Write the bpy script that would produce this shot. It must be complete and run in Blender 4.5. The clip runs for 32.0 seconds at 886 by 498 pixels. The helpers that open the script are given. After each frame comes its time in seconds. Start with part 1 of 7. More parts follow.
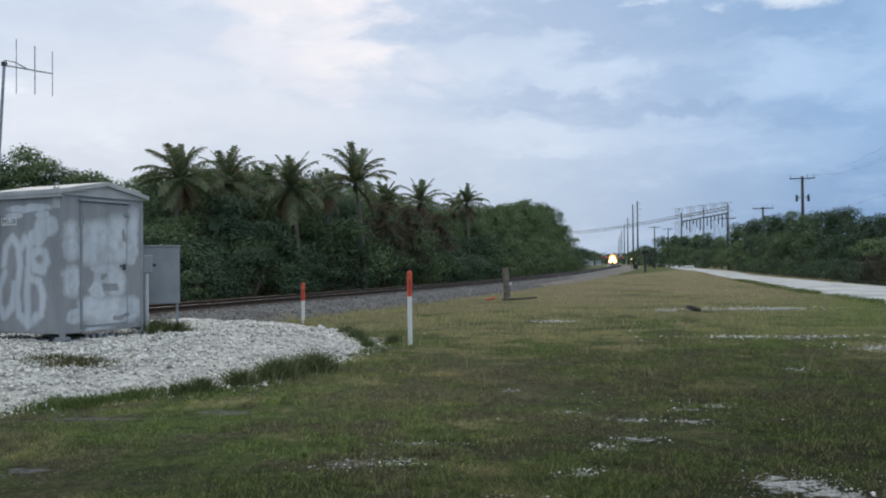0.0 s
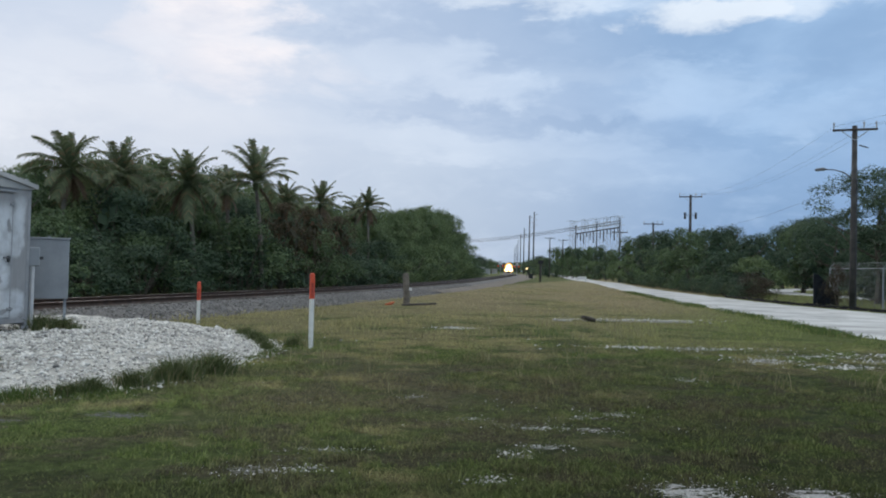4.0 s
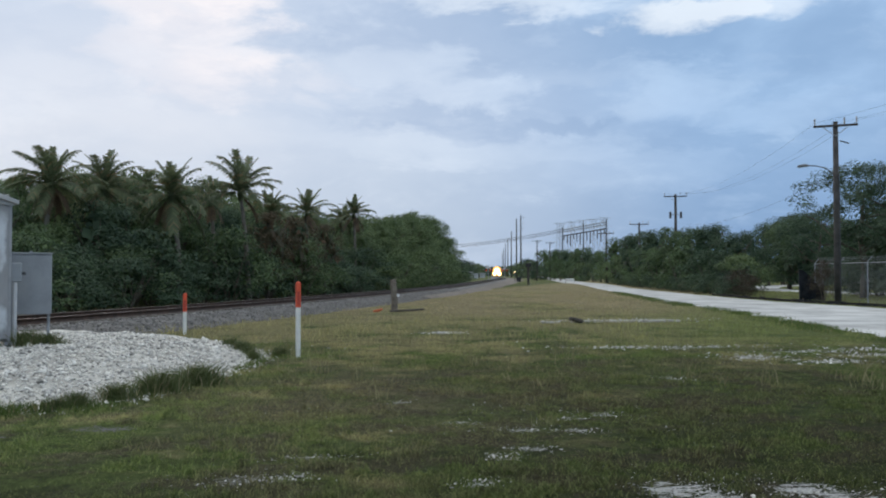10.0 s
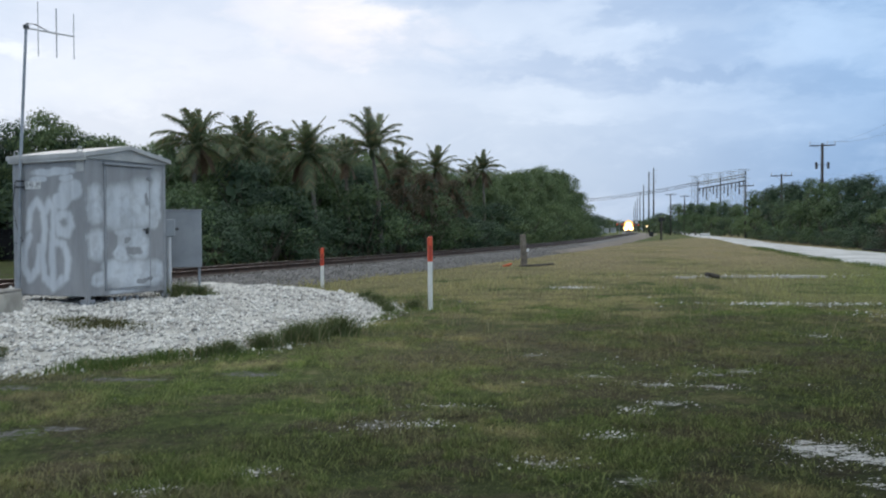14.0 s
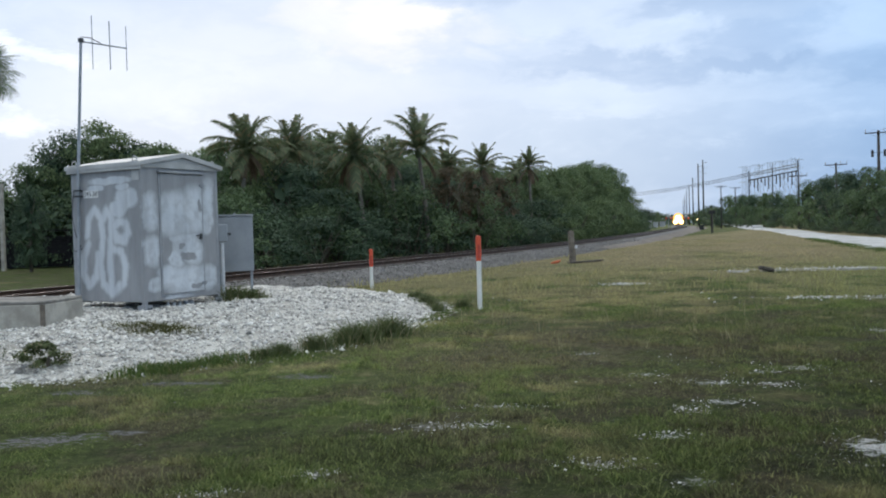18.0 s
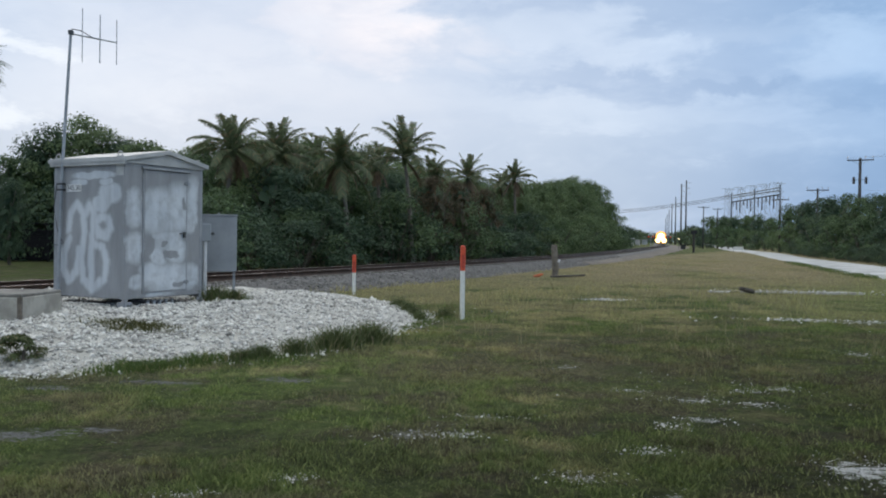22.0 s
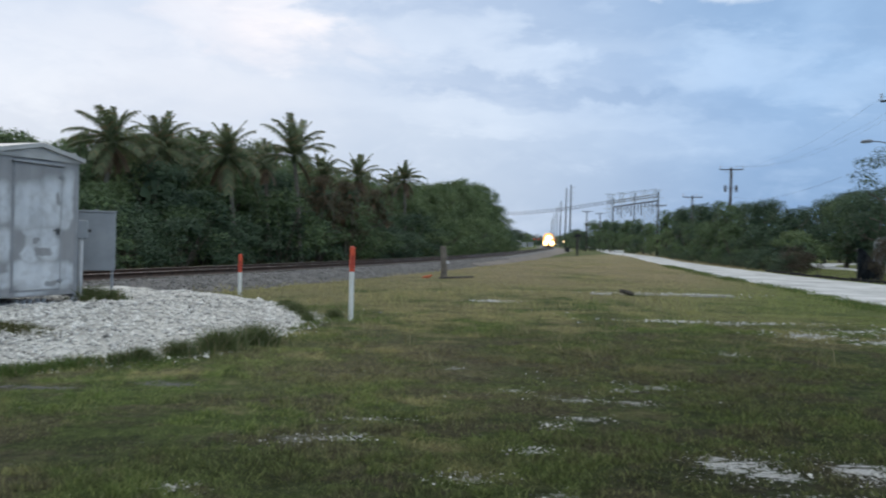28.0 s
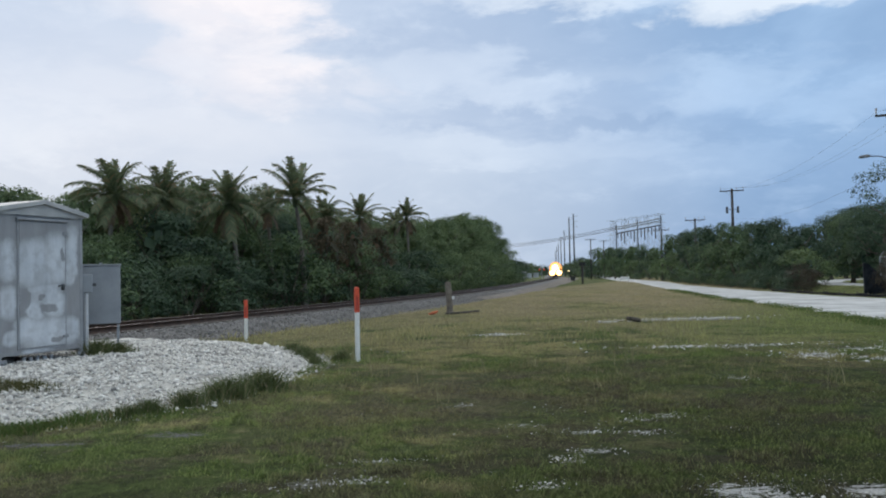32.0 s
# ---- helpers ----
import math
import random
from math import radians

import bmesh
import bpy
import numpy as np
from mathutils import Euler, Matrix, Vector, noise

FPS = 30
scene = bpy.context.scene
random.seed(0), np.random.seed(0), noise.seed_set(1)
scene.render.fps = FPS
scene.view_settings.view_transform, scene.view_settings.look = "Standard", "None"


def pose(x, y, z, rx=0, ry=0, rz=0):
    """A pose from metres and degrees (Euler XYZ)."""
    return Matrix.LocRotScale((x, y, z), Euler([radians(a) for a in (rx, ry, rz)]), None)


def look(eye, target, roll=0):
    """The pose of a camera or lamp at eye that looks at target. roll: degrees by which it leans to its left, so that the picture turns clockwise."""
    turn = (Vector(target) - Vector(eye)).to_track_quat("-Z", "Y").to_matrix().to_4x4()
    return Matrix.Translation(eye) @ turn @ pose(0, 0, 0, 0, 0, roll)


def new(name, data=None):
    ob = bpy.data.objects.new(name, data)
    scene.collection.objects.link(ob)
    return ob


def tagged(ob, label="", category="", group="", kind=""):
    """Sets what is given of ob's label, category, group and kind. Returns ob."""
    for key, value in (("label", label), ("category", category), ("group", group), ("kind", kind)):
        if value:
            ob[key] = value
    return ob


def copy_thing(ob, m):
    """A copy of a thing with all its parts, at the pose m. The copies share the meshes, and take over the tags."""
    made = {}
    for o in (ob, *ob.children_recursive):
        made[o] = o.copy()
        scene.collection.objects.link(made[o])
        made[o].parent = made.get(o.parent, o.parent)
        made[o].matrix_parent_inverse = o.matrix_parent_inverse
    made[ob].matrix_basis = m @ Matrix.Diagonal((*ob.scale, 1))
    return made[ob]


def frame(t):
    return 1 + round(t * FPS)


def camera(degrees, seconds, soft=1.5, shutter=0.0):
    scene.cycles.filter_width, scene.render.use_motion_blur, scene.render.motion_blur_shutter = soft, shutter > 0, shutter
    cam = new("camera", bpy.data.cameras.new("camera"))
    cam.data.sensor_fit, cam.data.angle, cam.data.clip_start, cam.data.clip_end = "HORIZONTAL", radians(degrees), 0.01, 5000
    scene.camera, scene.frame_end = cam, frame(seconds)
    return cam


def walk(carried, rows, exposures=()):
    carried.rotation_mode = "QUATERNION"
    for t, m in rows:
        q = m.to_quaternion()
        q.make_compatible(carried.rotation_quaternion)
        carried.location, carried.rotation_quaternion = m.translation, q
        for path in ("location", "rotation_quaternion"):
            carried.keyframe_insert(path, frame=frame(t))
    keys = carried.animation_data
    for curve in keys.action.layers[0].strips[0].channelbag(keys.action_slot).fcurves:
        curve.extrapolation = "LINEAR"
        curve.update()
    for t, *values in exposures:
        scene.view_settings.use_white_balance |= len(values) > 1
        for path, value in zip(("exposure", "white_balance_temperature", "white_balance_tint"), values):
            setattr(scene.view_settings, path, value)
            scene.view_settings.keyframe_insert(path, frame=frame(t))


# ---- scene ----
cam = camera(55.48, 32.0, soft=1.95, shutter=0.5)
PATH = [  # seconds, eye x y z, yaw, pitch, roll
    (0.0, 0.132, -0.035, 1.598, 0.70, 0.99, -0.55),
    (0.5, 0.101, -0.021, 1.620, 0.28, 1.20, 0.61),
    (1.0, 0.093, -0.003, 1.619, 0.68, 1.67, 0.05),
    (1.5, 0.078, 0.031, 1.620, -0.43, -0.71, -0.15),
    (2.0, 0.004, 0.002, 1.607, -3.32, -1.38, 2.12),
    (2.5, -0.013, -0.001, 1.593, -6.41, -0.41, 2.07),
    (4.5, -0.001, 0.034, 1.599, -6.12, 1.42, 1.29),
    (5.0, 0.003, 0.001, 1.597, -3.31, -0.46, 1.09),
    (5.5, 0.083, 0.010, 1.583, 1.78, -1.16, -3.19),
    (6.0, 0.075, 0.002, 1.581, -4.21, 0.80, -1.46),
    (6.5, 0.047, 0.013, 1.595, -8.34, 1.08, -0.20),
    (7.0, 0.053, -0.009, 1.592, -7.93, 1.26, -0.19),
    (7.5, 0.051, 0.030, 1.582, -7.26, 1.38, -0.39),
    (8.0, 0.051, 0.009, 1.591, -6.76, 1.12, -0.00),
    (8.5, 0.065, 0.018, 1.594, -7.18, 1.40, -0.23),
    (9.0, 0.037, 0.022, 1.600, -6.45, 1.36, -0.37),
    (9.5, 0.041, 0.011, 1.587, -7.22, 1.70, 0.28),
    (10.0, 0.040, 0.028, 1.586, -7.06, 1.75, -0.10),
    (10.5, 0.046, 0.017, 1.589, -6.51, 0.73, -0.72),
    (11.0, 0.047, 0.077, 1.600, -7.90, 0.07, -1.95),
    (11.5, 0.043, 0.053, 1.588, -8.51, -1.17, -0.43),
    (12.0, 0.060, 0.001, 1.587, -6.30, 0.38, -1.23),
    (12.5, 0.039, -0.026, 1.626, -3.45, 0.51, -2.31),
    (13.0, 0.032, -0.049, 1.602, -0.93, 0.96, -2.81),
    (13.5, 0.013, -0.021, 1.600, 1.11, 0.30, -1.76),
    (14.0, 0.010, -0.029, 1.572, 1.69, -1.27, -0.30),
    (14.5, -0.008, -0.003, 1.583, 5.16, -2.41, -1.65),
    (16.5, -0.021, -0.038, 1.594, 4.47, -2.21, -2.57),
    (17.0, -0.016, -0.025, 1.599, 5.52, -2.01, -2.06),
    (17.5, -0.024, -0.031, 1.599, 5.24, -1.74, -1.98),
    (18.0, -0.017, -0.051, 1.603, 4.89, -1.35, -1.54),
    (18.5, -0.031, -0.032, 1.609, 4.77, -0.81, -0.83),
    (19.0, -0.034, -0.037, 1.598, 5.19, -0.93, -0.49),
    (19.5, -0.044, -0.034, 1.601, 5.84, -0.87, -0.91),
    (20.0, -0.052, -0.020, 1.608, 5.61, -1.15, -0.39),
    (20.5, -0.056, -0.024, 1.605, 5.34, -0.94, 0.55),
    (21.0, -0.072, -0.015, 1.605, 4.16, -0.63, 0.30),
    (21.5, -0.053, -0.023, 1.596, 3.52, -0.68, 0.53),
    (22.0, -0.061, -0.019, 1.584, 3.69, -0.70, 0.75),
    (22.5, -0.052, -0.015, 1.596, 3.95, -0.46, -0.07),
    (23.0, -0.041, -0.044, 1.596, 4.02, -0.05, -0.22),
    (23.5, -0.043, -0.044, 1.601, 1.17, 0.24, 0.14),
    (24.0, -0.039, -0.051, 1.595, 0.69, -0.85, 0.21),
    (24.5, -0.043, -0.027, 1.585, 1.06, -0.53, 0.43),
    (25.0, -0.045, -0.023, 1.589, 1.64, -0.26, 0.41),
    (25.5, -0.033, -0.033, 1.585, 0.64, -0.05, 0.90),
    (27.5, -0.064, -0.005, 1.605, -5.53, -0.50, 0.96),
    (28.0, -0.071, -0.019, 1.598, -3.83, -0.52, 1.53),
    (28.5, -0.018, -0.025, 1.620, 0.23, 0.40, 2.50),
    (29.0, -0.021, -0.015, 1.638, -3.65, 0.69, -0.30),
    (29.5, -0.061, -0.037, 1.630, -3.47, 1.52, 0.12),
    (30.0, -0.049, -0.052, 1.627, -2.75, 1.82, -0.51),
    (30.5, -0.042, -0.075, 1.639, -1.57, 1.69, -1.07),
    (31.0, -0.032, -0.069, 1.630, -2.75, 1.30, -2.02),
    (31.5, -0.034, -0.063, 1.622, -2.98, 1.50, -1.06),
    (32.0, -0.035, -0.071, 1.627, -3.50, 1.86, -1.29),
]



def eye_pose(x, y, z, yaw, pitch, roll):
    return pose(x, y, z, 0, 0, yaw) @ pose(0, 0, 0, 90 + pitch) @ pose(0, 0, 0, 0, 0, roll)


EXPOSURES = [(0.0, 0.12), (9.0, 0.1), (12.0, 0.15), (13.2, 0.12), (14.5, 0.37), (20.3, 0.37), (21.6, 0.22), (24.0, 0.12), (26.5, 0.2), (28.0, 0.22), (29.0, 0.12), (32.0, 0.14)]
walk(cam, [(t, eye_pose(*row)) for t, *row in PATH], EXPOSURES)

# ---- sky and sun ----
SUN_AZ, SUN_EL = -24.0, 9.0
SKY_GAIN = 1.0


def links_of(tree):
    def put(kind, **values):
        node = tree.nodes.new(kind)
        for key, value in values.items():
            setattr_plain(node, key, value)
        return node
    return put


def setattr_plain(node, key, value):
    if key == "operation":
        node.operation = value
    elif key == "blend_type":
        node.blend_type = value
    elif key == "data_type":
        node.data_type = value
    elif key == "noise_dimensions":
        node.noise_dimensions = value


class Net:
    """Short names for the nodes of one node tree."""

    def __init__(self, tree):
        self.tree, self.put = tree, links_of(tree)

    def feed(self, socket, value):
        if isinstance(value, bpy.types.NodeSocket):
            self.tree.links.new(value, socket)
        elif isinstance(value, (int, float)) and socket.type == "RGBA":
            socket.default_value = (value, value, value, 1)
        elif isinstance(value, tuple) and socket.type == "RGBA" and len(value) == 3:
            socket.default_value = (*value, 1)
        else:
            socket.default_value = value

    def math(self, operation, a, b=0.0, c=0.0, clamp=False):
        node = self.put("ShaderNodeMath", operation=operation)
        node.use_clamp = clamp
        for socket, value in zip(node.inputs, (a, b, c)):
            self.feed(socket, value)
        return node.outputs[0]

    def vec(self, operation, a, b=(0, 0, 0)):
        node = self.put("ShaderNodeVectorMath", operation=operation)
        self.feed(node.inputs[0], a)
        if operation == "SCALE":
            self.feed(node.inputs[3], b)
        else:
            self.feed(node.inputs[1], b)
        return node.outputs[1] if operation in ("LENGTH", "DOT_PRODUCT", "DISTANCE") else node.outputs[0]

    def noise(self, where, scale, detail=4.0, rough=0.55, distort=0.0):
        node = self.put("ShaderNodeTexNoise")
        self.feed(node.inputs["Vector"], where)
        node.inputs["Scale"].default_value, node.inputs["Detail"].default_value = scale, detail
        node.inputs["Roughness"].default_value, node.inputs["Distortion"].default_value = rough, distort
        return node.outputs[0]

    def ramp(self, fac, low, high, to_low=0.0, to_high=1.0):
        node = self.put("ShaderNodeMapRange")
        node.interpolation_type = "SMOOTHSTEP"
        self.feed(node.inputs[0], fac)
        for n, value in enumerate((low, high, to_low, to_high)):
            node.inputs[n + 1].default_value = value
        return node.outputs[0]

    def mix(self, fac, a, b, blend="MIX"):
        node = self.put("ShaderNodeMix", data_type="RGBA", blend_type=blend)
        self.feed(node.inputs[0], fac)
        self.feed(node.inputs[6], a)
        self.feed(node.inputs[7], b)
        return node.outputs[2]

    def split(self, vector):
        node = self.put("ShaderNodeSeparateXYZ")
        self.feed(node.inputs[0], vector)
        return node.outputs

    def join(self, x, y, z):
        node = self.put("ShaderNodeCombineXYZ")
        for socket, value in zip(node.inputs, (x, y, z)):
            self.feed(socket, value)
        return node.outputs[0]


# cloud masses: bearing and height of the middle, half sizes, slope, weight
PALE_CLOUDS = [(4.0, 13.9, 3.4, 1.1, 0.0, 0.8), (9.8, 12.4, 3.2, 0.9, 0.0, 0.7), (8.3, 8.6, 9.0, 0.9, -0.05, 0.55), (22.2, 11.6, 3.2, 1.5, 0.0, 0.7), (20.0, 6.8, 7.0, 1.0, 0.0, 0.3), (-26.0, 9.0, 6.0, 1.6, 0.1, 0.6), (15.0, 13.2, 4.0, 0.6, 0.05, 0.4), (29.0, 10.0, 4.0, 0.8, 0.0, 0.35)]
WHITE_CLOUDS = [(22.8, 16.9, 3.0, 1.2, 0.0, 0.9), (27.5, 17.6, 4.0, 1.2, 0.0, 0.7), (-31.1, 11.5, 2.6, 0.6, -0.05, 0.8), (-32.6, 7.3, 2.0, 0.6, 0.0, 0.7), (12.0, 18.6, 6.0, 1.0, 0.0, 0.6)]
ROSY_CLOUDS = [(-10.0, 15.6, 4.5, 3.4, -0.1, 0.75), (-13.0, 20.0, 7.0, 3.0, 0.0, 0.5), (-6.0, 12.5, 4.0, 1.6, 0.0, 0.35)]
DARK_CLOUDS = [(6.3, 16.0, 6.0, 2.0, 0.05, 1.0), (-2.8, 15.5, 2.4, 0.6, 0.0, 0.6), (17.0, 15.3, 6.5, 1.9, 0.0, 0.95), (5.9, 10.9, 5.0, 0.6, 0.03, 0.85), (11.0, 9.95, 7.0, 0.5, 0.0, 0.7), (14.8, 11.3, 4.5, 2.0, 0.0, 0.5), (30.0, 14.3, 5.0, 2.2, 0.0, 0.6), (26.0, 8.4, 6.0, 0.7, 0.0, 0.4)]


def build_sky():
    world = bpy.data.worlds.new("sky")
    world.use_nodes = True
    scene.world = world
    tree = world.node_tree
    tree.nodes.clear()
    n = Net(tree)
    out, back = n.put("ShaderNodeOutputWorld"), n.put("ShaderNodeBackground")
    tree.links.new(back.outputs[0], out.inputs[0])
    sky = n.put("ShaderNodeTexSky")
    sky.sky_type, sky.sun_disc = "NISHITA", False
    sky.sun_elevation, sky.sun_rotation = radians(SUN_EL), radians(SUN_AZ)
    sky.air_density, sky.dust_density, sky.ozone_density = 1.0, 1.5, 2.0
    way = n.put("ShaderNodeTexCoord").outputs["Generated"]
    x, y, z = n.split(way)
    up = n.math("MAXIMUM", z, 0.0)
    # cloud sheet seen in perspective
    flat = n.math("ADD", up, 0.42)
    place = n.join(n.math("DIVIDE", x, flat), n.math("DIVIDE", y, flat), 0.0)
    big = n.noise(n.vec("ADD", place, (2.4, -1.3, 0.0)), 1.25, 4.0, 0.5, 0.25)
    fine = n.noise(n.vec("ADD", place, (7.3, 2.1, 0.0)), 3.4, 6.0, 0.5, 0.2)
    lumps = n.noise(n.vec("ADD", place, (-3.3, 5.2, 1.0)), 6.0, 5.0, 0.5, 0.15)
    sunset = (math.sin(radians(SUN_AZ + 8)), math.cos(radians(SUN_AZ + 8)), 0.0)
    toward = n.vec("DOT_PRODUCT", way, sunset)
    glow = n.ramp(toward, 0.72, 1.0)
    # bearing and height in degrees, frayed by the cloud noise
    spread = n.join(n.math("MULTIPLY", n.math("ARCTAN2", x, y), 1.6), 0.0, n.math("MULTIPLY", z, 4.2))
    fray = n.noise(n.vec("ADD", spread, (2.0, 0.0, 4.0)), 5.0, 9.0, 0.62, 0.3)
    fray_up = n.noise(n.vec("ADD", spread, (8.0, 3.0, 1.0)), 6.0, 9.0, 0.62, 0.3)
    bearing = n.math("ADD", n.math("MULTIPLY", n.math("ARCTAN2", x, y), 57.2958), n.math("MULTIPLY", n.math("SUBTRACT", fray, 0.5), 16.0))
    height = n.math("ADD", n.math("MULTIPLY", n.math("ARCSINE", z), 57.2958), n.math("MULTIPLY", n.math("SUBTRACT", fray_up, 0.5), 5.5))
    height = n.math("ADD", height, n.math("MULTIPLY", n.math("SUBTRACT", big, 0.5), 2.0))

    def masses(items):
        total = 0.0
        for az, el, wide, tall, lift, amount in items:
            u = n.math("DIVIDE", n.math("SUBTRACT", bearing, az), wide)
            v = n.math("DIVIDE", n.math("SUBTRACT", height, n.math("ADD", n.math("MULTIPLY", n.math("SUBTRACT", bearing, az), lift), el)), tall)
            total = n.math("ADD", total, n.ramp(n.math("ADD", n.math("MULTIPLY", u, u), n.math("MULTIPLY", v, v)), 0.0, 2.8, amount, 0.0))
        return n.math("MINIMUM", total, 1.0)

    # blue air, deeper away from the sunset
    air = n.mix(glow, (0.285, 0.44, 0.69), (0.555, 0.64, 0.78))
    cloud = n.mix(glow, (0.44, 0.625, 0.87), (0.66, 0.725, 0.83))
    cover = n.ramp(n.math("ADD", n.math("MULTIPLY", big, 0.55), n.math("MULTIPLY", fine, 0.45)), 0.36, 0.64)
    tone = n.mix(cover, air, cloud)
    rosy = n.math("MAXIMUM", n.math("MULTIPLY", n.ramp(toward, 0.94, 1.0), n.math("MULTIPLY", n.ramp(z, 0.02, 0.16), n.ramp(z, 0.5, 0.22, 0.0, 0.35))), masses(ROSY_CLOUDS))
    tone = n.mix(n.math("MULTIPLY", rosy, n.ramp(big, 0.30, 0.55, 0.5, 1.0)), tone, (0.90, 0.865, 0.895))
    under = n.math("MULTIPLY", n.ramp(n.math("ADD", n.math("MULTIPLY", fine, 0.55), n.math("MULTIPLY", lumps, 0.45)), 0.47, 0.60), 0.45)
    dark = n.mix(glow, (0.225, 0.365, 0.590), (0.45, 0.545, 0.71))
    tone = n.mix(n.math("MULTIPLY", under, n.ramp(toward, 1.0, 0.85, 0.25, 1.0)), tone, dark)
    tone = n.mix(n.math("MULTIPLY", n.ramp(fray, 0.42, 0.62), 0.22), tone, dark)
    tone = n.mix(n.ramp(z, 0.01, 0.22, 0.95, 0.0), tone, n.mix(glow, (0.205, 0.335, 0.55), (0.48, 0.565, 0.69)))
    tone = n.mix(n.math("MULTIPLY", masses(DARK_CLOUDS), 0.75), tone, dark)
    tone = n.mix(n.math("MULTIPLY", masses(PALE_CLOUDS), 0.5), tone, n.mix(glow, (0.55, 0.71, 0.92), (0.76, 0.82, 0.91)))
    tone = n.mix(n.math("MULTIPLY", n.ramp(fray_up, 0.50, 0.70), 0.20), tone, n.mix(glow, (0.55, 0.71, 0.92), (0.76, 0.82, 0.91)))
    tone = n.mix(n.math("MULTIPLY", masses(WHITE_CLOUDS), 0.7), tone, (0.88, 0.935, 0.99))
    # an overcast sky is brightest overhead
    tone = n.mix(n.ramp(z, 0.32, 0.62), tone, (0.93, 1.02, 1.08))
    scaled = n.vec("SCALE", tone, 10.0)
    colour = n.mix(0.98, sky.outputs[0], scaled)
    n.feed(back.inputs[0], colour)
    back.inputs[1].default_value = 0.1 * SKY_GAIN


build_sky()
sun = new("sun", bpy.data.lights.new("sun", "SUN"))
sun.data.energy, sun.data.angle, sun.data.color = 0.6, radians(30), (1.0, 0.86, 0.78)
sun.matrix_world = look((100 * math.sin(radians(SUN_AZ)), 100 * math.cos(radians(SUN_AZ)), 100 * math.tan(radians(SUN_EL + 10))), (0, 0, 0))

# ---- materials ----


def material(name, build, rough=0.85, metal=0.0, bump=0.0, spec=0.5, thin=0.0):
    """build(net, place) gives the colour and, if it likes, a height for the relief."""
    m = bpy.data.materials.new(name)
    m.use_nodes = True
    n = Net(m.node_tree)
    shader = m.node_tree.nodes["Principled BSDF"]
    geo = n.put("ShaderNodeNewGeometry")
    coord = n.put("ShaderNodeTexCoord")
    colour, height, gloss = build(n, geo.outputs["Position"], coord.outputs["Object"], geo.outputs["Random Per Island"])
    n.feed(shader.inputs["Base Color"], colour)
    n.feed(shader.inputs["Roughness"], rough if gloss is None else gloss)
    shader.inputs["Metallic"].default_value = metal
    if thin:
        # light passes through leaves and blades
        through_light, both = n.put("ShaderNodeBsdfTranslucent"), n.put("ShaderNodeMixShader")
        n.feed(through_light.inputs[0], n.vec("SCALE", colour, 1.3))
        both.inputs[0].default_value = thin
        m.node_tree.links.new(shader.outputs[0], both.inputs[1])
        m.node_tree.links.new(through_light.outputs[0], both.inputs[2])
        m.node_tree.links.new(both.outputs[0], m.node_tree.nodes["Material Output"].inputs[0])
    shader.inputs["Specular IOR Level"].default_value = spec
    if height is not None and bump:
        node = n.put("ShaderNodeBump")
        node.inputs["Strength"].default_value, node.inputs["Distance"].default_value = 1.0, bump
        n.feed(node.inputs["Height"], height)
        n.feed(shader.inputs["Normal"], node.outputs[0])
    return m


def worn(dark, light, scale=6.0, grain=60.0, **more):
    """A plain surface with stains at one scale and grain at another."""
    def build(n, place, own, island):
        stains = n.ramp(n.noise(own, scale, 5.0, 0.6), 0.32, 0.68)
        fine = n.noise(own, grain, 3.0, 0.6)
        colour = n.mix(stains, dark, light)
        colour = n.mix(n.math("MULTIPLY", fine, 0.35), colour, tuple(0.6 * v for v in dark))
        return colour, n.math("ADD", fine, stains), None
    return material(more.pop("name"), build, **more)


# bare limerock and gravel in the lawn: x, y, half sizes, turn
PATCHES = [(2.52, 6.05, 0.26, 0.26, -35), (2.72, 5.78, 0.24, 0.16, -30), (3.45, 5.9, 0.26, 0.22, 0), (3.6, 5.7, 0.20, 0.14, 0), (4.5, 5.5, 0.6, 0.26, 10), (3.0, 5.05, 0.6, 0.16, -15), (1.12, 6.43, 0.12, 0.08, 0), (-0.70, 6.74, 0.22, 0.16, 0), (-0.36, 6.78, 0.12, 0.06, 0),
           (0.83, 10.5, 0.12, 0.10, 0), (1.9, 8.5, 0.16, 0.08, 0), (2.6, 9.1, 0.18, 0.09, 10), (2.5, 8.4, 0.14, 0.07, 0), (3.0, 9.3, 0.12, 0.08, 0), (1.35, 9.0, 0.10, 0.07, 0), (1.46, 7.28, 0.08, 0.07, 0), (1.8, 7.6, 0.12, 0.08, 0), (5.12, 12.4, 0.14, 0.16, 0), (0.51, 5.6, 0.12, 0.08, 0), (1.05, 5.2, 0.12, 0.08, 0), (-1.95, 5.0, 0.10, 0.05, 0), (-1.4, 5.38, 0.08, 0.06, 0), (-0.17, 7.5, 0.2, 0.06, 0),
           (7.95, 15.2, 0.42, 0.30, 0), (8.85, 14.3, 0.4, 0.2, 0), (9.4, 16.2, 0.7, 0.22, 0), (7.6, 17.6, 0.9, 0.22, 0), (6.1, 17.8, 0.4, 0.14, 0), (10.6, 15.4, 0.6, 0.22, 0), (11.4, 16.5, 0.7, 0.2, 0), (2.86, 22.9, 0.3, 0.22, 0), (9.8, 28.2, 1.3, 0.5, 0)]
GREY_PATCHES = [(-2.4, 9.15, 0.34, 0.16, 0), (-3.85, 6.35, 0.55, 0.22, 20), (-3.3, 6.62, 0.25, 0.1, 10), (-3.7, 8.82, 0.5, 0.12, 0), (-4.6, 8.3, 0.35, 0.14, 0)]


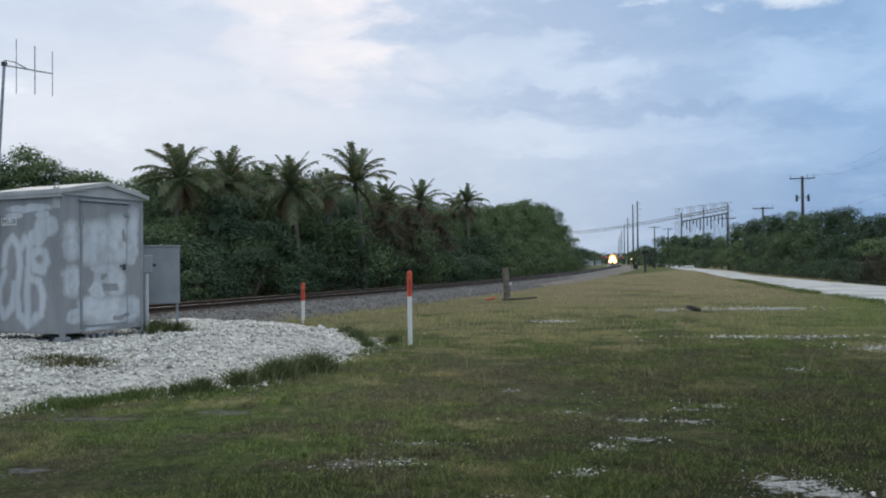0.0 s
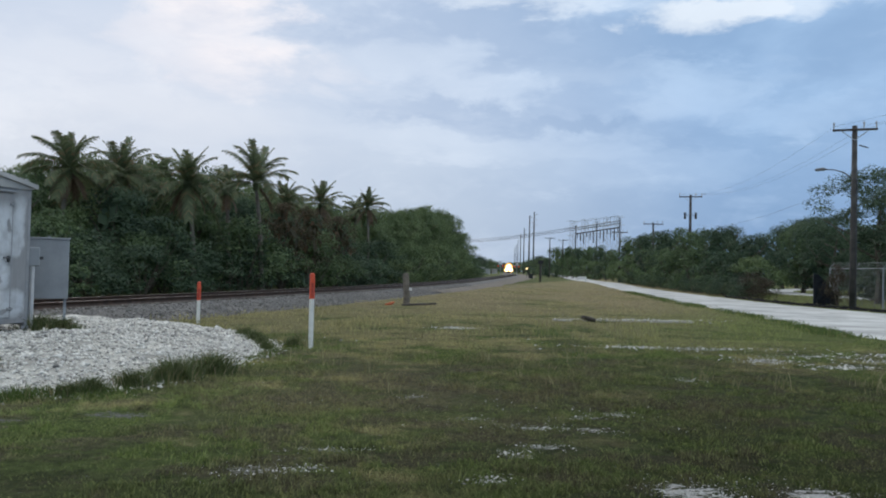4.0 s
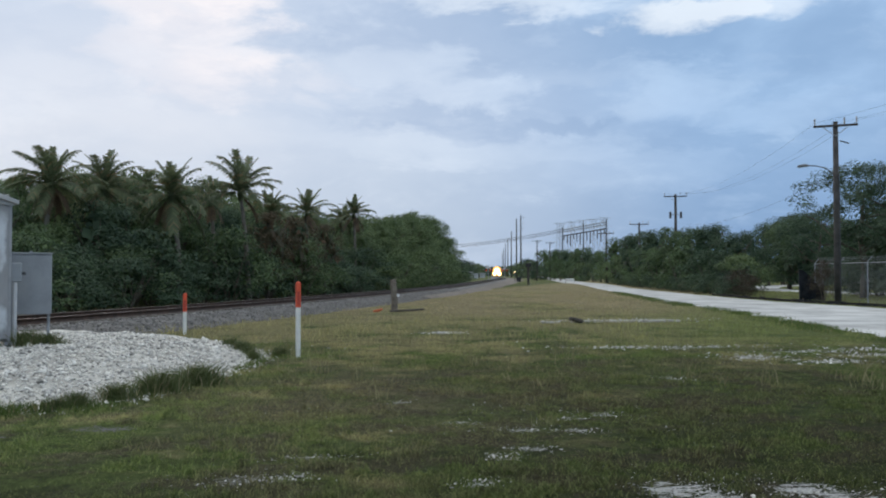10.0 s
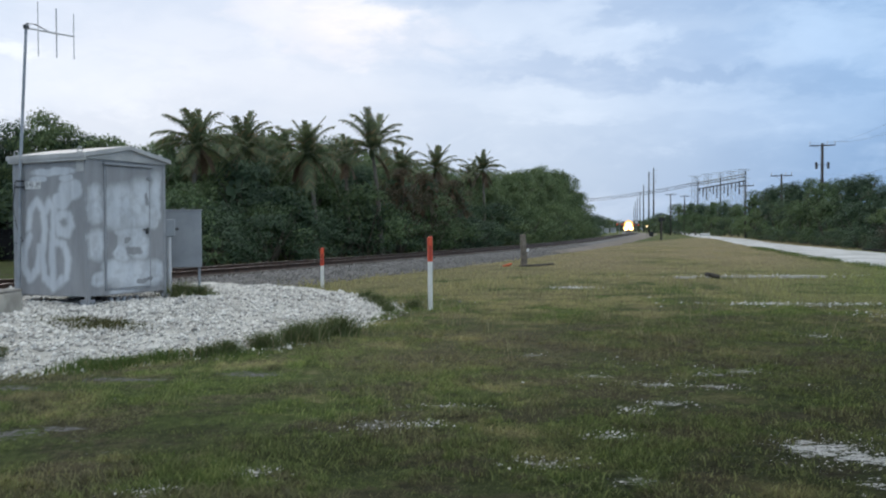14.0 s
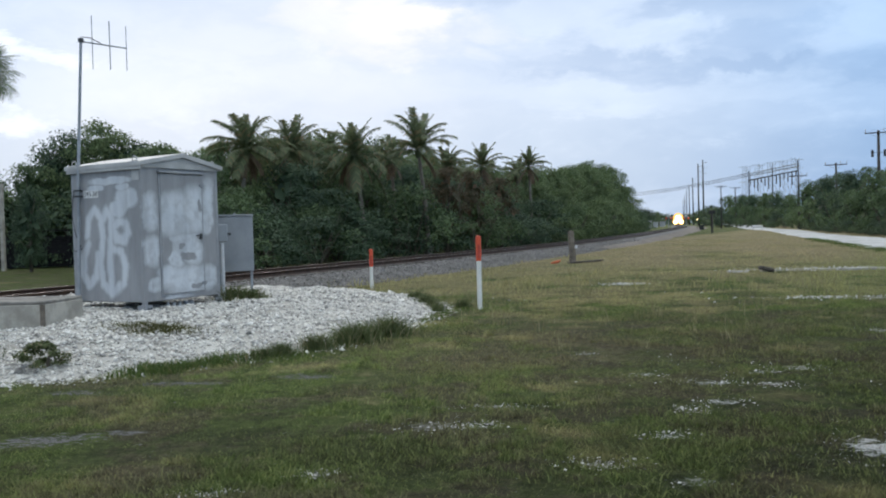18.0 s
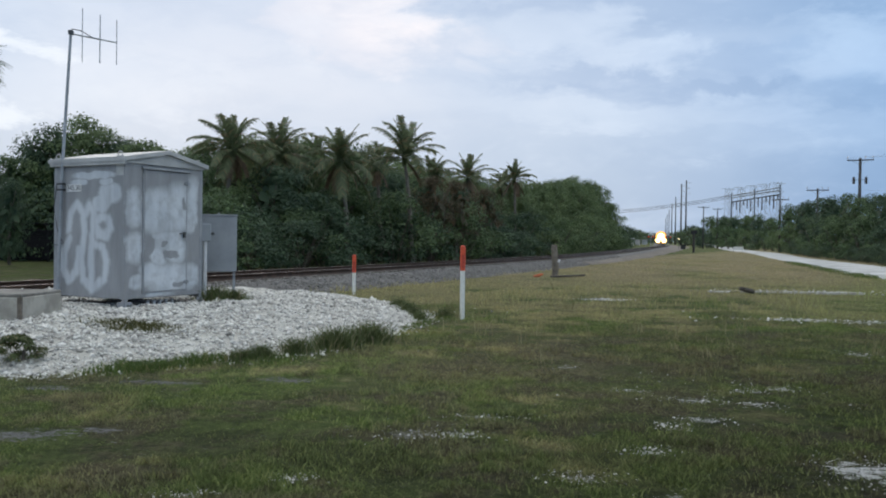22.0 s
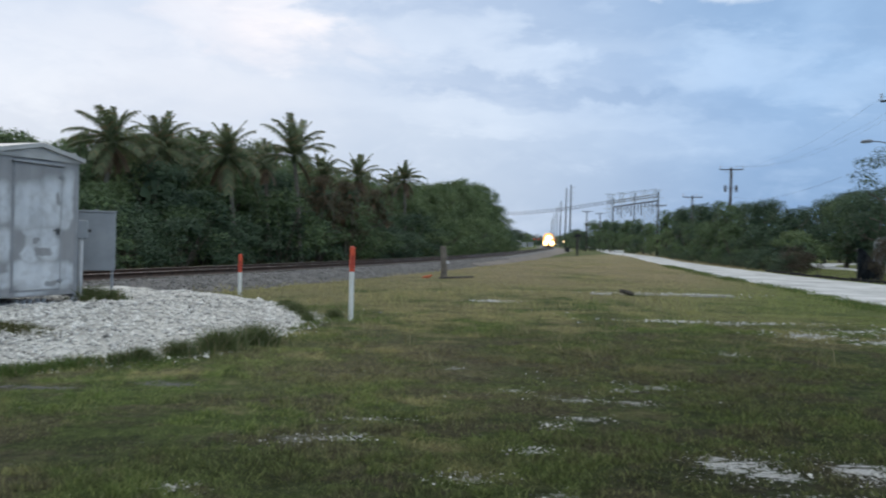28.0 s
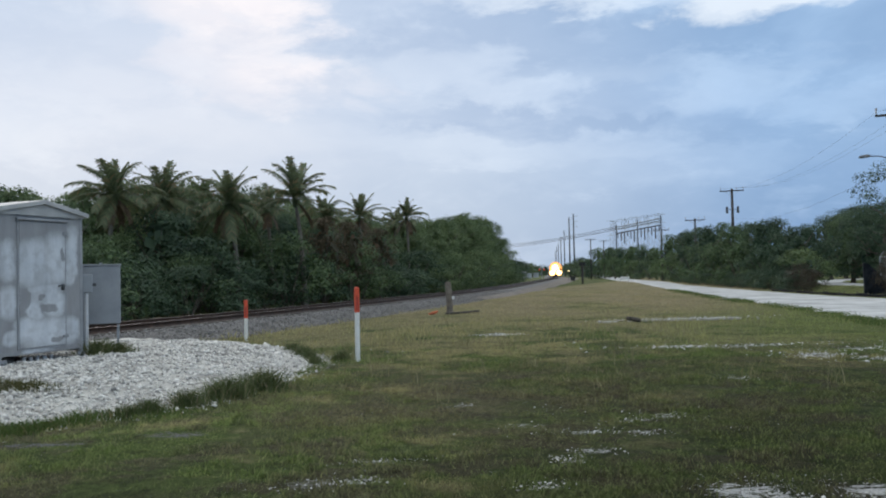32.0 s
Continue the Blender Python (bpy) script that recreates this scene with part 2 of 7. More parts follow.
def turf(n, place):
    """Colour of the lawn by place: green, olive, brown and straw patches."""
    x, y, _ = n.split(place)
    flat = n.join(x, y, 0.0)
    wide = n.noise(flat, 0.16, 4.0, 0.6)
    mid = n.noise(n.vec("ADD", flat, (13.0, 4.0, 0.0)), 0.7, 5.0, 0.65)
    fine = n.ramp(n.noise(n.vec("ADD", flat, (3.0, 9.0, 0.0)), 9.0, 5.0, 0.7), 0.28, 0.72)
    # the unmown strip towards the track is dry and pale
    far = n.math("MULTIPLY", n.ramp(n.math("ADD", n.math("SUBTRACT", y, n.math("MULTIPLY", x, 0.25)), n.math("MULTIPLY", n.math("SUBTRACT", mid, 0.5), 22.0)), 7.0, 27.0), n.ramp(n.math("SUBTRACT", n.math("MULTIPLY", x, 2.0), y), -10.0, 6.0, 1.0, 0.25))
    near_side = n.ramp(n.math("SUBTRACT", x, n.math("MULTIPLY", y, 0.38)), -20.0, -16.0)
    far = n.math("MULTIPLY", far, near_side)
    dry = n.math("ADD", n.math("MULTIPLY", far, 0.54), n.math("MULTIPLY", n.math("SUBTRACT", wide, 0.5), 1.9))
    dry = n.math("ADD", dry, n.math("MULTIPLY", n.math("SUBTRACT", mid, 0.5), 2.4))
    green = n.mix(fine, (0.056, 0.070, 0.026), (0.128, 0.150, 0.058))
    straw = n.mix(fine, (0.165, 0.148, 0.068), (0.325, 0.290, 0.142))
    # lush tussocks and tired brown ground alternate over a metre or two
    tuft = n.noise(n.vec("ADD", flat, (5.0, 41.0, 0.0)), 0.55, 5.0, 0.62, 0.4)
    green = n.mix(n.ramp(tuft, 0.40, 0.58), green, n.mix(fine, (0.070, 0.100, 0.026), (0.146, 0.184, 0.060)))
    clump = n.noise(n.vec("ADD", flat, (19.0, 7.0, 0.0)), 2.6, 4.0, 0.6, 0.6)
    green = n.mix(n.math("MULTIPLY", n.ramp(clump, 0.50, 0.66), 0.8), green, n.mix(fine, (0.036, 0.046, 0.018), (0.080, 0.094, 0.036)))
    green = n.mix(n.math("MULTIPLY", n.ramp(clump, 0.44, 0.30), 0.6), green, n.mix(fine, (0.150, 0.160, 0.060), (0.235, 0.240, 0.105)))
    colour = n.mix(n.ramp(dry, 0.04, 0.55), green, straw)
    tired = n.vec("LENGTH", n.vec("MULTIPLY", n.vec("SUBTRACT", flat, (1.6, 11.2, 0.0)), (0.24, 0.30, 0.0)))
    tired = n.ramp(n.math("ADD", tired, n.math("MULTIPLY", n.math("SUBTRACT", mid, 0.5), 1.8)), 1.25, 0.35)
    colour = n.mix(n.math("MULTIPLY", tired, n.ramp(tuft, 0.38, 0.56, 0.85, 0.25)), colour, n.mix(fine, (0.092, 0.080, 0.044), (0.205, 0.178, 0.104)))
    thatch = n.noise(n.vec("ADD", flat, (31.0, 17.0, 0.0)), 0.9, 6.0, 0.70)
    worn_out = n.math("MULTIPLY", n.ramp(thatch, 0.48, 0.58), n.math("SUBTRACT", 0.75, n.math("MULTIPLY", far, 0.65)))
    colour = n.mix(worn_out, colour, n.mix(fine, (0.066, 0.056, 0.036), (0.170, 0.146, 0.092)))
    # brightness by place put into the lawn colour: dimmer near and right, brighter farther
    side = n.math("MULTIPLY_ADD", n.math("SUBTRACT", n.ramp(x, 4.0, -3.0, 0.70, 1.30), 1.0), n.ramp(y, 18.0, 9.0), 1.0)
    brighter = n.math("MULTIPLY", side, n.math("MULTIPLY", n.ramp(y, 9.0, 24.0, 1.0, 1.14), n.ramp(y, 5.2, 9.5, 0.70, 1.0)))
    # dry tan ground far off, with the train's warm glow put in
    tan = n.math("MULTIPLY", n.ramp(y, 24.0, 42.0), n.ramp(n.noise(n.vec("MULTIPLY", flat, (0.25, 0.09, 0.0)), 1.0, 5.0, 0.6), 0.36, 0.58, 0.2, 0.75))
    colour = n.mix(n.math("MULTIPLY", tan, near_side), colour, n.mix(fine, (0.215, 0.172, 0.100), (0.360, 0.296, 0.182)))
    # fresh green verge along the road
    verge = n.math("MULTIPLY", n.ramp(n.math("SUBTRACT", n.math("MULTIPLY", x, 2.0), y), -13.0, 1.0), n.ramp(y, 15.0, 22.0))
    colour = n.mix(n.math("MULTIPLY", verge, n.ramp(mid, 0.35, 0.6, 0.35, 0.9)), colour, n.mix(fine, (0.118, 0.146, 0.042), (0.205, 0.238, 0.080)))
    return n.vec("SCALE", colour, brighter), worn_out, fine, far


def patch_field(n, place, items, ragged):
    x, y, _ = n.split(place)
    total = 0.0
    for px, py, rx, ry, a in items:
        c, s = math.cos(radians(a)), math.sin(radians(a))
        u = n.math("ADD", n.math("MULTIPLY", x, c / rx), n.math("MULTIPLY_ADD", y, s / rx, -(px * c + py * s) / rx))
        v = n.math("ADD", n.math("MULTIPLY", x, -s / ry), n.math("MULTIPLY_ADD", y, c / ry, -(py * c - px * s) / ry))
        d = n.math("ADD", n.math("MULTIPLY", u, u), n.math("MULTIPLY", v, v))
        total = n.math("MAXIMUM", total, n.math("SUBTRACT", 1.0, n.math("MULTIPLY", d, 0.5)))
    return n.ramp(n.math("ADD", total, ragged), 0.68, 0.95)


def ground_colour(n, place, own, island):
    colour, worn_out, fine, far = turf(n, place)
    tiny = n.ramp(n.noise(place, 38.0, 4.0, 0.7), 0.3, 0.7)
    colour = n.mix(n.math("MULTIPLY", tiny, 0.75), n.vec("SCALE", colour, 1.1), n.vec("SCALE", colour, 0.42))
    ragged = n.math("MULTIPLY", n.math("SUBTRACT", n.noise(n.vec("MULTIPLY", place, (0.75, 1.3, 1.0)), 11.0, 7.0, 0.75), 0.5), 4.8)
    grit = n.mix(tiny, (0.42, 0.41, 0.39), (0.84, 0.83, 0.81))
    colour = n.mix(patch_field(n, place, PATCHES[:7], ragged), colour, grit)
    colour = n.mix(n.math("MULTIPLY", patch_field(n, place, PATCHES[7:], ragged), n.ramp(n.split(place)[1], 12.0, 14.0, 0.35, 0.55)), colour, grit)
    grey = n.mix(tiny, (0.11, 0.105, 0.10), (0.32, 0.31, 0.31))
    colour = n.mix(patch_field(n, place, GREY_PATCHES, ragged), colour, grey)
    return colour, n.math("ADD", fine, tiny), None


def blade_colour(n, place, own, island):
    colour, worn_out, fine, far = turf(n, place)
    pale = n.mix(n.math("MULTIPLY", n.ramp(island, 0.5, 1.0), n.math("MULTIPLY_ADD", far, -0.25, 0.5)), colour, n.mix(far, (0.170, 0.182, 0.070), (0.275, 0.262, 0.116)))
    near = n.ramp(n.split(place)[1], 9.0, 20.0, 1.0, 0.0)
    lit = n.math("MULTIPLY_ADD", n.math("SUBTRACT", island, 0.45), n.math("MULTIPLY_ADD", near, 0.40, 0.2), 1.30)
    return n.vec("SCALE", pale, lit), None, None


def leaf_material(name, dark, light, dead=(0.14, 0.10, 0.05), share=0.004):
    def build(n, place, own, island):
        wide = n.noise(place, 0.45, 3.0)
        colour = n.mix(n.ramp(n.math("ADD", n.math("MULTIPLY", island, 0.35), n.math("MULTIPLY", wide, 0.8)), 0.28, 0.85), dark, light)
        return n.mix(n.ramp(island, 1.0 - share, 1.0 - share + 0.01), colour, dead), None, None
    return material(name, build, rough=0.6, spec=0.25, thin=0.3)


M = {
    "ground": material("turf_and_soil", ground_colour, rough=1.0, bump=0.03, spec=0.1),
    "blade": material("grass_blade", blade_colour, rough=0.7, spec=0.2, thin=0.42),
    "concrete": worn(name="weathered_concrete", dark=(0.30, 0.28, 0.24), light=(0.52, 0.49, 0.43), scale=3.0, grain=70, bump=0.003, rough=0.9),
    "white_rock": worn(name="crushed_limestone", dark=(0.36, 0.338, 0.305), light=(0.64, 0.61, 0.555), scale=1.6, grain=28, bump=0.02, rough=0.95),
    "lime_road": worn(name="limerock_road", dark=(0.34, 0.335, 0.325), light=(0.62, 0.615, 0.60), scale=0.45, grain=14, bump=0.006, rough=0.95),
    "ballast": worn(name="track_ballast", dark=(0.10, 0.093, 0.087), light=(0.20, 0.187, 0.175), scale=1.5, grain=22, bump=0.03, rough=0.95),
    "shoulder": worn(name="trackside_grit", dark=(0.120, 0.100, 0.082), light=(0.225, 0.190, 0.158), scale=0.5, grain=9, bump=0.03, rough=0.95),
    "rust": worn(name="rusty_rail", dark=(0.040, 0.024, 0.017), light=(0.090, 0.052, 0.035), scale=5, grain=60, bump=0.001, rough=0.7, metal=0.2),
    "tie": worn(name="creosoted_tie", dark=(0.045, 0.036, 0.030), light=(0.12, 0.10, 0.082), scale=4, grain=45, bump=0.004),
    "bark": worn(name="tree_bark", dark=(0.07, 0.058, 0.045), light=(0.16, 0.135, 0.105), scale=3, grain=20, bump=0.01),
    "palm_bark": worn(name="palm_trunk_bark", dark=(0.13, 0.11, 0.09), light=(0.26, 0.235, 0.20), scale=2, grain=18, bump=0.01),
    "pole_wood": worn(name="weathered_pole_wood", dark=(0.042, 0.038, 0.036), light=(0.092, 0.083, 0.077), scale=2, grain=35, bump=0.003),
    "old_wood": worn(name="grey_weathered_wood", dark=(0.11, 0.09, 0.07), light=(0.25, 0.21, 0.17), scale=5, grain=50, bump=0.004),
    "galvanised": worn(name="galvanised_steel", dark=(0.30, 0.32, 0.34), light=(0.44, 0.46, 0.48), scale=4, grain=50, rough=0.5, metal=0.6),
    "dark_steel": worn(name="dark_steel", dark=(0.055, 0.058, 0.062), light=(0.10, 0.105, 0.11), scale=4, grain=40, rough=0.6, metal=0.3),
    "wire": worn(name="cable_black", dark=(0.03, 0.03, 0.033), light=(0.05, 0.05, 0.055), scale=4, grain=40, rough=0.6),
    "white_post": worn(name="white_marker_plastic", dark=(0.78, 0.765, 0.71), light=(0.88, 0.87, 0.82), scale=9, grain=60, rough=0.5),
    "red_post": worn(name="orange_red_plastic", dark=(0.62, 0.075, 0.030), light=(0.78, 0.115, 0.045), scale=9, grain=60, rough=0.5),
    "porcelain": worn(name="grey_porcelain", dark=(0.35, 0.36, 0.38), light=(0.5, 0.5, 0.52), scale=9, grain=60, rough=0.3),
    "black_fence": worn(name="black_fence_paint", dark=(0.012, 0.012, 0.014), light=(0.03, 0.03, 0.032), scale=4, grain=40, rough=0.9, spec=0.05),
    "leaf": leaf_material("broad_leaves", (0.037, 0.065, 0.032), (0.120, 0.172, 0.073)),
    "leaf_dark": leaf_material("dark_leaves", (0.026, 0.050, 0.032), (0.080, 0.122, 0.066)),
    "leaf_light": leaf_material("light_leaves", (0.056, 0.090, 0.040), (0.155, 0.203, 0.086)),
    "frond": leaf_material("palm_fronds", (0.070, 0.090, 0.048), (0.155, 0.182, 0.094), (0.22, 0.165, 0.09), 0.10),
    "dead_frond": leaf_material("dry_palm_fronds", (0.095, 0.066, 0.045), (0.19, 0.135, 0.092), (0.20, 0.15, 0.08), 0.1),
}

# ---- small builders ----


def mesh_object(name, bm, mat, parent=None, smooth=False):
    data = bpy.data.meshes.new(name)
    bm.to_mesh(data)
    bm.free()
    data.materials.append(mat)
    if smooth:
        data.polygons.foreach_set("use_smooth", [True] * len(data.polygons))
    ob = new(name, data)
    ob.parent = parent
    return ob


def part(name, bm, mat, parent, label="", smooth=False):
    ob = mesh_object(name, bm, mat, parent, smooth)
    if label:
        ob["label"] = label
    return ob


def from_arrays(name, verts, faces, mat, parent=None, smooth=False):
    """A mesh from numpy arrays; faces all have the same number of corners."""
    data = bpy.data.meshes.new(name)
    verts, faces = np.asarray(verts, np.float32), np.asarray(faces, np.int32)
    k = faces.shape[1]
    data.vertices.add(len(verts))
    data.vertices.foreach_set("co", verts.ravel())
    data.loops.add(faces.size)
    data.loops.foreach_set("vertex_index", faces.ravel())
    data.polygons.add(len(faces))
    data.polygons.foreach_set("loop_start", np.arange(0, faces.size, k, dtype=np.int32))
    if smooth:
        data.polygons.foreach_set("use_smooth", [True] * len(faces))
    data.update(calc_edges=True)
    data.validate()
    data.materials.append(mat)
    ob = new(name, data)
    ob.parent = parent
    return ob


def box(bm, size, centre=(0, 0, 0), turn=None, bevel=0.0):
    made = bmesh.ops.create_cube(bm, size=1.0)["verts"]
    bmesh.ops.scale(bm, vec=size, verts=made)
    if bevel:
        edges = list({e for v in made for e in v.link_edges})
        grown = bmesh.ops.bevel(bm, geom=edges, offset=bevel, segments=1, affect="EDGES")
        made = grown["verts"] if grown["verts"] else made
        made = list({v for f in grown["faces"] for v in f.verts} | {v for v in made if v.is_valid})
    m = Matrix.Translation(centre) @ (turn.to_4x4() if turn else Matrix())
    bmesh.ops.transform(bm, matrix=m, verts=made)


def boxes(*items, bevel=0.0):
    bm = bmesh.new()
    for size, centre, *turn in items:
        box(bm, size, centre, turn[0] if turn else None, bevel)
    return bm


def tube(bm, points, radii, sides=10, caps=True):
    """A tapered tube along points."""
    points = [Vector(p) for p in points]
    if isinstance(radii, (int, float)):
        radii = [radii] * len(points)
    radii = [float(r) for r in radii]
    rings = []
    for i, p in enumerate(points):
        ahead = (points[min(i + 1, len(points) - 1)] - points[max(i - 1, 0)]).normalized()
        side = ahead.cross(Vector((0.31, 0.17, 1.0)) if abs(ahead.z) < 0.95 else Vector((0, 1, 0))).normalized()
        over = side.cross(ahead)
        rings.append([bm.verts.new(p + radii[i] * (math.cos(a) * side + math.sin(a) * over)) for a in (2 * math.pi * k / sides for k in range(sides))])
    for a, b in zip(rings, rings[1:]):
        for k in range(sides):
            bm.faces.new((a[k], a[(k + 1) % sides], b[(k + 1) % sides], b[k]))
    if caps:
        bm.faces.new(rings[0])
        bm.faces.new(rings[-1])
    bmesh.ops.recalc_face_normals(bm, faces=bm.faces)
    return bm


def tubes(*items, sides=8):
    bm = bmesh.new()
    for points, radii in items:
        tube(bm, points, radii, sides)
    return bm


def thing(name, m, label, category, group=""):
    ob = new(name)
    ob.matrix_world = m
    return tagged(ob, label, category, group)


def polar(az, dist, z=0.0):
    """A place by its bearing from the lookout, in degrees to the right of +y, and its distance."""
    return Vector((dist * math.sin(radians(az)), dist * math.cos(radians(az)), z))


def sag(a, b, dip, count=14):
    a, b = Vector(a), Vector(b)
    return [a.lerp(b, k / count) - Vector((0, 0, 4 * dip * (k / count) * (1 - k / count))) for k in range(count + 1)]


def rocks(rng, places, sizes, flat=0.7):
    """Rough stones as one set of arrays: octahedra with jittered corners, 8 triangles each."""
    base = np.array([(1, 0, 0), (-1, 0, 0), (0, 1, 0), (0, -1, 0), (0, 0, 1), (0, 0, -0.6)], float)
    tri = np.array([(0, 2, 4), (2, 1, 4), (1, 3, 4), (3, 0, 4), (2, 0, 5), (1, 2, 5), (3, 1, 5), (0, 3, 5)])
    n = len(places)
    v = base[None] * rng.uniform(0.6, 1.25, (n, 6, 3)) + rng.normal(0, 0.16, (n, 6, 3))
    turn = rng.uniform(0, 2 * np.pi, n)
    c, s = np.cos(turn)[:, None], np.sin(turn)[:, None]
    v = np.stack([c * v[..., 0] - s * v[..., 1], s * v[..., 0] + c * v[..., 1], v[..., 2] * flat], -1)
    v = v * np.asarray(sizes)[:, None, None] + np.asarray(places)[:, None]
    return v.reshape(-1, 3), (tri[None] + 6 * np.arange(n)[:, None, None]).reshape(-1, 3)

# ---- the line of the track ----
RAIL_TOP = 0.50
SLOPES = [(-400, 0.46), (0, 0.44), (15, 0.41), (25, 0.38), (35, 0.355), (45, 0.335), (60, 0.295), (80, 0.25), (110, 0.23), (150, 0.228), (250, 0.225), (268, 0.165), (300, 0.16), (330, 0.185), (2000, 0.183)]


def track_table():
    """x of the near rail for every metre of y, through (-3.13, 34.9)."""
    ys = np.arange(-120.0, 1800.0, 1.0)
    slope = np.interp(ys, [a for a, _ in SLOPES], [b for _, b in SLOPES])
    xs = np.concatenate([[0], np.cumsum((slope[1:] + slope[:-1]) / 2)])
    return ys, xs - np.interp(34.9, ys, xs) - 3.13, slope


TRACK_Y, TRACK_X, TRACK_S = track_table()


def track(y, off=0.0, z=0.0):
    """A point of the track at y; off: metres to the left of the centre line."""
    x, s = float(np.interp(y, TRACK_Y, TRACK_X)), float(np.interp(y, TRACK_Y, TRACK_S))
    k = (off + 0.7175) / math.hypot(1, s)
    return Vector((x - k, y + k * s, z))


def track_turn(y):
    return math.atan2(-float(np.interp(y, TRACK_Y, TRACK_S)), 1)


def track_stations():
    return list(np.arange(-110, 20, 5.0)) + list(np.arange(20, 140, 4.0)) + list(np.arange(140, 400, 12.0)) + list(np.arange(400, 1700, 60.0))


def sweep(profile, stations, closed=False):
    """Profile of (offset, z) swept along the track."""
    verts = [track(y, o, z)[:] for y in stations for o, z in profile]
    k = len(profile)
    faces = []
    for i in range(len(stations) - 1):
        for j in range(k if closed else k - 1):
            a, b = i * k + j, i * k + (j + 1) % k
            faces.append((a, b, b + k, a + k))
    return verts, faces


# ---- ground ----
MOUND = [(-13.0, 8.6), (-9.0, 8.75), (-5.9, 8.86), (-5.0, 9.1), (-4.5, 9.5), (-3.9, 10.3), (-2.95, 10.6), (-2.45, 11.9), (-1.95, 13.4), (-1.7, 14.4), (-1.42, 16.1), (-1.6, 18.0), (-2.7, 20.0), (-5.0, 21.5), (-8.0, 21.5), (-13.0, 18.0)]


def inside(points, poly):
    """Signed distance of points to a polygon, positive inside."""
    points, poly = np.asarray(points, float), np.asarray(poly, float)
    best, hit = np.full(len(points), 1e9), np.zeros(len(points), bool)
    for a, b in zip(poly, np.roll(poly, -1, 0)):
        d = b - a
        k = np.clip(((points - a) @ d) / (d @ d), 0, 1)[:, None]
        best = np.minimum(best, np.linalg.norm(points - a - k * d, axis=1))
        cross = (a[1] > points[:, 1]) != (b[1] > points[:, 1])
        with np.errstate(divide="ignore", invalid="ignore"):
            hit ^= cross & (points[:, 0] < (b[0] - a[0]) * (points[:, 1] - a[1]) / (b[1] - a[1]) + a[0])
    return np.where(hit, best, -best)


def bumps(points, scale, seed=0.0):
    return np.array([noise.noise((p[0] * scale + seed, p[1] * scale - seed, seed)) for p in points])


def mound_height(points):
    points = np.asarray(points, float)
    d = inside(points, MOUND) + 0.22 * bumps(points, 1.3, 3.1) + 0.1 * bumps(points, 4.0, 9.0)
    k = np.clip(d / 3.0, 0, 1)
    h = 0.40 * (1 - (1 - k) ** 2.0) - 0.015
    return h + (0.04 * bumps(points, 0.9, 5.0) + 0.045 * bumps(points, 2.6, 6.0) + 0.024 * bumps(points, 6.0, 8.0)) * np.clip(d / 0.6, 0, 1) + np.where(d < 0, np.maximum(d, -0.3) * 0.25, 0)


def lay_ground():
    xs = np.unique(np.concatenate([np.linspace(-30, 30, 91), np.linspace(-120, 120, 41), [-4000, -1500, -600, -250, 250, 600, 1500, 4000]]))
    ys = np.unique(np.concatenate([np.linspace(-10, 50, 91), np.linspace(-120, 240, 61), [-4000, -1500, -600, -250, 400, 700, 1500, 4000]]))
    gx, gy = np.meshgrid(xs, ys)
    pts = np.stack([gx.ravel(), gy.ravel()], -1)
    near = np.clip(1 - np.hypot(pts[:, 0], pts[:, 1]) / 60, 0, 1)
    z = near * (0.03 * bumps(pts, 0.5, 1.0) + 0.015 * bumps(pts, 1.7, 2.0)) - 0.005
    w = len(xs)
    faces = [(j * w + i, j * w + i + 1, (j + 1) * w + i + 1, (j + 1) * w + i) for j in range(len(ys) - 1) for i in range(w - 1)]
    ob = from_arrays("ground", np.column_stack([pts, z]), faces, M["ground"], smooth=True)
    tagged(ob, "rough mown lawn with bare soil, green near and dry towards the track", "ground", kind="structure")


def lay_mound():
    xs, ys = np.linspace(-13.2, -0.8, 125), np.linspace(8.0, 22.0, 135)
    gx, gy = np.meshgrid(xs, ys)
    pts = np.stack([gx.ravel(), gy.ravel()], -1)
    z = mound_height(pts)
    w = len(xs)
    faces = [(j * w + i, j * w + i + 1, (j + 1) * w + i + 1, (j + 1) * w + i) for j in range(len(ys) - 1) for i in range(w - 1)]
    faces = [f for f in faces if max(z[k] for k in f) > -0.05]
    pad = new("gravel_pad")
    tagged(pad, "low raised pad of loose white crushed limestone under the shed", "gravel pad", kind="structure")
    from_arrays("gravel_bed", np.column_stack([pts, z]), faces, M["white_rock"], pad, smooth=True)
    rng = np.random.default_rng(4)
    places = np.column_stack([rng.uniform(-11, -0.9, 60000), 8.2 + 10.5 * rng.random(60000) ** 1.3])
    d = inside(places, MOUND) + 0.25 * rng.normal(size=len(places)) * 0.6
    places = places[d > -0.12]
    z = np.maximum(mound_height(places), -0.005)
    v, f = rocks(rng, np.column_stack([places, z + 0.005]), rng.gamma(2.0, 0.0072, len(places)) + 0.006)
    stones = from_arrays("loose_stones", v, f, M["white_stone"], pad)
    stones["kind"] = "stuff"


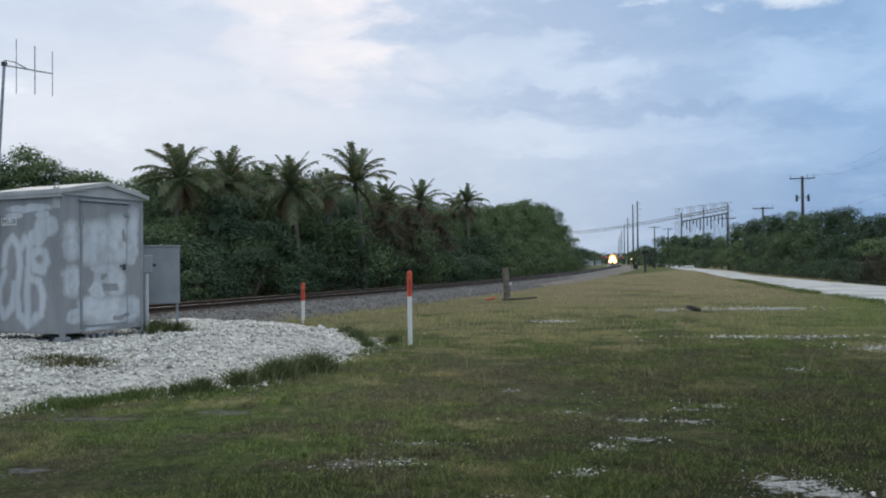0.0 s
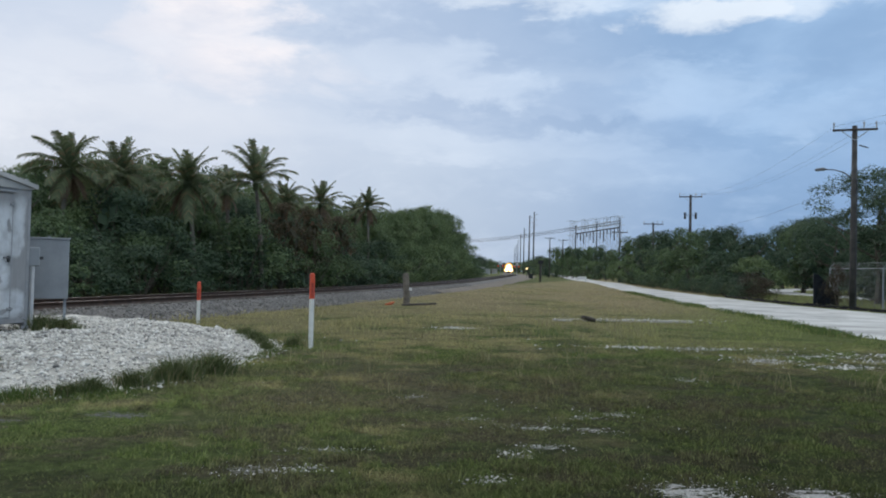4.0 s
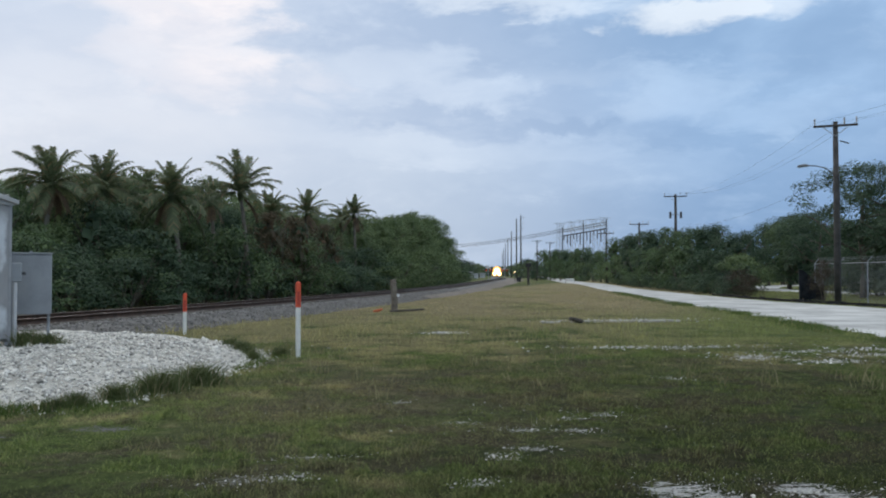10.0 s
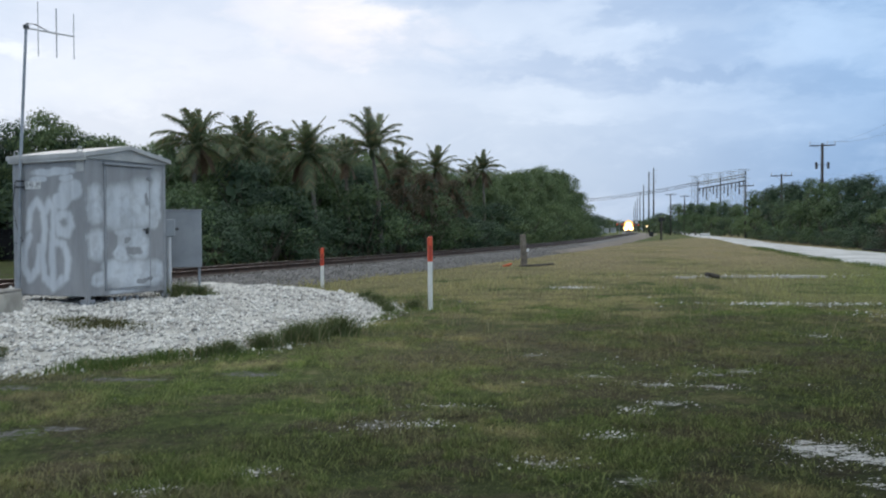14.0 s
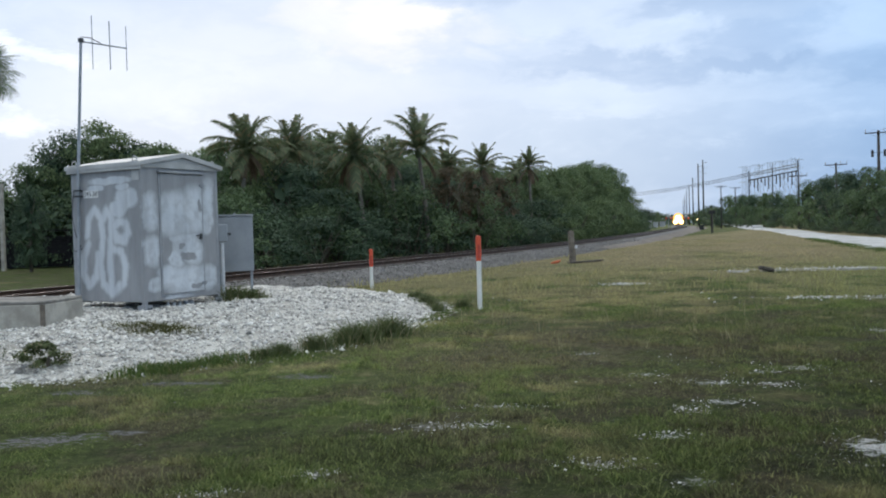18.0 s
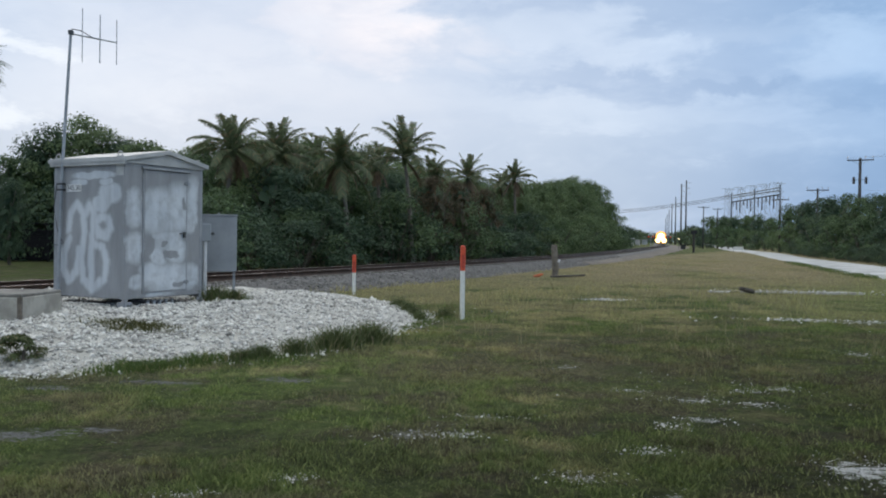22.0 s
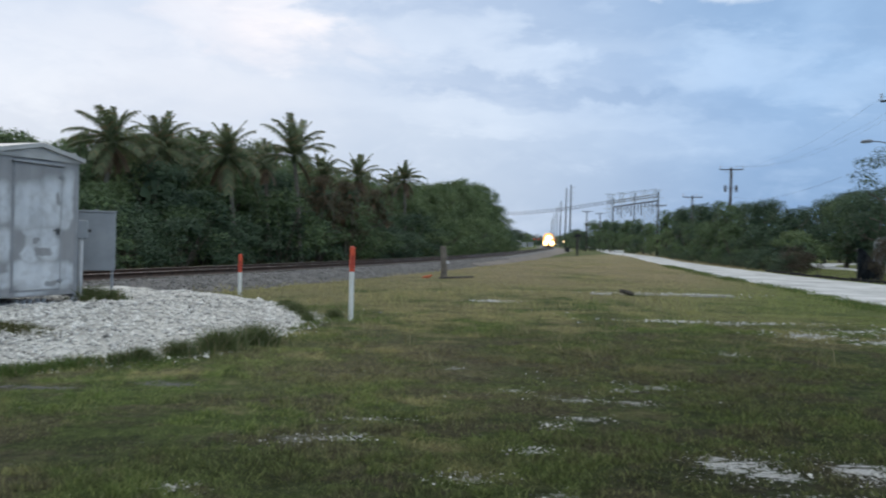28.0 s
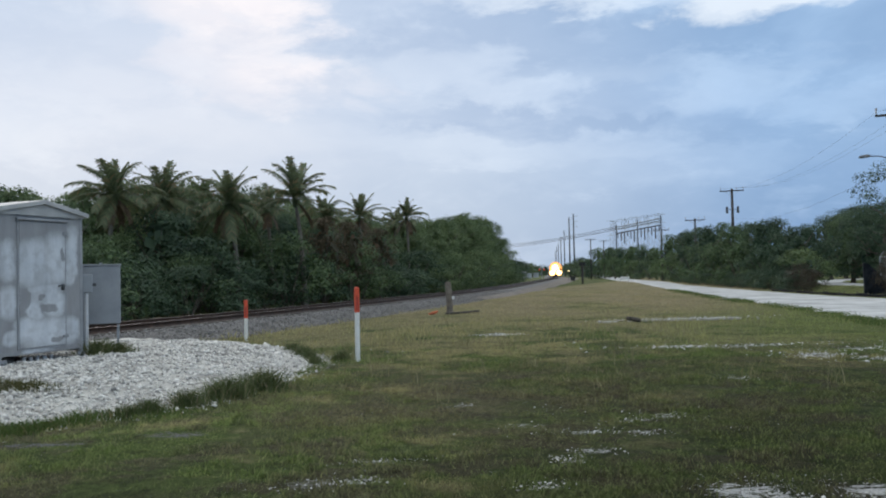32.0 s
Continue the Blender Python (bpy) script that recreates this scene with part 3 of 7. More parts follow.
def lay_track():
    bed = new("railway_track")
    tagged(bed, "single railway track on grey ballast with rusty rails", "railway track", kind="structure")
    st = track_stations()
    v, f = sweep([(3.1, -0.06), (1.75, 0.31), (0, 0.34), (-1.75, 0.31), (-3.1, -0.06)], st)
    from_arrays("ballast_bed", v, f, M["ballast"], bed)
    for off in (0.7525, -0.7525):
        prof = [(-0.07, 0.335), (-0.07, 0.35), (-0.012, 0.365), (-0.012, 0.455), (-0.036, 0.465), (-0.036, 0.495), (-0.028, RAIL_TOP), (0.028, RAIL_TOP), (0.036, 0.495), (0.036, 0.465), (0.012, 0.455), (0.012, 0.365), (0.07, 0.35), (0.07, 0.335)]
        v, f = sweep([(off + o, z) for o, z in prof], st)
        rail = from_arrays("rail", v, f, M["rust"], bed)
        v, f = sweep([(off - 0.024, RAIL_TOP + 0.002), (off + 0.024, RAIL_TOP + 0.002)], st)
        from_arrays("rail_running_band", v, f, M["rail_shine"], rail)["label"] = "polished steel running band"
    # the ballast spreads into a wide bare shoulder farther down the line
    far = [y for y in st if 56 <= y <= 420]
    verts, faces = [], []
    for y in far:
        outer = float(np.interp(y, [56, 70, 100, 160, 240, 420], [3.2, 3.6, 4.4, 5.8, 7.2, 7.0])) + 0.8 * noise.noise((y * 0.11, 2.0, 5.0))
        for k in range(5):
            o = -2.2 - (outer - 2.2) * k / 4
            verts.append(track(y, o, float(np.interp(-o, [2.2, 3.2, 12], [0.185, 0.045, 0.03])) if k < 4 else -0.02)[:])
    for i in range(len(far) - 1):
        for k in range(4):
            a = 5 * i + k
            faces.append((a, a + 1, a + 6, a + 5))
    from_arrays("bare_shoulder", verts, faces, M["shoulder"], bed, smooth=True)
    rng = np.random.default_rng(8)
    n = 34000
    ys = 6 + 70 * rng.random(n) ** 1.5
    offs = rng.uniform(-3.1, 2.2, n)
    px = np.array([track(y, o)[:2] for y, o in zip(ys, offs)])
    zs = np.interp(np.abs(offs), [0, 1.75, 3.1], [0.335, 0.31, -0.04])
    v, f = rocks(rng, np.column_stack([px, zs + 0.008]), rng.uniform(0.022, 0.05, n))
    stones = from_arrays("ballast_stones", v, f, M["ballast_stone"], bed)
    stones["kind"] = "stuff"
    return bed


def lay_ties(bed):
    bm = boxes(((2.6, 0.23, 0.14), (0, 0, 0)), bevel=0.012)
    first = mesh_object("tie", bm, M["tie"], bed)
    rng = random.Random(3)
    y, count, spare = 4.0, 0, []
    while y < 330:
        place = Matrix.Translation(track(y, rng.uniform(-0.04, 0.04), 0.282 + rng.uniform(-0.01, 0.012))) @ pose(0, 0, 0, 0, 0, math.degrees(track_turn(y)) + rng.uniform(-1.5, 1.5))
        if count < 290:
            ob = first if count == 0 else new("tie", first.data)
            ob.parent, ob.matrix_basis = bed, place
        else:
            spare.append(place)
        count += 1
        y += 0.52 / math.hypot(1, 0.3)
    bm = bmesh.new()
    for place in spare:
        made = bmesh.ops.create_cube(bm, size=1.0, matrix=place @ Matrix.Diagonal((2.6, 0.23, 0.14, 1)))
    far = mesh_object("far_ties", bm, M["tie"], bed)
    far["kind"] = "stuff"


# ---- the limerock road ----
ROAD = [(15.5, 8.0, 8.0), (17.0, 14.5, 8.5), (18.5, 22.5, 9.2), (20.0, 30.0, 8.6), (21.3, 38.0, 8.0), (21.9, 45.7, 6.7), (23.2, 53.0, 6.0), (24.9, 62.0, 5.6), (27.2, 73.5, 5.0), (32.2, 97.0, 4.2), (41.5, 135.0, 4.8), (53.5, 195.0, 5.2), (112.0, 450.0, 6.0), (210.0, 900.0, 7.0)]


def lay_road():
    rng = random.Random(6)
    pts = [(Vector((x, y, 0)), w) for x, y, w in ROAD]
    path = []
    for i in range(len(pts) - 1):
        a, b = pts[max(i - 1, 0)][0], pts[i][0]
        c, d = pts[i + 1][0], pts[min(i + 2, len(pts) - 1)][0]
        steps = max(6, min(40, int((c - b).length / 0.7)))
        for k in range(steps):
            s = k / steps
            p = 0.5 * (2 * b + (c - a) * s + (2 * a - 5 * b + 4 * c - d) * s * s + (3 * b - a - 3 * c + d) * s ** 3)
            path.append((p, pts[i][1] * (1 - s) + pts[i + 1][1] * s))
    verts, faces = [], []
    cols = 9
    for i, (p, w) in enumerate(path):
        ahead = (path[min(i + 1, len(path) - 1)][0] - path[max(i - 1, 0)][0]).normalized()
        side = Vector((ahead.y, -ahead.x, 0))
        wl = w / 2 + 0.35 * noise.noise((p.y * 0.28, 0, 4)) + 0.12 * noise.noise((p.y * 1.1, 3, 4))
        wr = w / 2 + 0.35 * noise.noise((p.y * 0.28, 0, 9)) + 0.12 * noise.noise((p.y * 1.1, 7, 4))
        for k in range(cols):
            s = k / (cols - 1)
            q = p + side * (-wl * (1 - s) + wr * s)
            edge = min(s, 1 - s)
            verts.append((q.x, q.y, 0.05 * min(1, edge * 6) - 0.012 + 0.012 * noise.noise((q.x, q.y, 0))))
    for i in range(len(path) - 1):
        for k in range(cols - 1):
            a = i * cols + k
            faces.append((a, a + 1, a + cols + 1, a + cols))
    road = from_arrays("road", verts, faces, M["lime_road"], smooth=True)
    tagged(road, "unpaved white limerock road with ragged grassy edges", "road", kind="structure")


def scatter_stones():
    rng = np.random.default_rng(12)
    places = []
    for x, y, rx, ry, a in PATCHES:
        k = int(140 + 2600 * rx * ry) if y < 6.6 else int(110 + 1500 * rx * ry) if y < 14 else int(150 + 900 * rx * ry)
        c, s = math.cos(radians(a)), math.sin(radians(a))
        q = rng.normal(0, 1.15, (k, 2)) * (rx, ry)
        places.append(np.column_stack([x + c * q[:, 0] - s * q[:, 1], y + s * q[:, 0] + c * q[:, 1]]))
    wide = np.column_stack([rng.uniform(-4, 12, 900), rng.uniform(4.5, 20, 900)])
    places.append(wide[bumps(wide, 0.45, 7.7) > 0.14])
    places.append(np.column_stack([rng.uniform(0.5, 3.6, 200), rng.uniform(8.2, 10.8, 200)]))
    p = np.concatenate(places)
    v, f = rocks(rng, np.column_stack([p, np.full(len(p), 0.003)]), (rng.gamma(1.3, 0.0032, len(p)) + 0.0025) * np.where(p[:, 1] > 13, 2.8, 1.0), 0.5)
    ob = from_arrays("scattered_stones", v, f, M["white_stone"])
    tagged(ob, "small white limestone pieces scattered in the lawn", "stones", kind="stuff")


# ---- grass ----


def blades(name, places, heights, widths, lean, rng, mat, label):
    """Grass blades as bent pairs of triangles."""
    n = len(places)
    a = rng.uniform(0, 2 * np.pi, n)
    side = np.stack([np.cos(a), np.sin(a), np.zeros(n)], -1)
    bend = rng.uniform(0, 2 * np.pi, n)
    out = np.stack([np.cos(bend), np.sin(bend), np.zeros(n)], -1) * (lean * heights * rng.uniform(0.2, 1.0, n))[:, None]
    up = np.stack([np.zeros(n), np.zeros(n), heights], -1)
    base = np.asarray(places)
    w = side * widths[:, None]
    v = np.stack([base - w, base + w, base + 0.55 * up + 0.3 * out + 0.8 * w, base + 0.55 * up + 0.3 * out - 0.8 * w, base + up * 0.95 + out], 1)
    k = 5 * np.arange(n)[:, None, None]
    f = np.array([(0, 1, 2), (0, 2, 3), (3, 2, 4)])[None] + k
    ob = from_arrays(name, v.reshape(-1, 3), f.reshape(-1, 3), mat)
    return tagged(ob, label, "grass", kind="stuff")


def grow_grass():
    rng = np.random.default_rng(21)

    def field(n, y0, y1, power=1.0):
        y = y0 + (y1 - y0) * rng.random(n) ** power
        half = 4.0 + 0.62 * y
        return np.column_stack([rng.uniform(-1, 1, n) * half + 0.12 * y, y])

    def keep_clear(p, pad=0.05):
        ok = inside(p, MOUND) < pad
        tx = np.interp(p[:, 1], TRACK_Y, TRACK_X)
        return ok & (p[:, 0] > tx + 2.0) & ~on_road(p)

    def on_road(p):
        c = np.interp(p[:, 1], [r[1] for r in ROAD], [r[0] for r in ROAD])
        w = np.interp(p[:, 1], [r[1] for r in ROAD], [r[2] for r in ROAD])
        return (np.abs(p[:, 0] - c) < w / 2 + 0.1) & (p[:, 1] > 14)

    def off_patches(p):
        ok = np.ones(len(p), bool)
        for x, y, rx, ry, a in PATCHES + GREY_PATCHES:
            ok &= ((p[:, 0] - x) / rx) ** 2 + ((p[:, 1] - y) / ry) ** 2 > rng.uniform(0.7, 2.4, len(p))
        return ok

    p = field(420000, 4.2, 20.0, 1.6)
    p = p[keep_clear(p) & off_patches(p)]
    thin = bumps(p, 0.9, 4.4) + 0.6 * bumps(p, 2.7, 6.1)
    p = p[thin + rng.normal(0, 0.2, len(p)) > -0.22]
    tall = np.clip(0.55 + 0.9 * bumps(p, 0.9, 8.8) + 0.5 * bumps(p, 2.9, 3.8), 0.12, 1.35)
    h = (0.012 + 0.042 * tall * rng.random(len(p)) ** 1.3) * (1 + 0.03 * p[:, 1])
    blades("lawn_grass", np.column_stack([p, np.full(len(p), -0.005)]), h * rng.uniform(0.6, 1.0, len(p)), rng.uniform(0.0018, 0.0042, len(p)) * (1 + 0.05 * p[:, 1]), 1.9, rng, M["blade"], "short uneven lawn grass, green with straw-coloured blades")
    # tussocks that stand out of the lawn
    c = field(5200, 4.3, 17.0, 1.35)
    c = c[keep_clear(c, -0.2) & off_patches(c) & (bumps(c, 0.55, 12.3) + 0.5 * bumps(c, 1.7, 3.9) > -0.12)]
    each = 34
    spread = np.repeat(rng.uniform(0.03, 0.10, len(c)), each)[:, None]
    p = np.repeat(c, each, axis=0) + rng.normal(0, 1, (len(c) * each, 2)) * spread
    h = np.repeat(rng.uniform(0.025, 0.075, len(c)), each) * rng.uniform(0.5, 1.2, len(p))
    blades("lawn_tussocks", np.column_stack([p, np.full(len(p), -0.005)]), h, rng.uniform(0.003, 0.006, len(p)) * (1 + 0.04 * p[:, 1]), 1.1, rng, M["blade"], "small green and straw-coloured tussocks in the lawn")
    # the taller dry grass between lawn and track
    p = field(110000, 12.0, 75.0, 1.5)
    d = p[:, 1] - 0.25 * p[:, 0]
    p = p[keep_clear(p) & off_patches(p) & (d > 9 + 5 * rng.random(len(p))) & (bumps(p, 0.35, 2.2) + 0.8 * bumps(p, 1.3, 1.1) + rng.normal(0, 0.3, len(p)) > -0.15)]
    grow = np.clip((p[:, 1] - 10) / 14, 0.25, 1.0) * np.interp(p[:, 1], [20, 32], [1.0, 0.55])
    h = grow * rng.uniform(0.05, 0.26, len(p)) * np.clip(0.8 + 0.8 * bumps(p, 0.8, 5.5), 0.3, 1.5)
    blades("tall_grass", np.column_stack([p, np.full(len(p), -0.01)]), h, rng.uniform(0.002, 0.005, len(p)) * (1 + 0.05 * p[:, 1]), 0.7, rng, M["blade"], "tall dry yellowish grass along the track")
    # single wisps of tall straw
    c = field(420, 10.5, 30.0, 1.2)
    c = c[keep_clear(c, -0.3) & (c[:, 0] < 9) & (bumps(c, 0.4, 7.1) > -0.1)]
    each = 12
    p = np.repeat(c, each, axis=0) + rng.normal(0, 0.10, (len(c) * each, 2))
    h = np.repeat(rng.uniform(0.16, 0.40, len(c)), each) * rng.uniform(0.5, 1.2, len(p))
    blades("straw_wisps", np.column_stack([p, np.full(len(p), -0.01)]), h, rng.uniform(0.0022, 0.0045, len(p)) * (1 + 0.04 * p[:, 1]), 0.8, rng, M["straw_blade"], "single wisps of tall pale straw in the lawn")
    # ragged grass creeping over the near edge of the road
    y = 12 + 60 * rng.random(26000) ** 1.4
    c, w = np.interp(y, [r[1] for r in ROAD], [r[0] for r in ROAD]), np.interp(y, [r[1] for r in ROAD], [r[2] for r in ROAD])
    p = np.column_stack([c - w / 2 + rng.normal(-0.15, 0.32, len(y)), y])
    p = p[bumps(p, 0.8, 6.6) + 0.6 * bumps(p, 2.2, 1.9) + rng.normal(0, 0.2, len(p)) > -0.05]
    blades("roadside_grass", np.column_stack([p, np.full(len(p), 0.0)]), rng.uniform(0.03, 0.13, len(p)), rng.uniform(0.006, 0.014, len(p)), 1.0, rng, M["green_blade"], "fresh green grass creeping over the edge of the road")
    # green fringe at the foot of the gravel pad
    edge = []
    for i, ((ax, ay), (bx, by)) in enumerate(zip(MOUND[1:10], MOUND[2:11])):
        k = int((0, 0, 120, 2000, 2200, 600, 250, 150, 150)[i] * math.hypot(bx - ax, by - ay))
        s = rng.random(k)
        edge.append(np.column_stack([ax + (bx - ax) * s, ay + (by - ay) * s]) + rng.normal(0, 0.17, (k, 2)) + (0.05, -0.12))
    p = np.concatenate(edge)
    p = p[bumps(p, 1.1, 3.3) + rng.normal(0, 0.2, len(p)) > 0.04]
    blades("fringe_grass", np.column_stack([p, np.zeros(len(p))]), rng.uniform(0.03, 0.10, len(p)) * (1 + 0.5 * ((p[:, 0] > -4.7) & (p[:, 0] < -3.0))), rng.uniform(0.003, 0.008, len(p)), 1.0, rng, M["green_blade"], "lush green grass fringe at the foot of the gravel pad")


# ---- foliage ----


def leaf_arrays(rng, centres, size, faces_to=None, loose=0.36):
    """Two-triangle folded leaves at the centres; faces_to: the way each one's clump looks."""
    n = len(centres)
    nrm = rng.normal(size=(n, 3)) * loose
    if faces_to is not None:
        nrm += faces_to
    nrm /= np.linalg.norm(nrm, axis=1)[:, None] + 1e-9
    d = np.cross(nrm, rng.normal(size=(n, 3)))
    d /= np.linalg.norm(d, axis=1)[:, None] + 1e-9
    s = np.cross(nrm, d)
    ln = (size * rng.uniform(0.6, 1.3, n))[:, None]
    tip, root = centres + d * ln * 0.6 - nrm * ln * 0.1, centres - d * ln * 0.5
    a, b = centres + s * ln * 0.36 + nrm * ln * 0.08, centres - s * ln * 0.36 + nrm * ln * 0.08
    v = np.stack([root, a, tip, b], 1).reshape(-1, 3)
    f = np.array([(0, 1, 2), (0, 2, 3)])[None] + 4 * np.arange(n)[:, None, None]
    return v, f.reshape(-1, 3)


def crown_points(rng, height, radius, low, clumps, per, spread, shape=1.0):
    """Leaf places and facings: rounded clumps over an uneven dome between low and height."""
    out, face = [], []
    for _ in range(clumps):
        a, t = rng.uniform(0, 2 * np.pi), rng.random() ** 0.8
        z = low + (height - low) * t
        ring = math.sqrt(max(0.0, 1 - (max(0.0, t - 0.35) / 0.65) ** 2)) * (0.75 + 0.25 * min(1.0, t / 0.35))
        r = radius * ring * (rng.uniform(0.6, 1.0) if rng.random() < 0.8 else rng.uniform(0.1, 0.6)) * (1 + 0.25 * math.sin(3 * a + 2 * t) * shape)
        big = spread * rng.uniform(0.65, 1.3)
        c = np.array([r * math.cos(a), r * math.sin(a), z - big * 0.5])
        q = rng.normal(size=(per, 3))
        q /= np.linalg.norm(q, axis=1)[:, None]
        q[:, 2] = np.where(q[:, 2] < -0.3, -q[:, 2], q[:, 2])
        reach = big * rng.uniform(0.55, 1.05, per)[:, None]
        out.append(c + q * reach * (1.0, 1.0, 0.75))
        face.append(q * 0.7 + np.array([0.25 * math.cos(a), 0.25 * math.sin(a), 0.45]))
    return np.concatenate(out), np.concatenate(face)


def make_tree(name, label, height, radius, low, clumps, per, spread, size, mat, seed, dense=True, category="tree"):
    rng = np.random.default_rng(seed)
    root = thing(name, Matrix(), label, category)
    pick = random.Random(seed)
    bm = bmesh.new()
    lean = [Vector((0.05 * height * pick.uniform(-1, 1) * s, 0.05 * height * pick.uniform(-1, 1) * s, height * 0.75 * s - 0.1)) for s in (0, 0.3, 0.6, 1.0)]
    r0 = 0.022 * height + 0.04
    tube(bm, lean, [r0 * 1.25, r0, r0 * 0.7, r0 * 0.3], 8)
    for k in range(9):
        s = pick.uniform(0.25, 0.9)
        a = 2 * math.pi * (k / 9 + pick.uniform(-0.05, 0.05))
        base = lean[0].lerp(lean[-1], s)
        out = Vector((math.cos(a), math.sin(a), 0)) * radius * pick.uniform(0.5, 0.85)
        tip = base + out + Vector((0, 0, height * pick.uniform(0.1, 0.3)))
        if tip.z > height * 0.95:
            tip.z = height * 0.95
        tube(bm, [base, base.lerp(tip, 0.5) + Vector((0, 0, -0.04 * height)), tip], [r0 * 0.4, r0 * 0.25, r0 * 0.08], 5)
    part("trunk", bm, M["bark"], root)
    c, face = crown_points(rng, height, radius, low, clumps, per, spread)
    v, f = leaf_arrays(rng, c, size, face)
    # broad inner foliage that closes the crown
    k = clumps * 3
    a, t = rng.uniform(0, 2 * np.pi, k), rng.random(k)
    r = radius * 0.62 * np.sqrt(rng.random(k)) * np.sqrt(np.clip(1 - np.maximum(0, (t - 0.35) / 0.65) ** 2, 0, 1))
    inner = np.column_stack([r * np.cos(a), r * np.sin(a), low + (height * 0.86 - low) * t])
    v2, f2 = leaf_arrays(rng, inner, size * (5.0 if dense else 2.0), np.column_stack([np.cos(a), np.sin(a), np.full(k, 0.5)]))
    v, f = np.concatenate([v, v2]), np.concatenate([f, f2 + len(v)])
    from_arrays("crown", v, f, mat, root)
    return root


def make_shrub(name, label, height, radius, count, size, mat, seed, per=100, group=""):
    rng = np.random.default_rng(seed)
    root = thing(name, Matrix(), label, "shrub", group)
    pick = random.Random(seed)
    bm = bmesh.new()
    for k in range(7 if height > 1 else 1):
        a = 2 * math.pi * k / 7
        tip = Vector((radius * 0.6 * math.cos(a), radius * 0.6 * math.sin(a), height * pick.uniform(0.5, 0.85)))
        tube(bm, [(0.08 * math.cos(a), 0.08 * math.sin(a), -0.05), tip * 0.55, tip], [0.03, 0.02, 0.008], 5)
    part("woody_base", bm, M["bark"], root)
    c, face = crown_points(rng, height, radius, 0.12 * height, count, per, 0.15 * (height + radius))
    c[:, 2] = np.abs(c[:, 2]) + 0.02
    v, f = leaf_arrays(rng, c, size, face)
    from_arrays("foliage", v, f, mat, root)
    return root


def frond_arrays(rng, length, arch, droop, leaflets=46, leaf=0.74, flat=False):
    """A feather palm frond that starts at the origin and runs along +x."""
    t = np.linspace(0.0, 1.0, leaflets)
    bend = arch - droop * t ** 1.4
    step = length / (leaflets - 1)
    mid = np.zeros((leaflets, 3))
    mid[1:, 0] = np.cumsum(np.cos(bend[:-1]) * step)
    mid[1:, 2] = np.cumsum(np.sin(bend[:-1]) * step)
    ahead = np.stack([np.cos(bend), np.zeros(leaflets), np.sin(bend)], -1)
    over = np.stack([-np.sin(bend), np.zeros(leaflets), np.cos(bend)], -1)
    verts, faces = [], []
    for side in (-1, 1):
        for i in range(4, leaflets):
            ln = leaf * (0.52 + 0.48 * math.sin(math.pi * min(1.0, 0.12 + 0.86 * t[i]))) * rng.uniform(0.8, 1.12)
            across = np.array([0, side, 0.0])
            go = 0.70 * ahead[i] + 0.66 * across + 0.16 * over[i]
            go /= np.linalg.norm(go)
            hang = np.array([0, 0, -ln * rng.uniform(0.3, 0.7)])
            w = 0.034 * ahead[i] * (1.0 if not flat else 1.5)
            a = mid[i]
            b = a + go * ln * 0.55 + hang * 0.25
            c = a + go * ln * 0.92 + hang
            k = len(verts)
            verts += [a - w, a + w, b + w, b - w, c]
            faces += [(k, k + 1, k + 2), (k, k + 2, k + 3), (k + 3, k + 2, k + 4)]
    for i in range(leaflets - 1):
        w0, w1 = 0.045 * (1 - t[i]) + 0.008, 0.045 * (1 - t[i + 1]) + 0.008
        k = len(verts)
        e = np.array([0, 1.0, 0])
        verts += [mid[i] - e * w0, mid[i] + e * w0, mid[i + 1] + e * w1, mid[i + 1] - e * w1, mid[i] - over[i] * w0, mid[i + 1] - over[i + 1] * w1]
        faces += [(k, k + 1, k + 2), (k, k + 2, k + 3), (k, k + 3, k + 5), (k, k + 5, k + 4), (k + 1, k + 4, k + 5), (k + 1, k + 5, k + 2)]
    return np.array(verts), np.array(faces)


FRONDS = {}


def frond_mesh(kind, length, arch, droop, seed, mat):
    key = (kind, seed)
    if key not in FRONDS:
        v, f = frond_arrays(np.random.default_rng(seed), length, arch, droop)
        ob = from_arrays("frond", v, f, mat)
        FRONDS[key] = ob.data
        bpy.data.objects.remove(ob)
    return FRONDS[key]


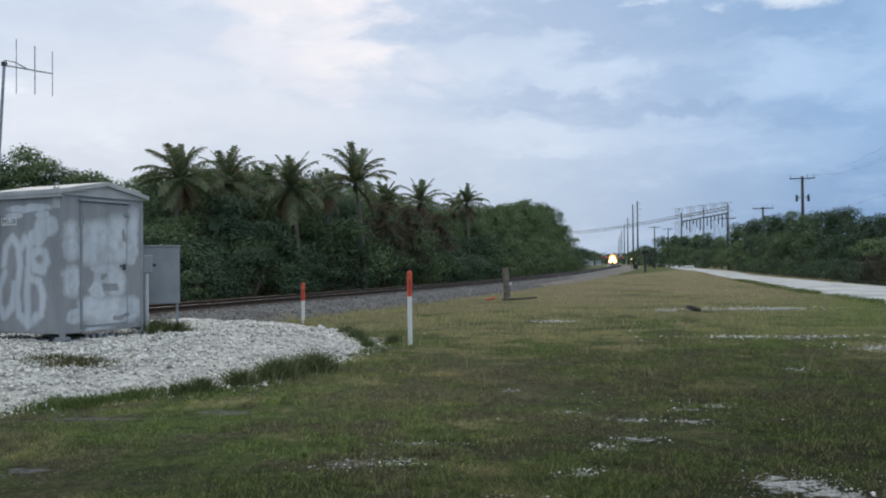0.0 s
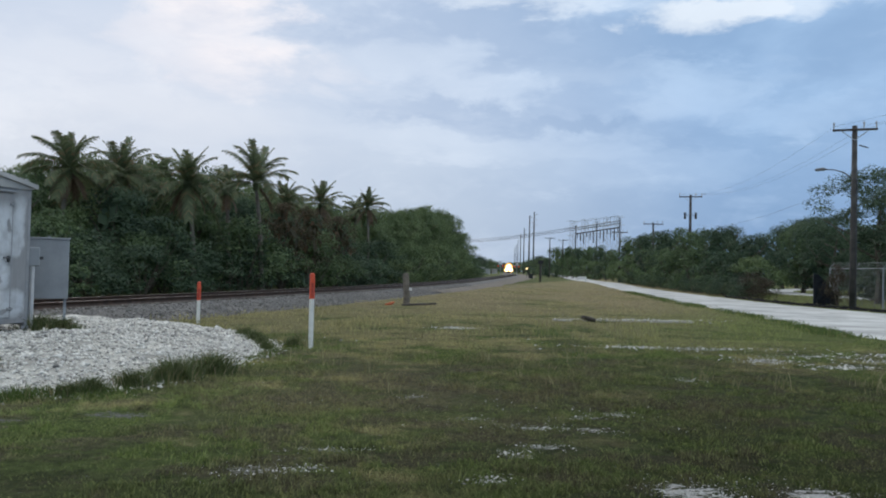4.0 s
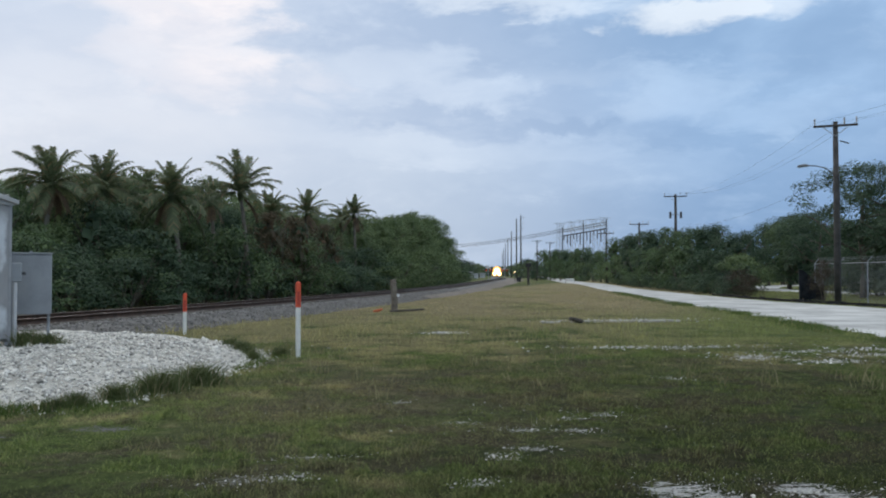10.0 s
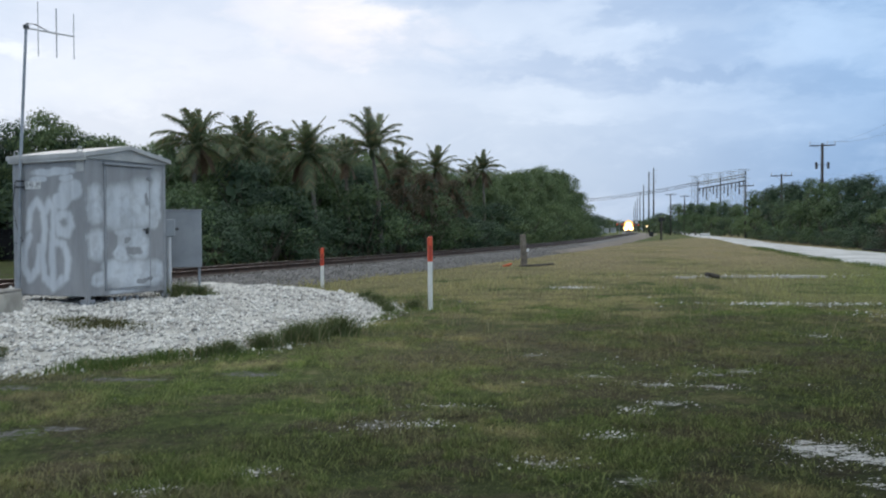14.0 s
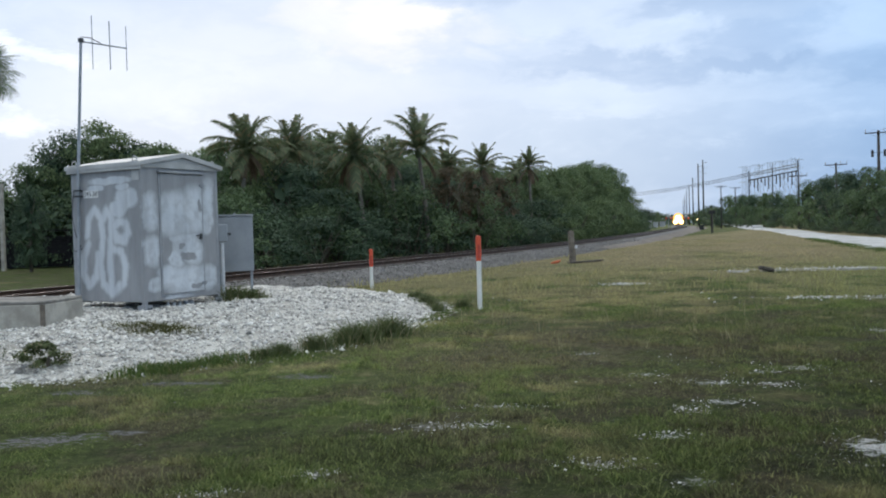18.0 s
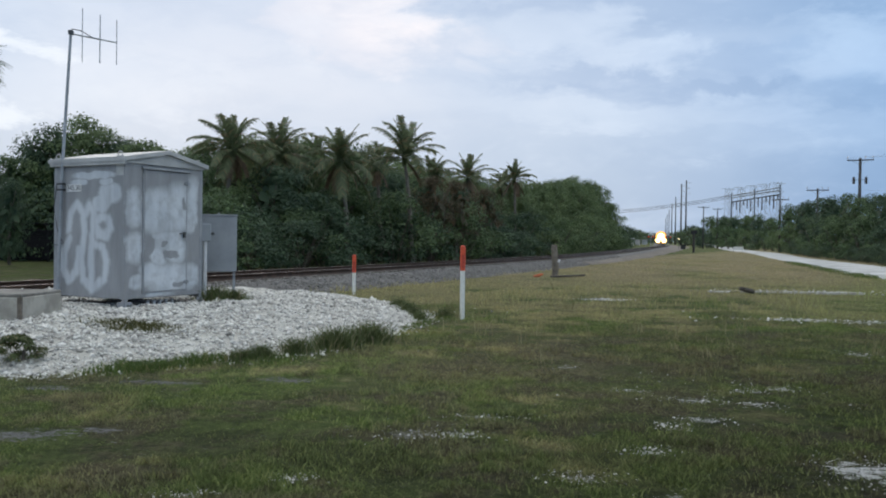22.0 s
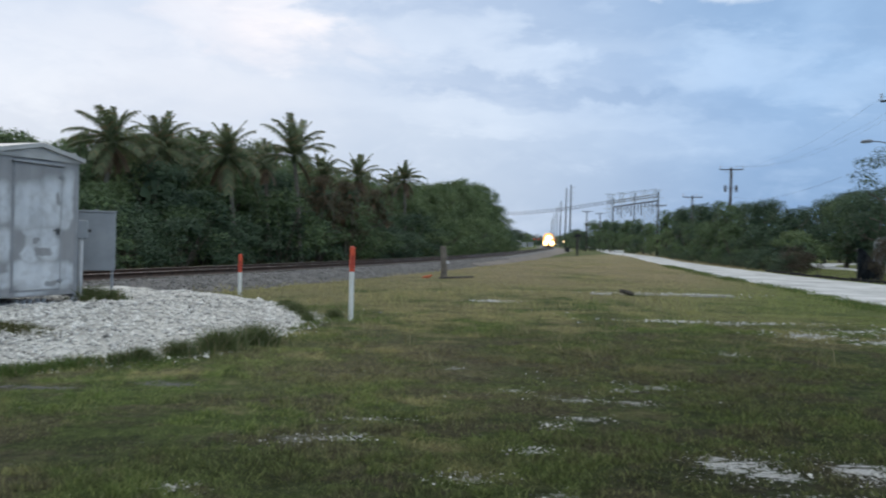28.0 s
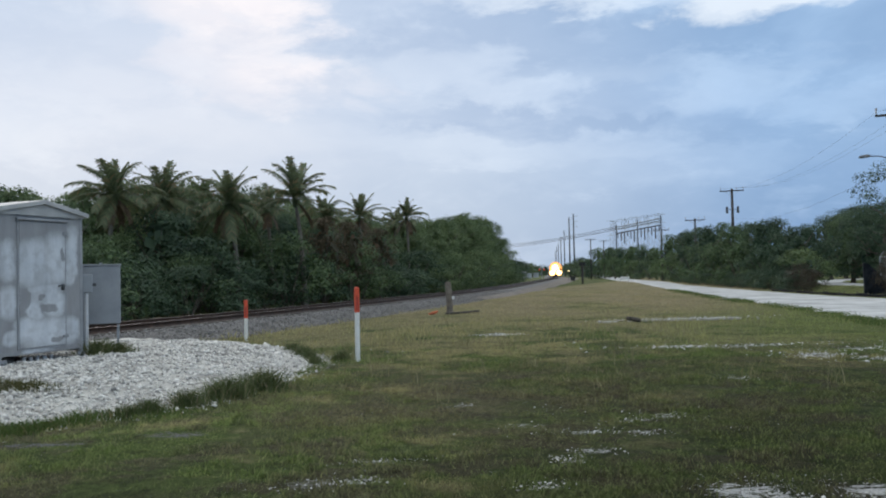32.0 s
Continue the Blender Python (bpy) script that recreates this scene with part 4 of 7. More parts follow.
def make_palm(place, height, size, seed, label, lean=0.3, dead=4, full=True):
    pick = random.Random(seed)
    root = thing("coconut_palm", pose(place.x, place.y, 0), label, "palm", "palms in the tree belt")
    a = pick.uniform(0, 6.28)
    bend = Vector((math.cos(a), math.sin(a), 0)) * lean
    pts = [Vector((0, 0, -0.1)) + bend * (s ** 2) + Vector((0, 0, height * s)) for s in np.linspace(0, 1, 14)]
    bm = tube(bmesh.new(), pts, [0.15 + 0.08 * (1 - s) ** 6 - 0.05 * s + (0.008 if k % 2 else 0) for k, s in enumerate(np.linspace(0, 1, 14))], 10)
    part("trunk", bm, M["palm_bark"], root, smooth=True)
    top = pts[-1]
    bm = tube(bmesh.new(), [top - Vector((0, 0, 0.4)), top, top + Vector((0, 0, 0.3))], [0.12, 0.19, 0.05], 9)
    part("crownshaft", bm, M["frond"], root, "matted green and brown leaf bases")
    tiers = [(1.42, 0.5, 4), (1.12, 1.0, 6), (0.65, 1.15, 7), (0.1, 1.05, 6), (-0.5, 0.7, 4)] if full else [(1.42, 0.45, 4), (1.08, 0.95, 5), (0.62, 0.95, 6), (0.15, 0.7, 5)]
    k = 0
    for tier, (arch, droop, count) in enumerate(tiers):
        for j in range(count):
            data = frond_mesh("green", 2.8, arch, droop, 10 * tier + j % 3, M["frond"])
            ob = new("frond", data)
            ob.parent = root
            ob.matrix_basis = Matrix.Translation(top + Vector((0, 0, 0.1))) @ pose(0, 0, 0, pick.uniform(-14, 14), pick.uniform(-8, 8), 360 * j / count + 27 * tier + pick.uniform(-14, 14)) @ Matrix.Scale(size * (0.88 + 0.07 * tier) * pick.uniform(0.88, 1.1), 4)
            k += 1
    for j in range(dead):
        data = frond_mesh("dead", 2.3, -0.7, 0.75, 90 + j % 2, M["dead_frond"])
        ob = new("dry_frond", data)
        ob.parent = root
        ob.matrix_basis = Matrix.Translation(top) @ pose(0, 0, 0, pick.uniform(-10, 10), 0, 360 * j / max(dead, 1) + pick.uniform(-30, 30)) @ Matrix.Scale(size * pick.uniform(0.8, 1.0), 4)
        ob["label"] = "hanging dry brown frond"
    return root


def make_fan_palm(place, height, seed):
    pick = random.Random(seed)
    root = thing("fan_palm", pose(place.x, place.y, 0), "tall fan palm with a round crown beyond the track", "palm")
    pts = [Vector((1.1 * s * s, 0.3 * s * s, -0.1 + height * s)) for s in np.linspace(0, 1, 12)]
    part("trunk", tube(bmesh.new(), pts, [0.2 - 0.05 * s for s in np.linspace(0, 1, 12)], 10), M["palm_bark"], root, smooth=True)
    rng = np.random.default_rng(seed)
    fan_v, fan_f = [], []
    for k in range(26):
        a = radians(-150 + 300 * k / 25)
        ln = 0.95 * rng.uniform(0.9, 1.1)
        b = 0.9
        d = np.array([math.cos(a), math.sin(a), 0.0])
        s = np.array([-d[1], d[0], 0.0]) * 0.035
        o = np.array([b, 0, 0.0])
        i = len(fan_v)
        fan_v += [o + d * 0.05, o + d * ln * 0.6 + s - (0, 0, 0.04), o + d * ln * 0.6 - s - (0, 0, 0.04), o + d * ln - (0, 0, 0.3)]
        fan_f += [(i, i + 1, i + 2), (i + 2, i + 1, i + 3)]
    i = len(fan_v)
    fan_v += [np.array((0, 0.02, 0.0)), np.array((0, -0.02, 0.0)), np.array((b, 0, 0.02))]
    fan_f += [(i, i + 1, i + 2)]
    first = from_arrays("fan", np.array(fan_v), fan_f, M["leaf"], root)
    top = pts[-1]
    for k in range(34):
        ob = first if k == 0 else new("fan", first.data)
        ob.parent = root
        ob.matrix_basis = Matrix.Translation(top) @ pose(0, 0, 0, pick.uniform(-25, 25), -70 + 120 * (k / 33), 137.5 * k) @ Matrix.Scale(pick.uniform(0.75, 0.95), 4)
    return root


def spot(root, place, turn=0.0, s=1.0, tall=1.0):
    return Matrix.Translation((place[0], place[1], 0)) @ pose(0, 0, 0, 0, 0, turn) @ Matrix.Diagonal((s, s, s * tall, 1))

# ---- more materials ----


def island_stone(dark, light, bright=1.0):
    def build(n, place, own, island):
        fine = n.noise(place, 40.0, 3.0)
        island = n.math("MINIMUM", n.math("MULTIPLY", island, bright), 1.0)
        return n.mix(n.math("ADD", n.math("MULTIPLY", island, 0.75), n.math("MULTIPLY", fine, 0.25)), dark, light), fine, None
    return build


PALE = [  # front face: centre x, z and half sizes of the overpainted fields
    (0.18, 1.6, 0.16, 0.31), (0.74, 1.55, 0.39, 0.38), (1.13, 1.63, 0.27, 0.41), (1.52, 1.75, 0.13, 0.41), (1.44, 1.39, 0.12, 0.2), (0.21, 0.93, 0.18, 0.24), (0.9, 1.05, 0.35, 0.16), (1.1, 0.87, 0.23, 0.2), (0.69, 0.8, 0.16, 0.16), (1.03, 0.42, 0.56, 0.24), (0.54, 0.49, 0.25, 0.19), (1.48, 0.45, 0.16, 0.2), (0.25, 0.37, 0.14, 0.11), (0.8, 0.16, 0.29, 0.06)]
PALE_HOLES = [(0.5, 0.98, 0.08, 0.17), (1.01, 0.82, 0.18, 0.07), (0.82, 0.99, 0.07, 0.05), (1.28, 1.71, 0.06, 0.11), (1.15, 0.29, 0.14, 0.04)]
STROKES = [  # left face: sprayed lines, from and to as y, z
    (1.35, 1.22, 1.31, 1.51), (1.31, 1.51, 1.15, 1.66), (1.15, 1.66, 0.99, 1.52), (0.99, 1.52, 0.96, 1.22), (0.96, 1.47, 0.85, 1.65), (0.85, 1.65, 0.73, 1.52), (0.73, 1.52, 0.75, 1.18), (0.68, 1.35, 0.56, 1.45), (0.56, 1.45, 0.4, 1.41), (0.4, 1.41, 0.34, 1.27), (0.34, 1.27, 0.44, 1.14), (0.44, 1.14, 0.62, 1.15), (0.62, 1.15, 0.7, 1.27), (0.96, 1.22, 1.03, 0.74), (1.03, 0.74, 0.99, 0.4), (0.76, 1.18, 0.8, 0.7), (0.8, 0.7, 0.77, 0.26), (1.33, 1.08, 1.46, 0.87), (1.46, 0.87, 1.48, 0.57), (1.48, 0.57, 1.35, 0.38), (1.35, 0.38, 1.15, 0.5), (1.15, 0.5, 1.07, 0.91), (0.72, 0.99, 0.52, 0.94), (0.52, 0.94, 0.42, 0.7), (0.42, 0.7, 0.48, 0.42), (0.48, 0.42, 0.76, 0.24), (0.76, 0.24, 0.97, 0.39), (0.54, 1.56, 0.23, 1.8), (0.66, 1.66, 0.34, 1.84),
]
SMEARS = [(0.36, 1.82, 0.26, 0.17), (0.58, 1.66, 0.20, 0.14), (0.75, 2.14, 0.50, 0.07), (0.45, 2.02, 0.16, 0.05), (1.1, 2.02, 0.2, 0.05)]


def shed_paint(n, place, own, island):
    x0, y0, z0 = n.split(own)
    warp_a = n.math("MULTIPLY", n.math("SUBTRACT", n.noise(own, 3.2, 3.0, 0.6), 0.5), 0.34)
    warp_b = n.math("MULTIPLY", n.math("SUBTRACT", n.noise(n.vec("ADD", own, (5.0, 3.0, 1.0)), 3.2, 3.0, 0.6), 0.5), 0.34)
    x, y, z = n.math("ADD", x0, warp_a), n.math("ADD", y0, n.math("MULTIPLY", warp_a, 0.25)), n.math("ADD", z0, n.math("MULTIPLY", warp_b, 0.4))
    wob = n.math("MULTIPLY", n.math("SUBTRACT", n.noise(own, 9.0, 4.0, 0.65), 0.5), 1.2)
    fine = n.noise(own, 70.0, 3.0)
    wear = n.noise(n.vec("MULTIPLY", own, (1.0, 1.0, 0.35)), 3.0, 5.0, 0.65)

    def field(u, items, soft=0.95):
        total = 0.0
        for cx, cz, rx, rz in items:
            a = n.math("POWER", n.math("ABSOLUTE", n.math("DIVIDE", n.math("SUBTRACT", u, cx), rx)), 3.0)
            b = n.math("POWER", n.math("ABSOLUTE", n.math("DIVIDE", n.math("SUBTRACT", z, cz), rz)), 3.0)
            k = n.ramp(n.math("ADD", n.math("ADD", a, b), wob), 1.0 - soft, 1.0 + soft, 1.0, 0.0)
            total = n.math("MAXIMUM", total, k)
        return total

    front = n.math("LESS_THAN", y0, 0.03)
    left = n.math("LESS_THAN", x0, 0.02)
    pale = n.math("MULTIPLY", field(x, PALE), n.math("SUBTRACT", 1.0, field(x, PALE_HOLES, 0.5)))
    pale = n.math("MULTIPLY", n.math("MULTIPLY", pale, front), n.ramp(n.noise(own, 4.5, 4.0, 0.6), 0.36, 0.58, 0.6, 1.0))
    lines = 0.0
    flat = n.join(y, z, 0.0)
    for ay, az, by, bz in STROKES:
        d = (by - ay, bz - az)
        ln = d[0] ** 2 + d[1] ** 2
        off = n.vec("SUBTRACT", flat, (ay, az, 0))
        k = n.math("DIVIDE", n.vec("DOT_PRODUCT", off, (d[0], d[1], 0)), ln, clamp=True)
        gap = n.vec("LENGTH", n.vec("SUBTRACT", off, n.vec("SCALE", (d[0], d[1], 0.0), k)))
        lines = n.math("MAXIMUM", lines, n.ramp(n.math("ADD", gap, n.math("MULTIPLY", wob, 0.05)), 0.03, 0.12, 1.0, 0.0))
    lines = n.math("MULTIPLY", n.math("MAXIMUM", lines, field(y, SMEARS, 0.6)), n.math("MULTIPLY", left, 0.85))
    base = n.mix(n.ramp(wear, 0.3, 0.7), (0.255, 0.258, 0.266), (0.335, 0.338, 0.346))
    light = n.mix(n.ramp(wear, 0.35, 0.65), (0.64, 0.68, 0.725), (0.77, 0.805, 0.84))
    colour = n.mix(n.math("MULTIPLY", n.math("MAXIMUM", pale, lines), 0.8), base, light)
    grime = n.math("MULTIPLY", n.ramp(n.noise(n.vec("MULTIPLY", own, (9.0, 9.0, 0.8)), 1.0, 4.0), 0.5, 0.8), 0.25)
    colour = n.mix(grime, colour, (0.16, 0.155, 0.15))
    return n.mix(n.math("MULTIPLY", fine, 0.15), colour, (0.12, 0.12, 0.12)), fine, None


def glowing(name, colour, strength):
    m = bpy.data.materials.new(name)
    m.use_nodes = True
    shader = m.node_tree.nodes["Principled BSDF"]
    shader.inputs["Base Color"].default_value = (*colour, 1)
    shader.inputs["Emission Color"].default_value = (*colour, 1)
    shader.inputs["Emission Strength"].default_value = strength
    return m


def lamp_glare(name, radius, rim, rim_colour):
    """Lit lamp and glare in one disc: white-hot middle, orange towards the rim."""
    m = bpy.data.materials.new(name)
    m.use_nodes = True
    n = Net(m.node_tree)
    shader = m.node_tree.nodes["Principled BSDF"]
    x, y, z = n.split(n.put("ShaderNodeTexCoord").outputs["Object"])
    r = n.math("DIVIDE", n.math("SQRT", n.math("ADD", n.math("MULTIPLY", x, x), n.math("MULTIPLY", z, z))), radius)
    hot = n.math("POWER", n.ramp(r, 1.0, 0.0), 2.5)
    shader.inputs["Base Color"].default_value = (0.3, 0.15, 0.05, 1)
    n.feed(shader.inputs["Emission Color"], n.mix(n.ramp(r, 0.45, 0.9), (1.0, 0.66, 0.30), rim_colour))
    n.feed(shader.inputs["Emission Strength"], n.math("MULTIPLY_ADD", hot, 24.0, rim))
    return m


M["white_stone"] = material("white_limestone_pieces", island_stone((0.11, 0.104, 0.095), (0.82, 0.785, 0.725), 1.75), rough=0.95)
M["ballast_stone"] = material("grey_ballast_pieces", island_stone((0.07, 0.066, 0.062), (0.33, 0.31, 0.29)), rough=0.95)
M["rail_shine"] = worn(name="polished_rail_top", dark=(0.22, 0.20, 0.19), light=(0.34, 0.32, 0.31), scale=2, grain=30, rough=0.42, metal=0.9)
M["green_blade"] = leaf_material("lush_grass_blade", (0.056, 0.088, 0.022), (0.122, 0.170, 0.046), (0.24, 0.21, 0.10), 0.1)
M["straw_blade"] = leaf_material("pale_straw_blade", (0.150, 0.140, 0.062), (0.280, 0.258, 0.130), (0.34, 0.30, 0.17), 0.2)
M["shed"] = material("grey_shed_paint", shed_paint, rough=0.55, bump=0.0006)
M["shed_plain"] = worn(name="grey_trim_paint", dark=(0.25, 0.26, 0.275), light=(0.36, 0.37, 0.385), scale=3, grain=50, rough=0.55)
M["roof"] = worn(name="pale_roof_paint", dark=(0.40, 0.40, 0.395), light=(0.55, 0.55, 0.54), scale=2, grain=40, rough=0.6)
M["cabinet"] = worn(name="grey_cabinet_paint", dark=(0.25, 0.27, 0.29), light=(0.33, 0.35, 0.37), scale=2.5, grain=50, rough=0.5)
M["white_plate"] = worn(name="white_plate", dark=(0.68, 0.68, 0.67), light=(0.80, 0.80, 0.79), scale=6, grain=60, rough=0.5)
M["black"] = worn(name="black_paint", dark=(0.012, 0.012, 0.013), light=(0.025, 0.025, 0.026), scale=5, grain=50, rough=0.5)
M["pipe"] = worn(name="pale_plastic_pipe", dark=(0.48, 0.49, 0.50), light=(0.62, 0.63, 0.64), scale=5, grain=40, rough=0.45)
M["loco"] = worn(name="dark_locomotive_paint", dark=(0.10, 0.03, 0.022), light=(0.20, 0.055, 0.035), scale=1.5, grain=20, rough=0.45)
M["loco_yellow"] = worn(name="yellow_locomotive_paint", dark=(0.42, 0.26, 0.04), light=(0.6, 0.38, 0.06), scale=1.5, grain=20, rough=0.45)
M["glass"] = worn(name="dark_window_glass", dark=(0.02, 0.022, 0.025), light=(0.03, 0.033, 0.038), scale=2, grain=20, rough=0.08)
M["headlight"] = lamp_glare("headlight_glare", 1.95, 1.15, (1.0, 0.46, 0.10))
M["ditch_light"] = lamp_glare("ditch_light_glare", 0.95, 3.2, (1.0, 0.60, 0.20))
M["red_lamp"] = glowing("red_flasher", (1.0, 0.13, 0.05), 0.3)
M["amber_lamp"] = glowing("amber_lamp", (1.0, 0.66, 0.30), 4.0)
M["screen"] = worn(name="black_fabric", dark=(0.022, 0.026, 0.032), light=(0.050, 0.057, 0.066), scale=3, grain=40, rough=0.9, spec=0.05)
M["brown_leaf"] = leaf_material("dry_brown_leaves", (0.042, 0.034, 0.026), (0.092, 0.070, 0.050), (0.08, 0.08, 0.04), 0.1)
M["withered"] = leaf_material("withered_leaves", (0.040, 0.040, 0.022), (0.098, 0.080, 0.048), (0.13, 0.085, 0.05), 0.25)
M["lamp_grey"] = worn(name="dull_grey_lamp_casting", dark=(0.13, 0.135, 0.14), light=(0.20, 0.205, 0.21), scale=4, grain=40, rough=0.6)
M["far_wall"] = worn(name="pale_far_wall", dark=(0.42, 0.43, 0.44), light=(0.6, 0.6, 0.6), scale=0.5, grain=4, rough=0.8)
M["orange"] = worn(name="orange_plastic", dark=(0.55, 0.13, 0.05), light=(0.7, 0.2, 0.08), scale=6, grain=40, rough=0.6)

# ---- the signal shed ----
SHED_TURN, SHED_W, SHED_L, SHED_H = 66.0, 1.75, 1.72, 2.36
SHED_AT = Vector((-6.106, 13.317, 0.43))
SHED_M = Matrix.Translation(SHED_AT) @ pose(0, 0, 0, 0, 0, SHED_TURN)


def build_shed():
    root = thing("signal_shed", SHED_M, "grey metal signal shed with painted-over graffiti and low gable roof", "shed")
    w, l, h = SHED_W, SHED_L, SHED_H
    part("front_wall", boxes(((w - 0.08, 0.05, h - 0.10), (w / 2, 0.027, h / 2 + 0.05)), bevel=0.004), M["shed"], root)
    part("side_wall", boxes(((0.05, l - 0.08, h - 0.10), (0.027, l / 2, h / 2 + 0.05)), bevel=0.004), M["shed"], root)
    part("side_wall", boxes(((0.05, l - 0.08, h - 0.06), (w - 0.027, l / 2, h / 2 + 0.03)), bevel=0.004), M["shed_plain"], root)
    part("back_wall", boxes(((w - 0.08, 0.05, h - 0.06), (w / 2, l - 0.027, h / 2 + 0.03)), bevel=0.004), M["shed_plain"], root)
    part("floor_frame", boxes(((w - 0.1, l - 0.1, 0.06), (w / 2, l / 2, 0.12))), M["dark_steel"], root)
    for x in (0.035, w - 0.035):
        for y in (0.035, l - 0.035):
            post = part("corner_post", boxes(((0.075, 0.075, h), (x, y, h / 2)), bevel=0.008), M["shed"] if x < 1 and y < 1 else M["shed_plain"], root)
            bm = boxes(((0.15, 0.012, 0.17), (x + (0.035 if x < 1 else -0.035), y - 0.045 if y < 1 else y + 0.045, -0.035)), ((0.012, 0.15, 0.17), (x - 0.045 if x < 1 else x + 0.045, y + (0.035 if y < 1 else -0.035), -0.035)))
            part("foot_bracket", bm, M["shed_plain"], post, "perforated steel foot bracket")
            for k in range(4 if y < 1 else 0):
                cx = 0.02 + 0.06 * (k % 2)
                part("bracket_slot", boxes(((0.03, 0.004, 0.022), (x + cx if x < 1 else x - cx, y - 0.0525, -0.01 - 0.045 * (k // 2)))), M["black"], post)
    # roof: two slopes with the ridge running back from the front
    rise, o = 0.17, 0.07
    bm = bmesh.new()
    prof = [(-o, h - 0.01), (-o, h + 0.06), (w / 2, h + rise + 0.07), (w + o, h + 0.06), (w + o, h - 0.01), (w / 2, h + rise)]
    rows = [[bm.verts.new((x, y, z)) for x, z in prof] for y in (-0.075, l + 0.075)]
    for k in range(6):
        bm.faces.new((rows[0][k], rows[0][(k + 1) % 6], rows[1][(k + 1) % 6], rows[1][k]))
    bm.faces.new(rows[0])
    bm.faces.new(rows[1])
    bmesh.ops.recalc_face_normals(bm, faces=bm.faces)
    roof = part("roof", bm, M["roof"], root)
    bm = bmesh.new()
    a = [bm.verts.new(p) for p in ((0.0, -0.03, h - 0.03), (w, -0.03, h - 0.03), (w, -0.03, h), (w / 2, -0.03, h + rise - 0.01), (0, -0.03, h))]
    b = [bm.verts.new((v.co.x, 0.05, v.co.z)) for v in a]
    bm.faces.new(a)
    bm.faces.new(b)
    for k in range(5):
        bm.faces.new((a[k], a[(k + 1) % 5], b[(k + 1) % 5], b[k]))
    bmesh.ops.recalc_face_normals(bm, faces=bm.faces)
    part("gable", bm, M["roof"], roof)
    part("eave_rail", boxes(((0.04, l + 0.1, 0.07), (-0.035, l / 2, h - 0.03)), bevel=0.006), M["roof"], roof)
    for x, y in ((0.0, 0.12), (0.0, l - 0.1), (w, 0.12)):
        bm = bmesh.new()
        pts = [(x, y + 0.05 * math.cos(t), h + 0.11 + 0.045 * math.sin(t)) for t in np.linspace(-0.4, math.pi + 0.4, 9)]
        tube(bm, pts, 0.012, 6)
        box(bm, (0.03, 0.13, 0.03), (x, y, h + 0.07))
        part("lifting_eye", bm, M["roof"], roof, "small steel lifting eye")
    part("corner_plate", boxes(((0.006, 0.16, 0.2), (-0.006, 0.12, h - 0.14))), M["roof"], root)
    # door
    door = part("door", boxes(((0.94, 0.03, 2.03), (0.86, -0.012, 1.22)), bevel=0.006), M["shed"], root, "grey steel door, shut, with pale overpaint")
    part("drip_rail", boxes(((1.06, 0.06, 0.035), (0.86, -0.03, 2.265)), bevel=0.006), M["shed_plain"], root)
    part("door_frame", boxes(((0.03, 0.02, 2.06), (0.375, -0.006, 1.22)), ((0.03, 0.02, 2.06), (1.345, -0.006, 1.22)), ((1.0, 0.02, 0.03), (0.86, -0.006, 0.19))), M["shed_plain"], root)
    bm = boxes(((0.05, 0.03, 0.10), (1.27, -0.04, 1.16)), ((0.14, 0.022, 0.022), (1.21, -0.065, 1.18)), bevel=0.004)
    part("door_handle", bm, M["dark_steel"], door, "dark steel lever handle")
    for z in (2.06, 0.34):
        part("hinge", boxes(((0.11, 0.025, 0.045), (1.33, -0.035, z)), ((0.03, 0.035, 0.07), (1.34, -0.035, z)), bevel=0.004), M["shed_plain"], door)
    for k in range(5):
        bm = tube(bmesh.new(), [(0.62 + 0.14 * k, 0.15, -0.16), (0.62 + 0.14 * k, 0.15, 0.04)], 0.035, 8)
        part("floor_conduit", bm, M["pipe"], root, "short pale conduit under the floor")
    # mile plate on the side wall
    plate = part("number_plate", boxes(((0.006, 0.36, 0.125), (-0.004, 1.22, 1.93))), M["white_plate"], root, "small white mile plate with black figures")
    curve = bpy.data.curves.new("figures", "FONT")
    curve.body, curve.size, curve.align_x, curve.align_y = "345.38", 0.125, "CENTER", "CENTER"
    probe = new("figures", curve)
    bpy.context.view_layer.update()
    data = bpy.data.meshes.new_from_object(probe.evaluated_get(bpy.context.evaluated_depsgraph_get()))
    bpy.data.objects.remove(probe)
    data.materials.clear()
    data.materials.append(M["black"])
    text = new("figures", data)
    text.parent = plate
    text.matrix_basis = Matrix.Translation((-0.0095, 1.22, 1.93)) @ Euler((radians(90), 0, radians(-90))).to_matrix().to_4x4()
    # cable from the mast down the side wall
    pts = [(-0.03, 1.62, 2.0), (-0.05, 1.66, 1.6), (-0.05, 1.58, 1.25), (-0.06, 1.46, 1.06), (-0.05, 1.42, 1.0), (-0.04, 1.58, 0.96), (-0.01, 1.70, 0.97)]
    part("cable", tube(bmesh.new(), pts, 0.008, 6), M["wire"], root, "loose black cable")


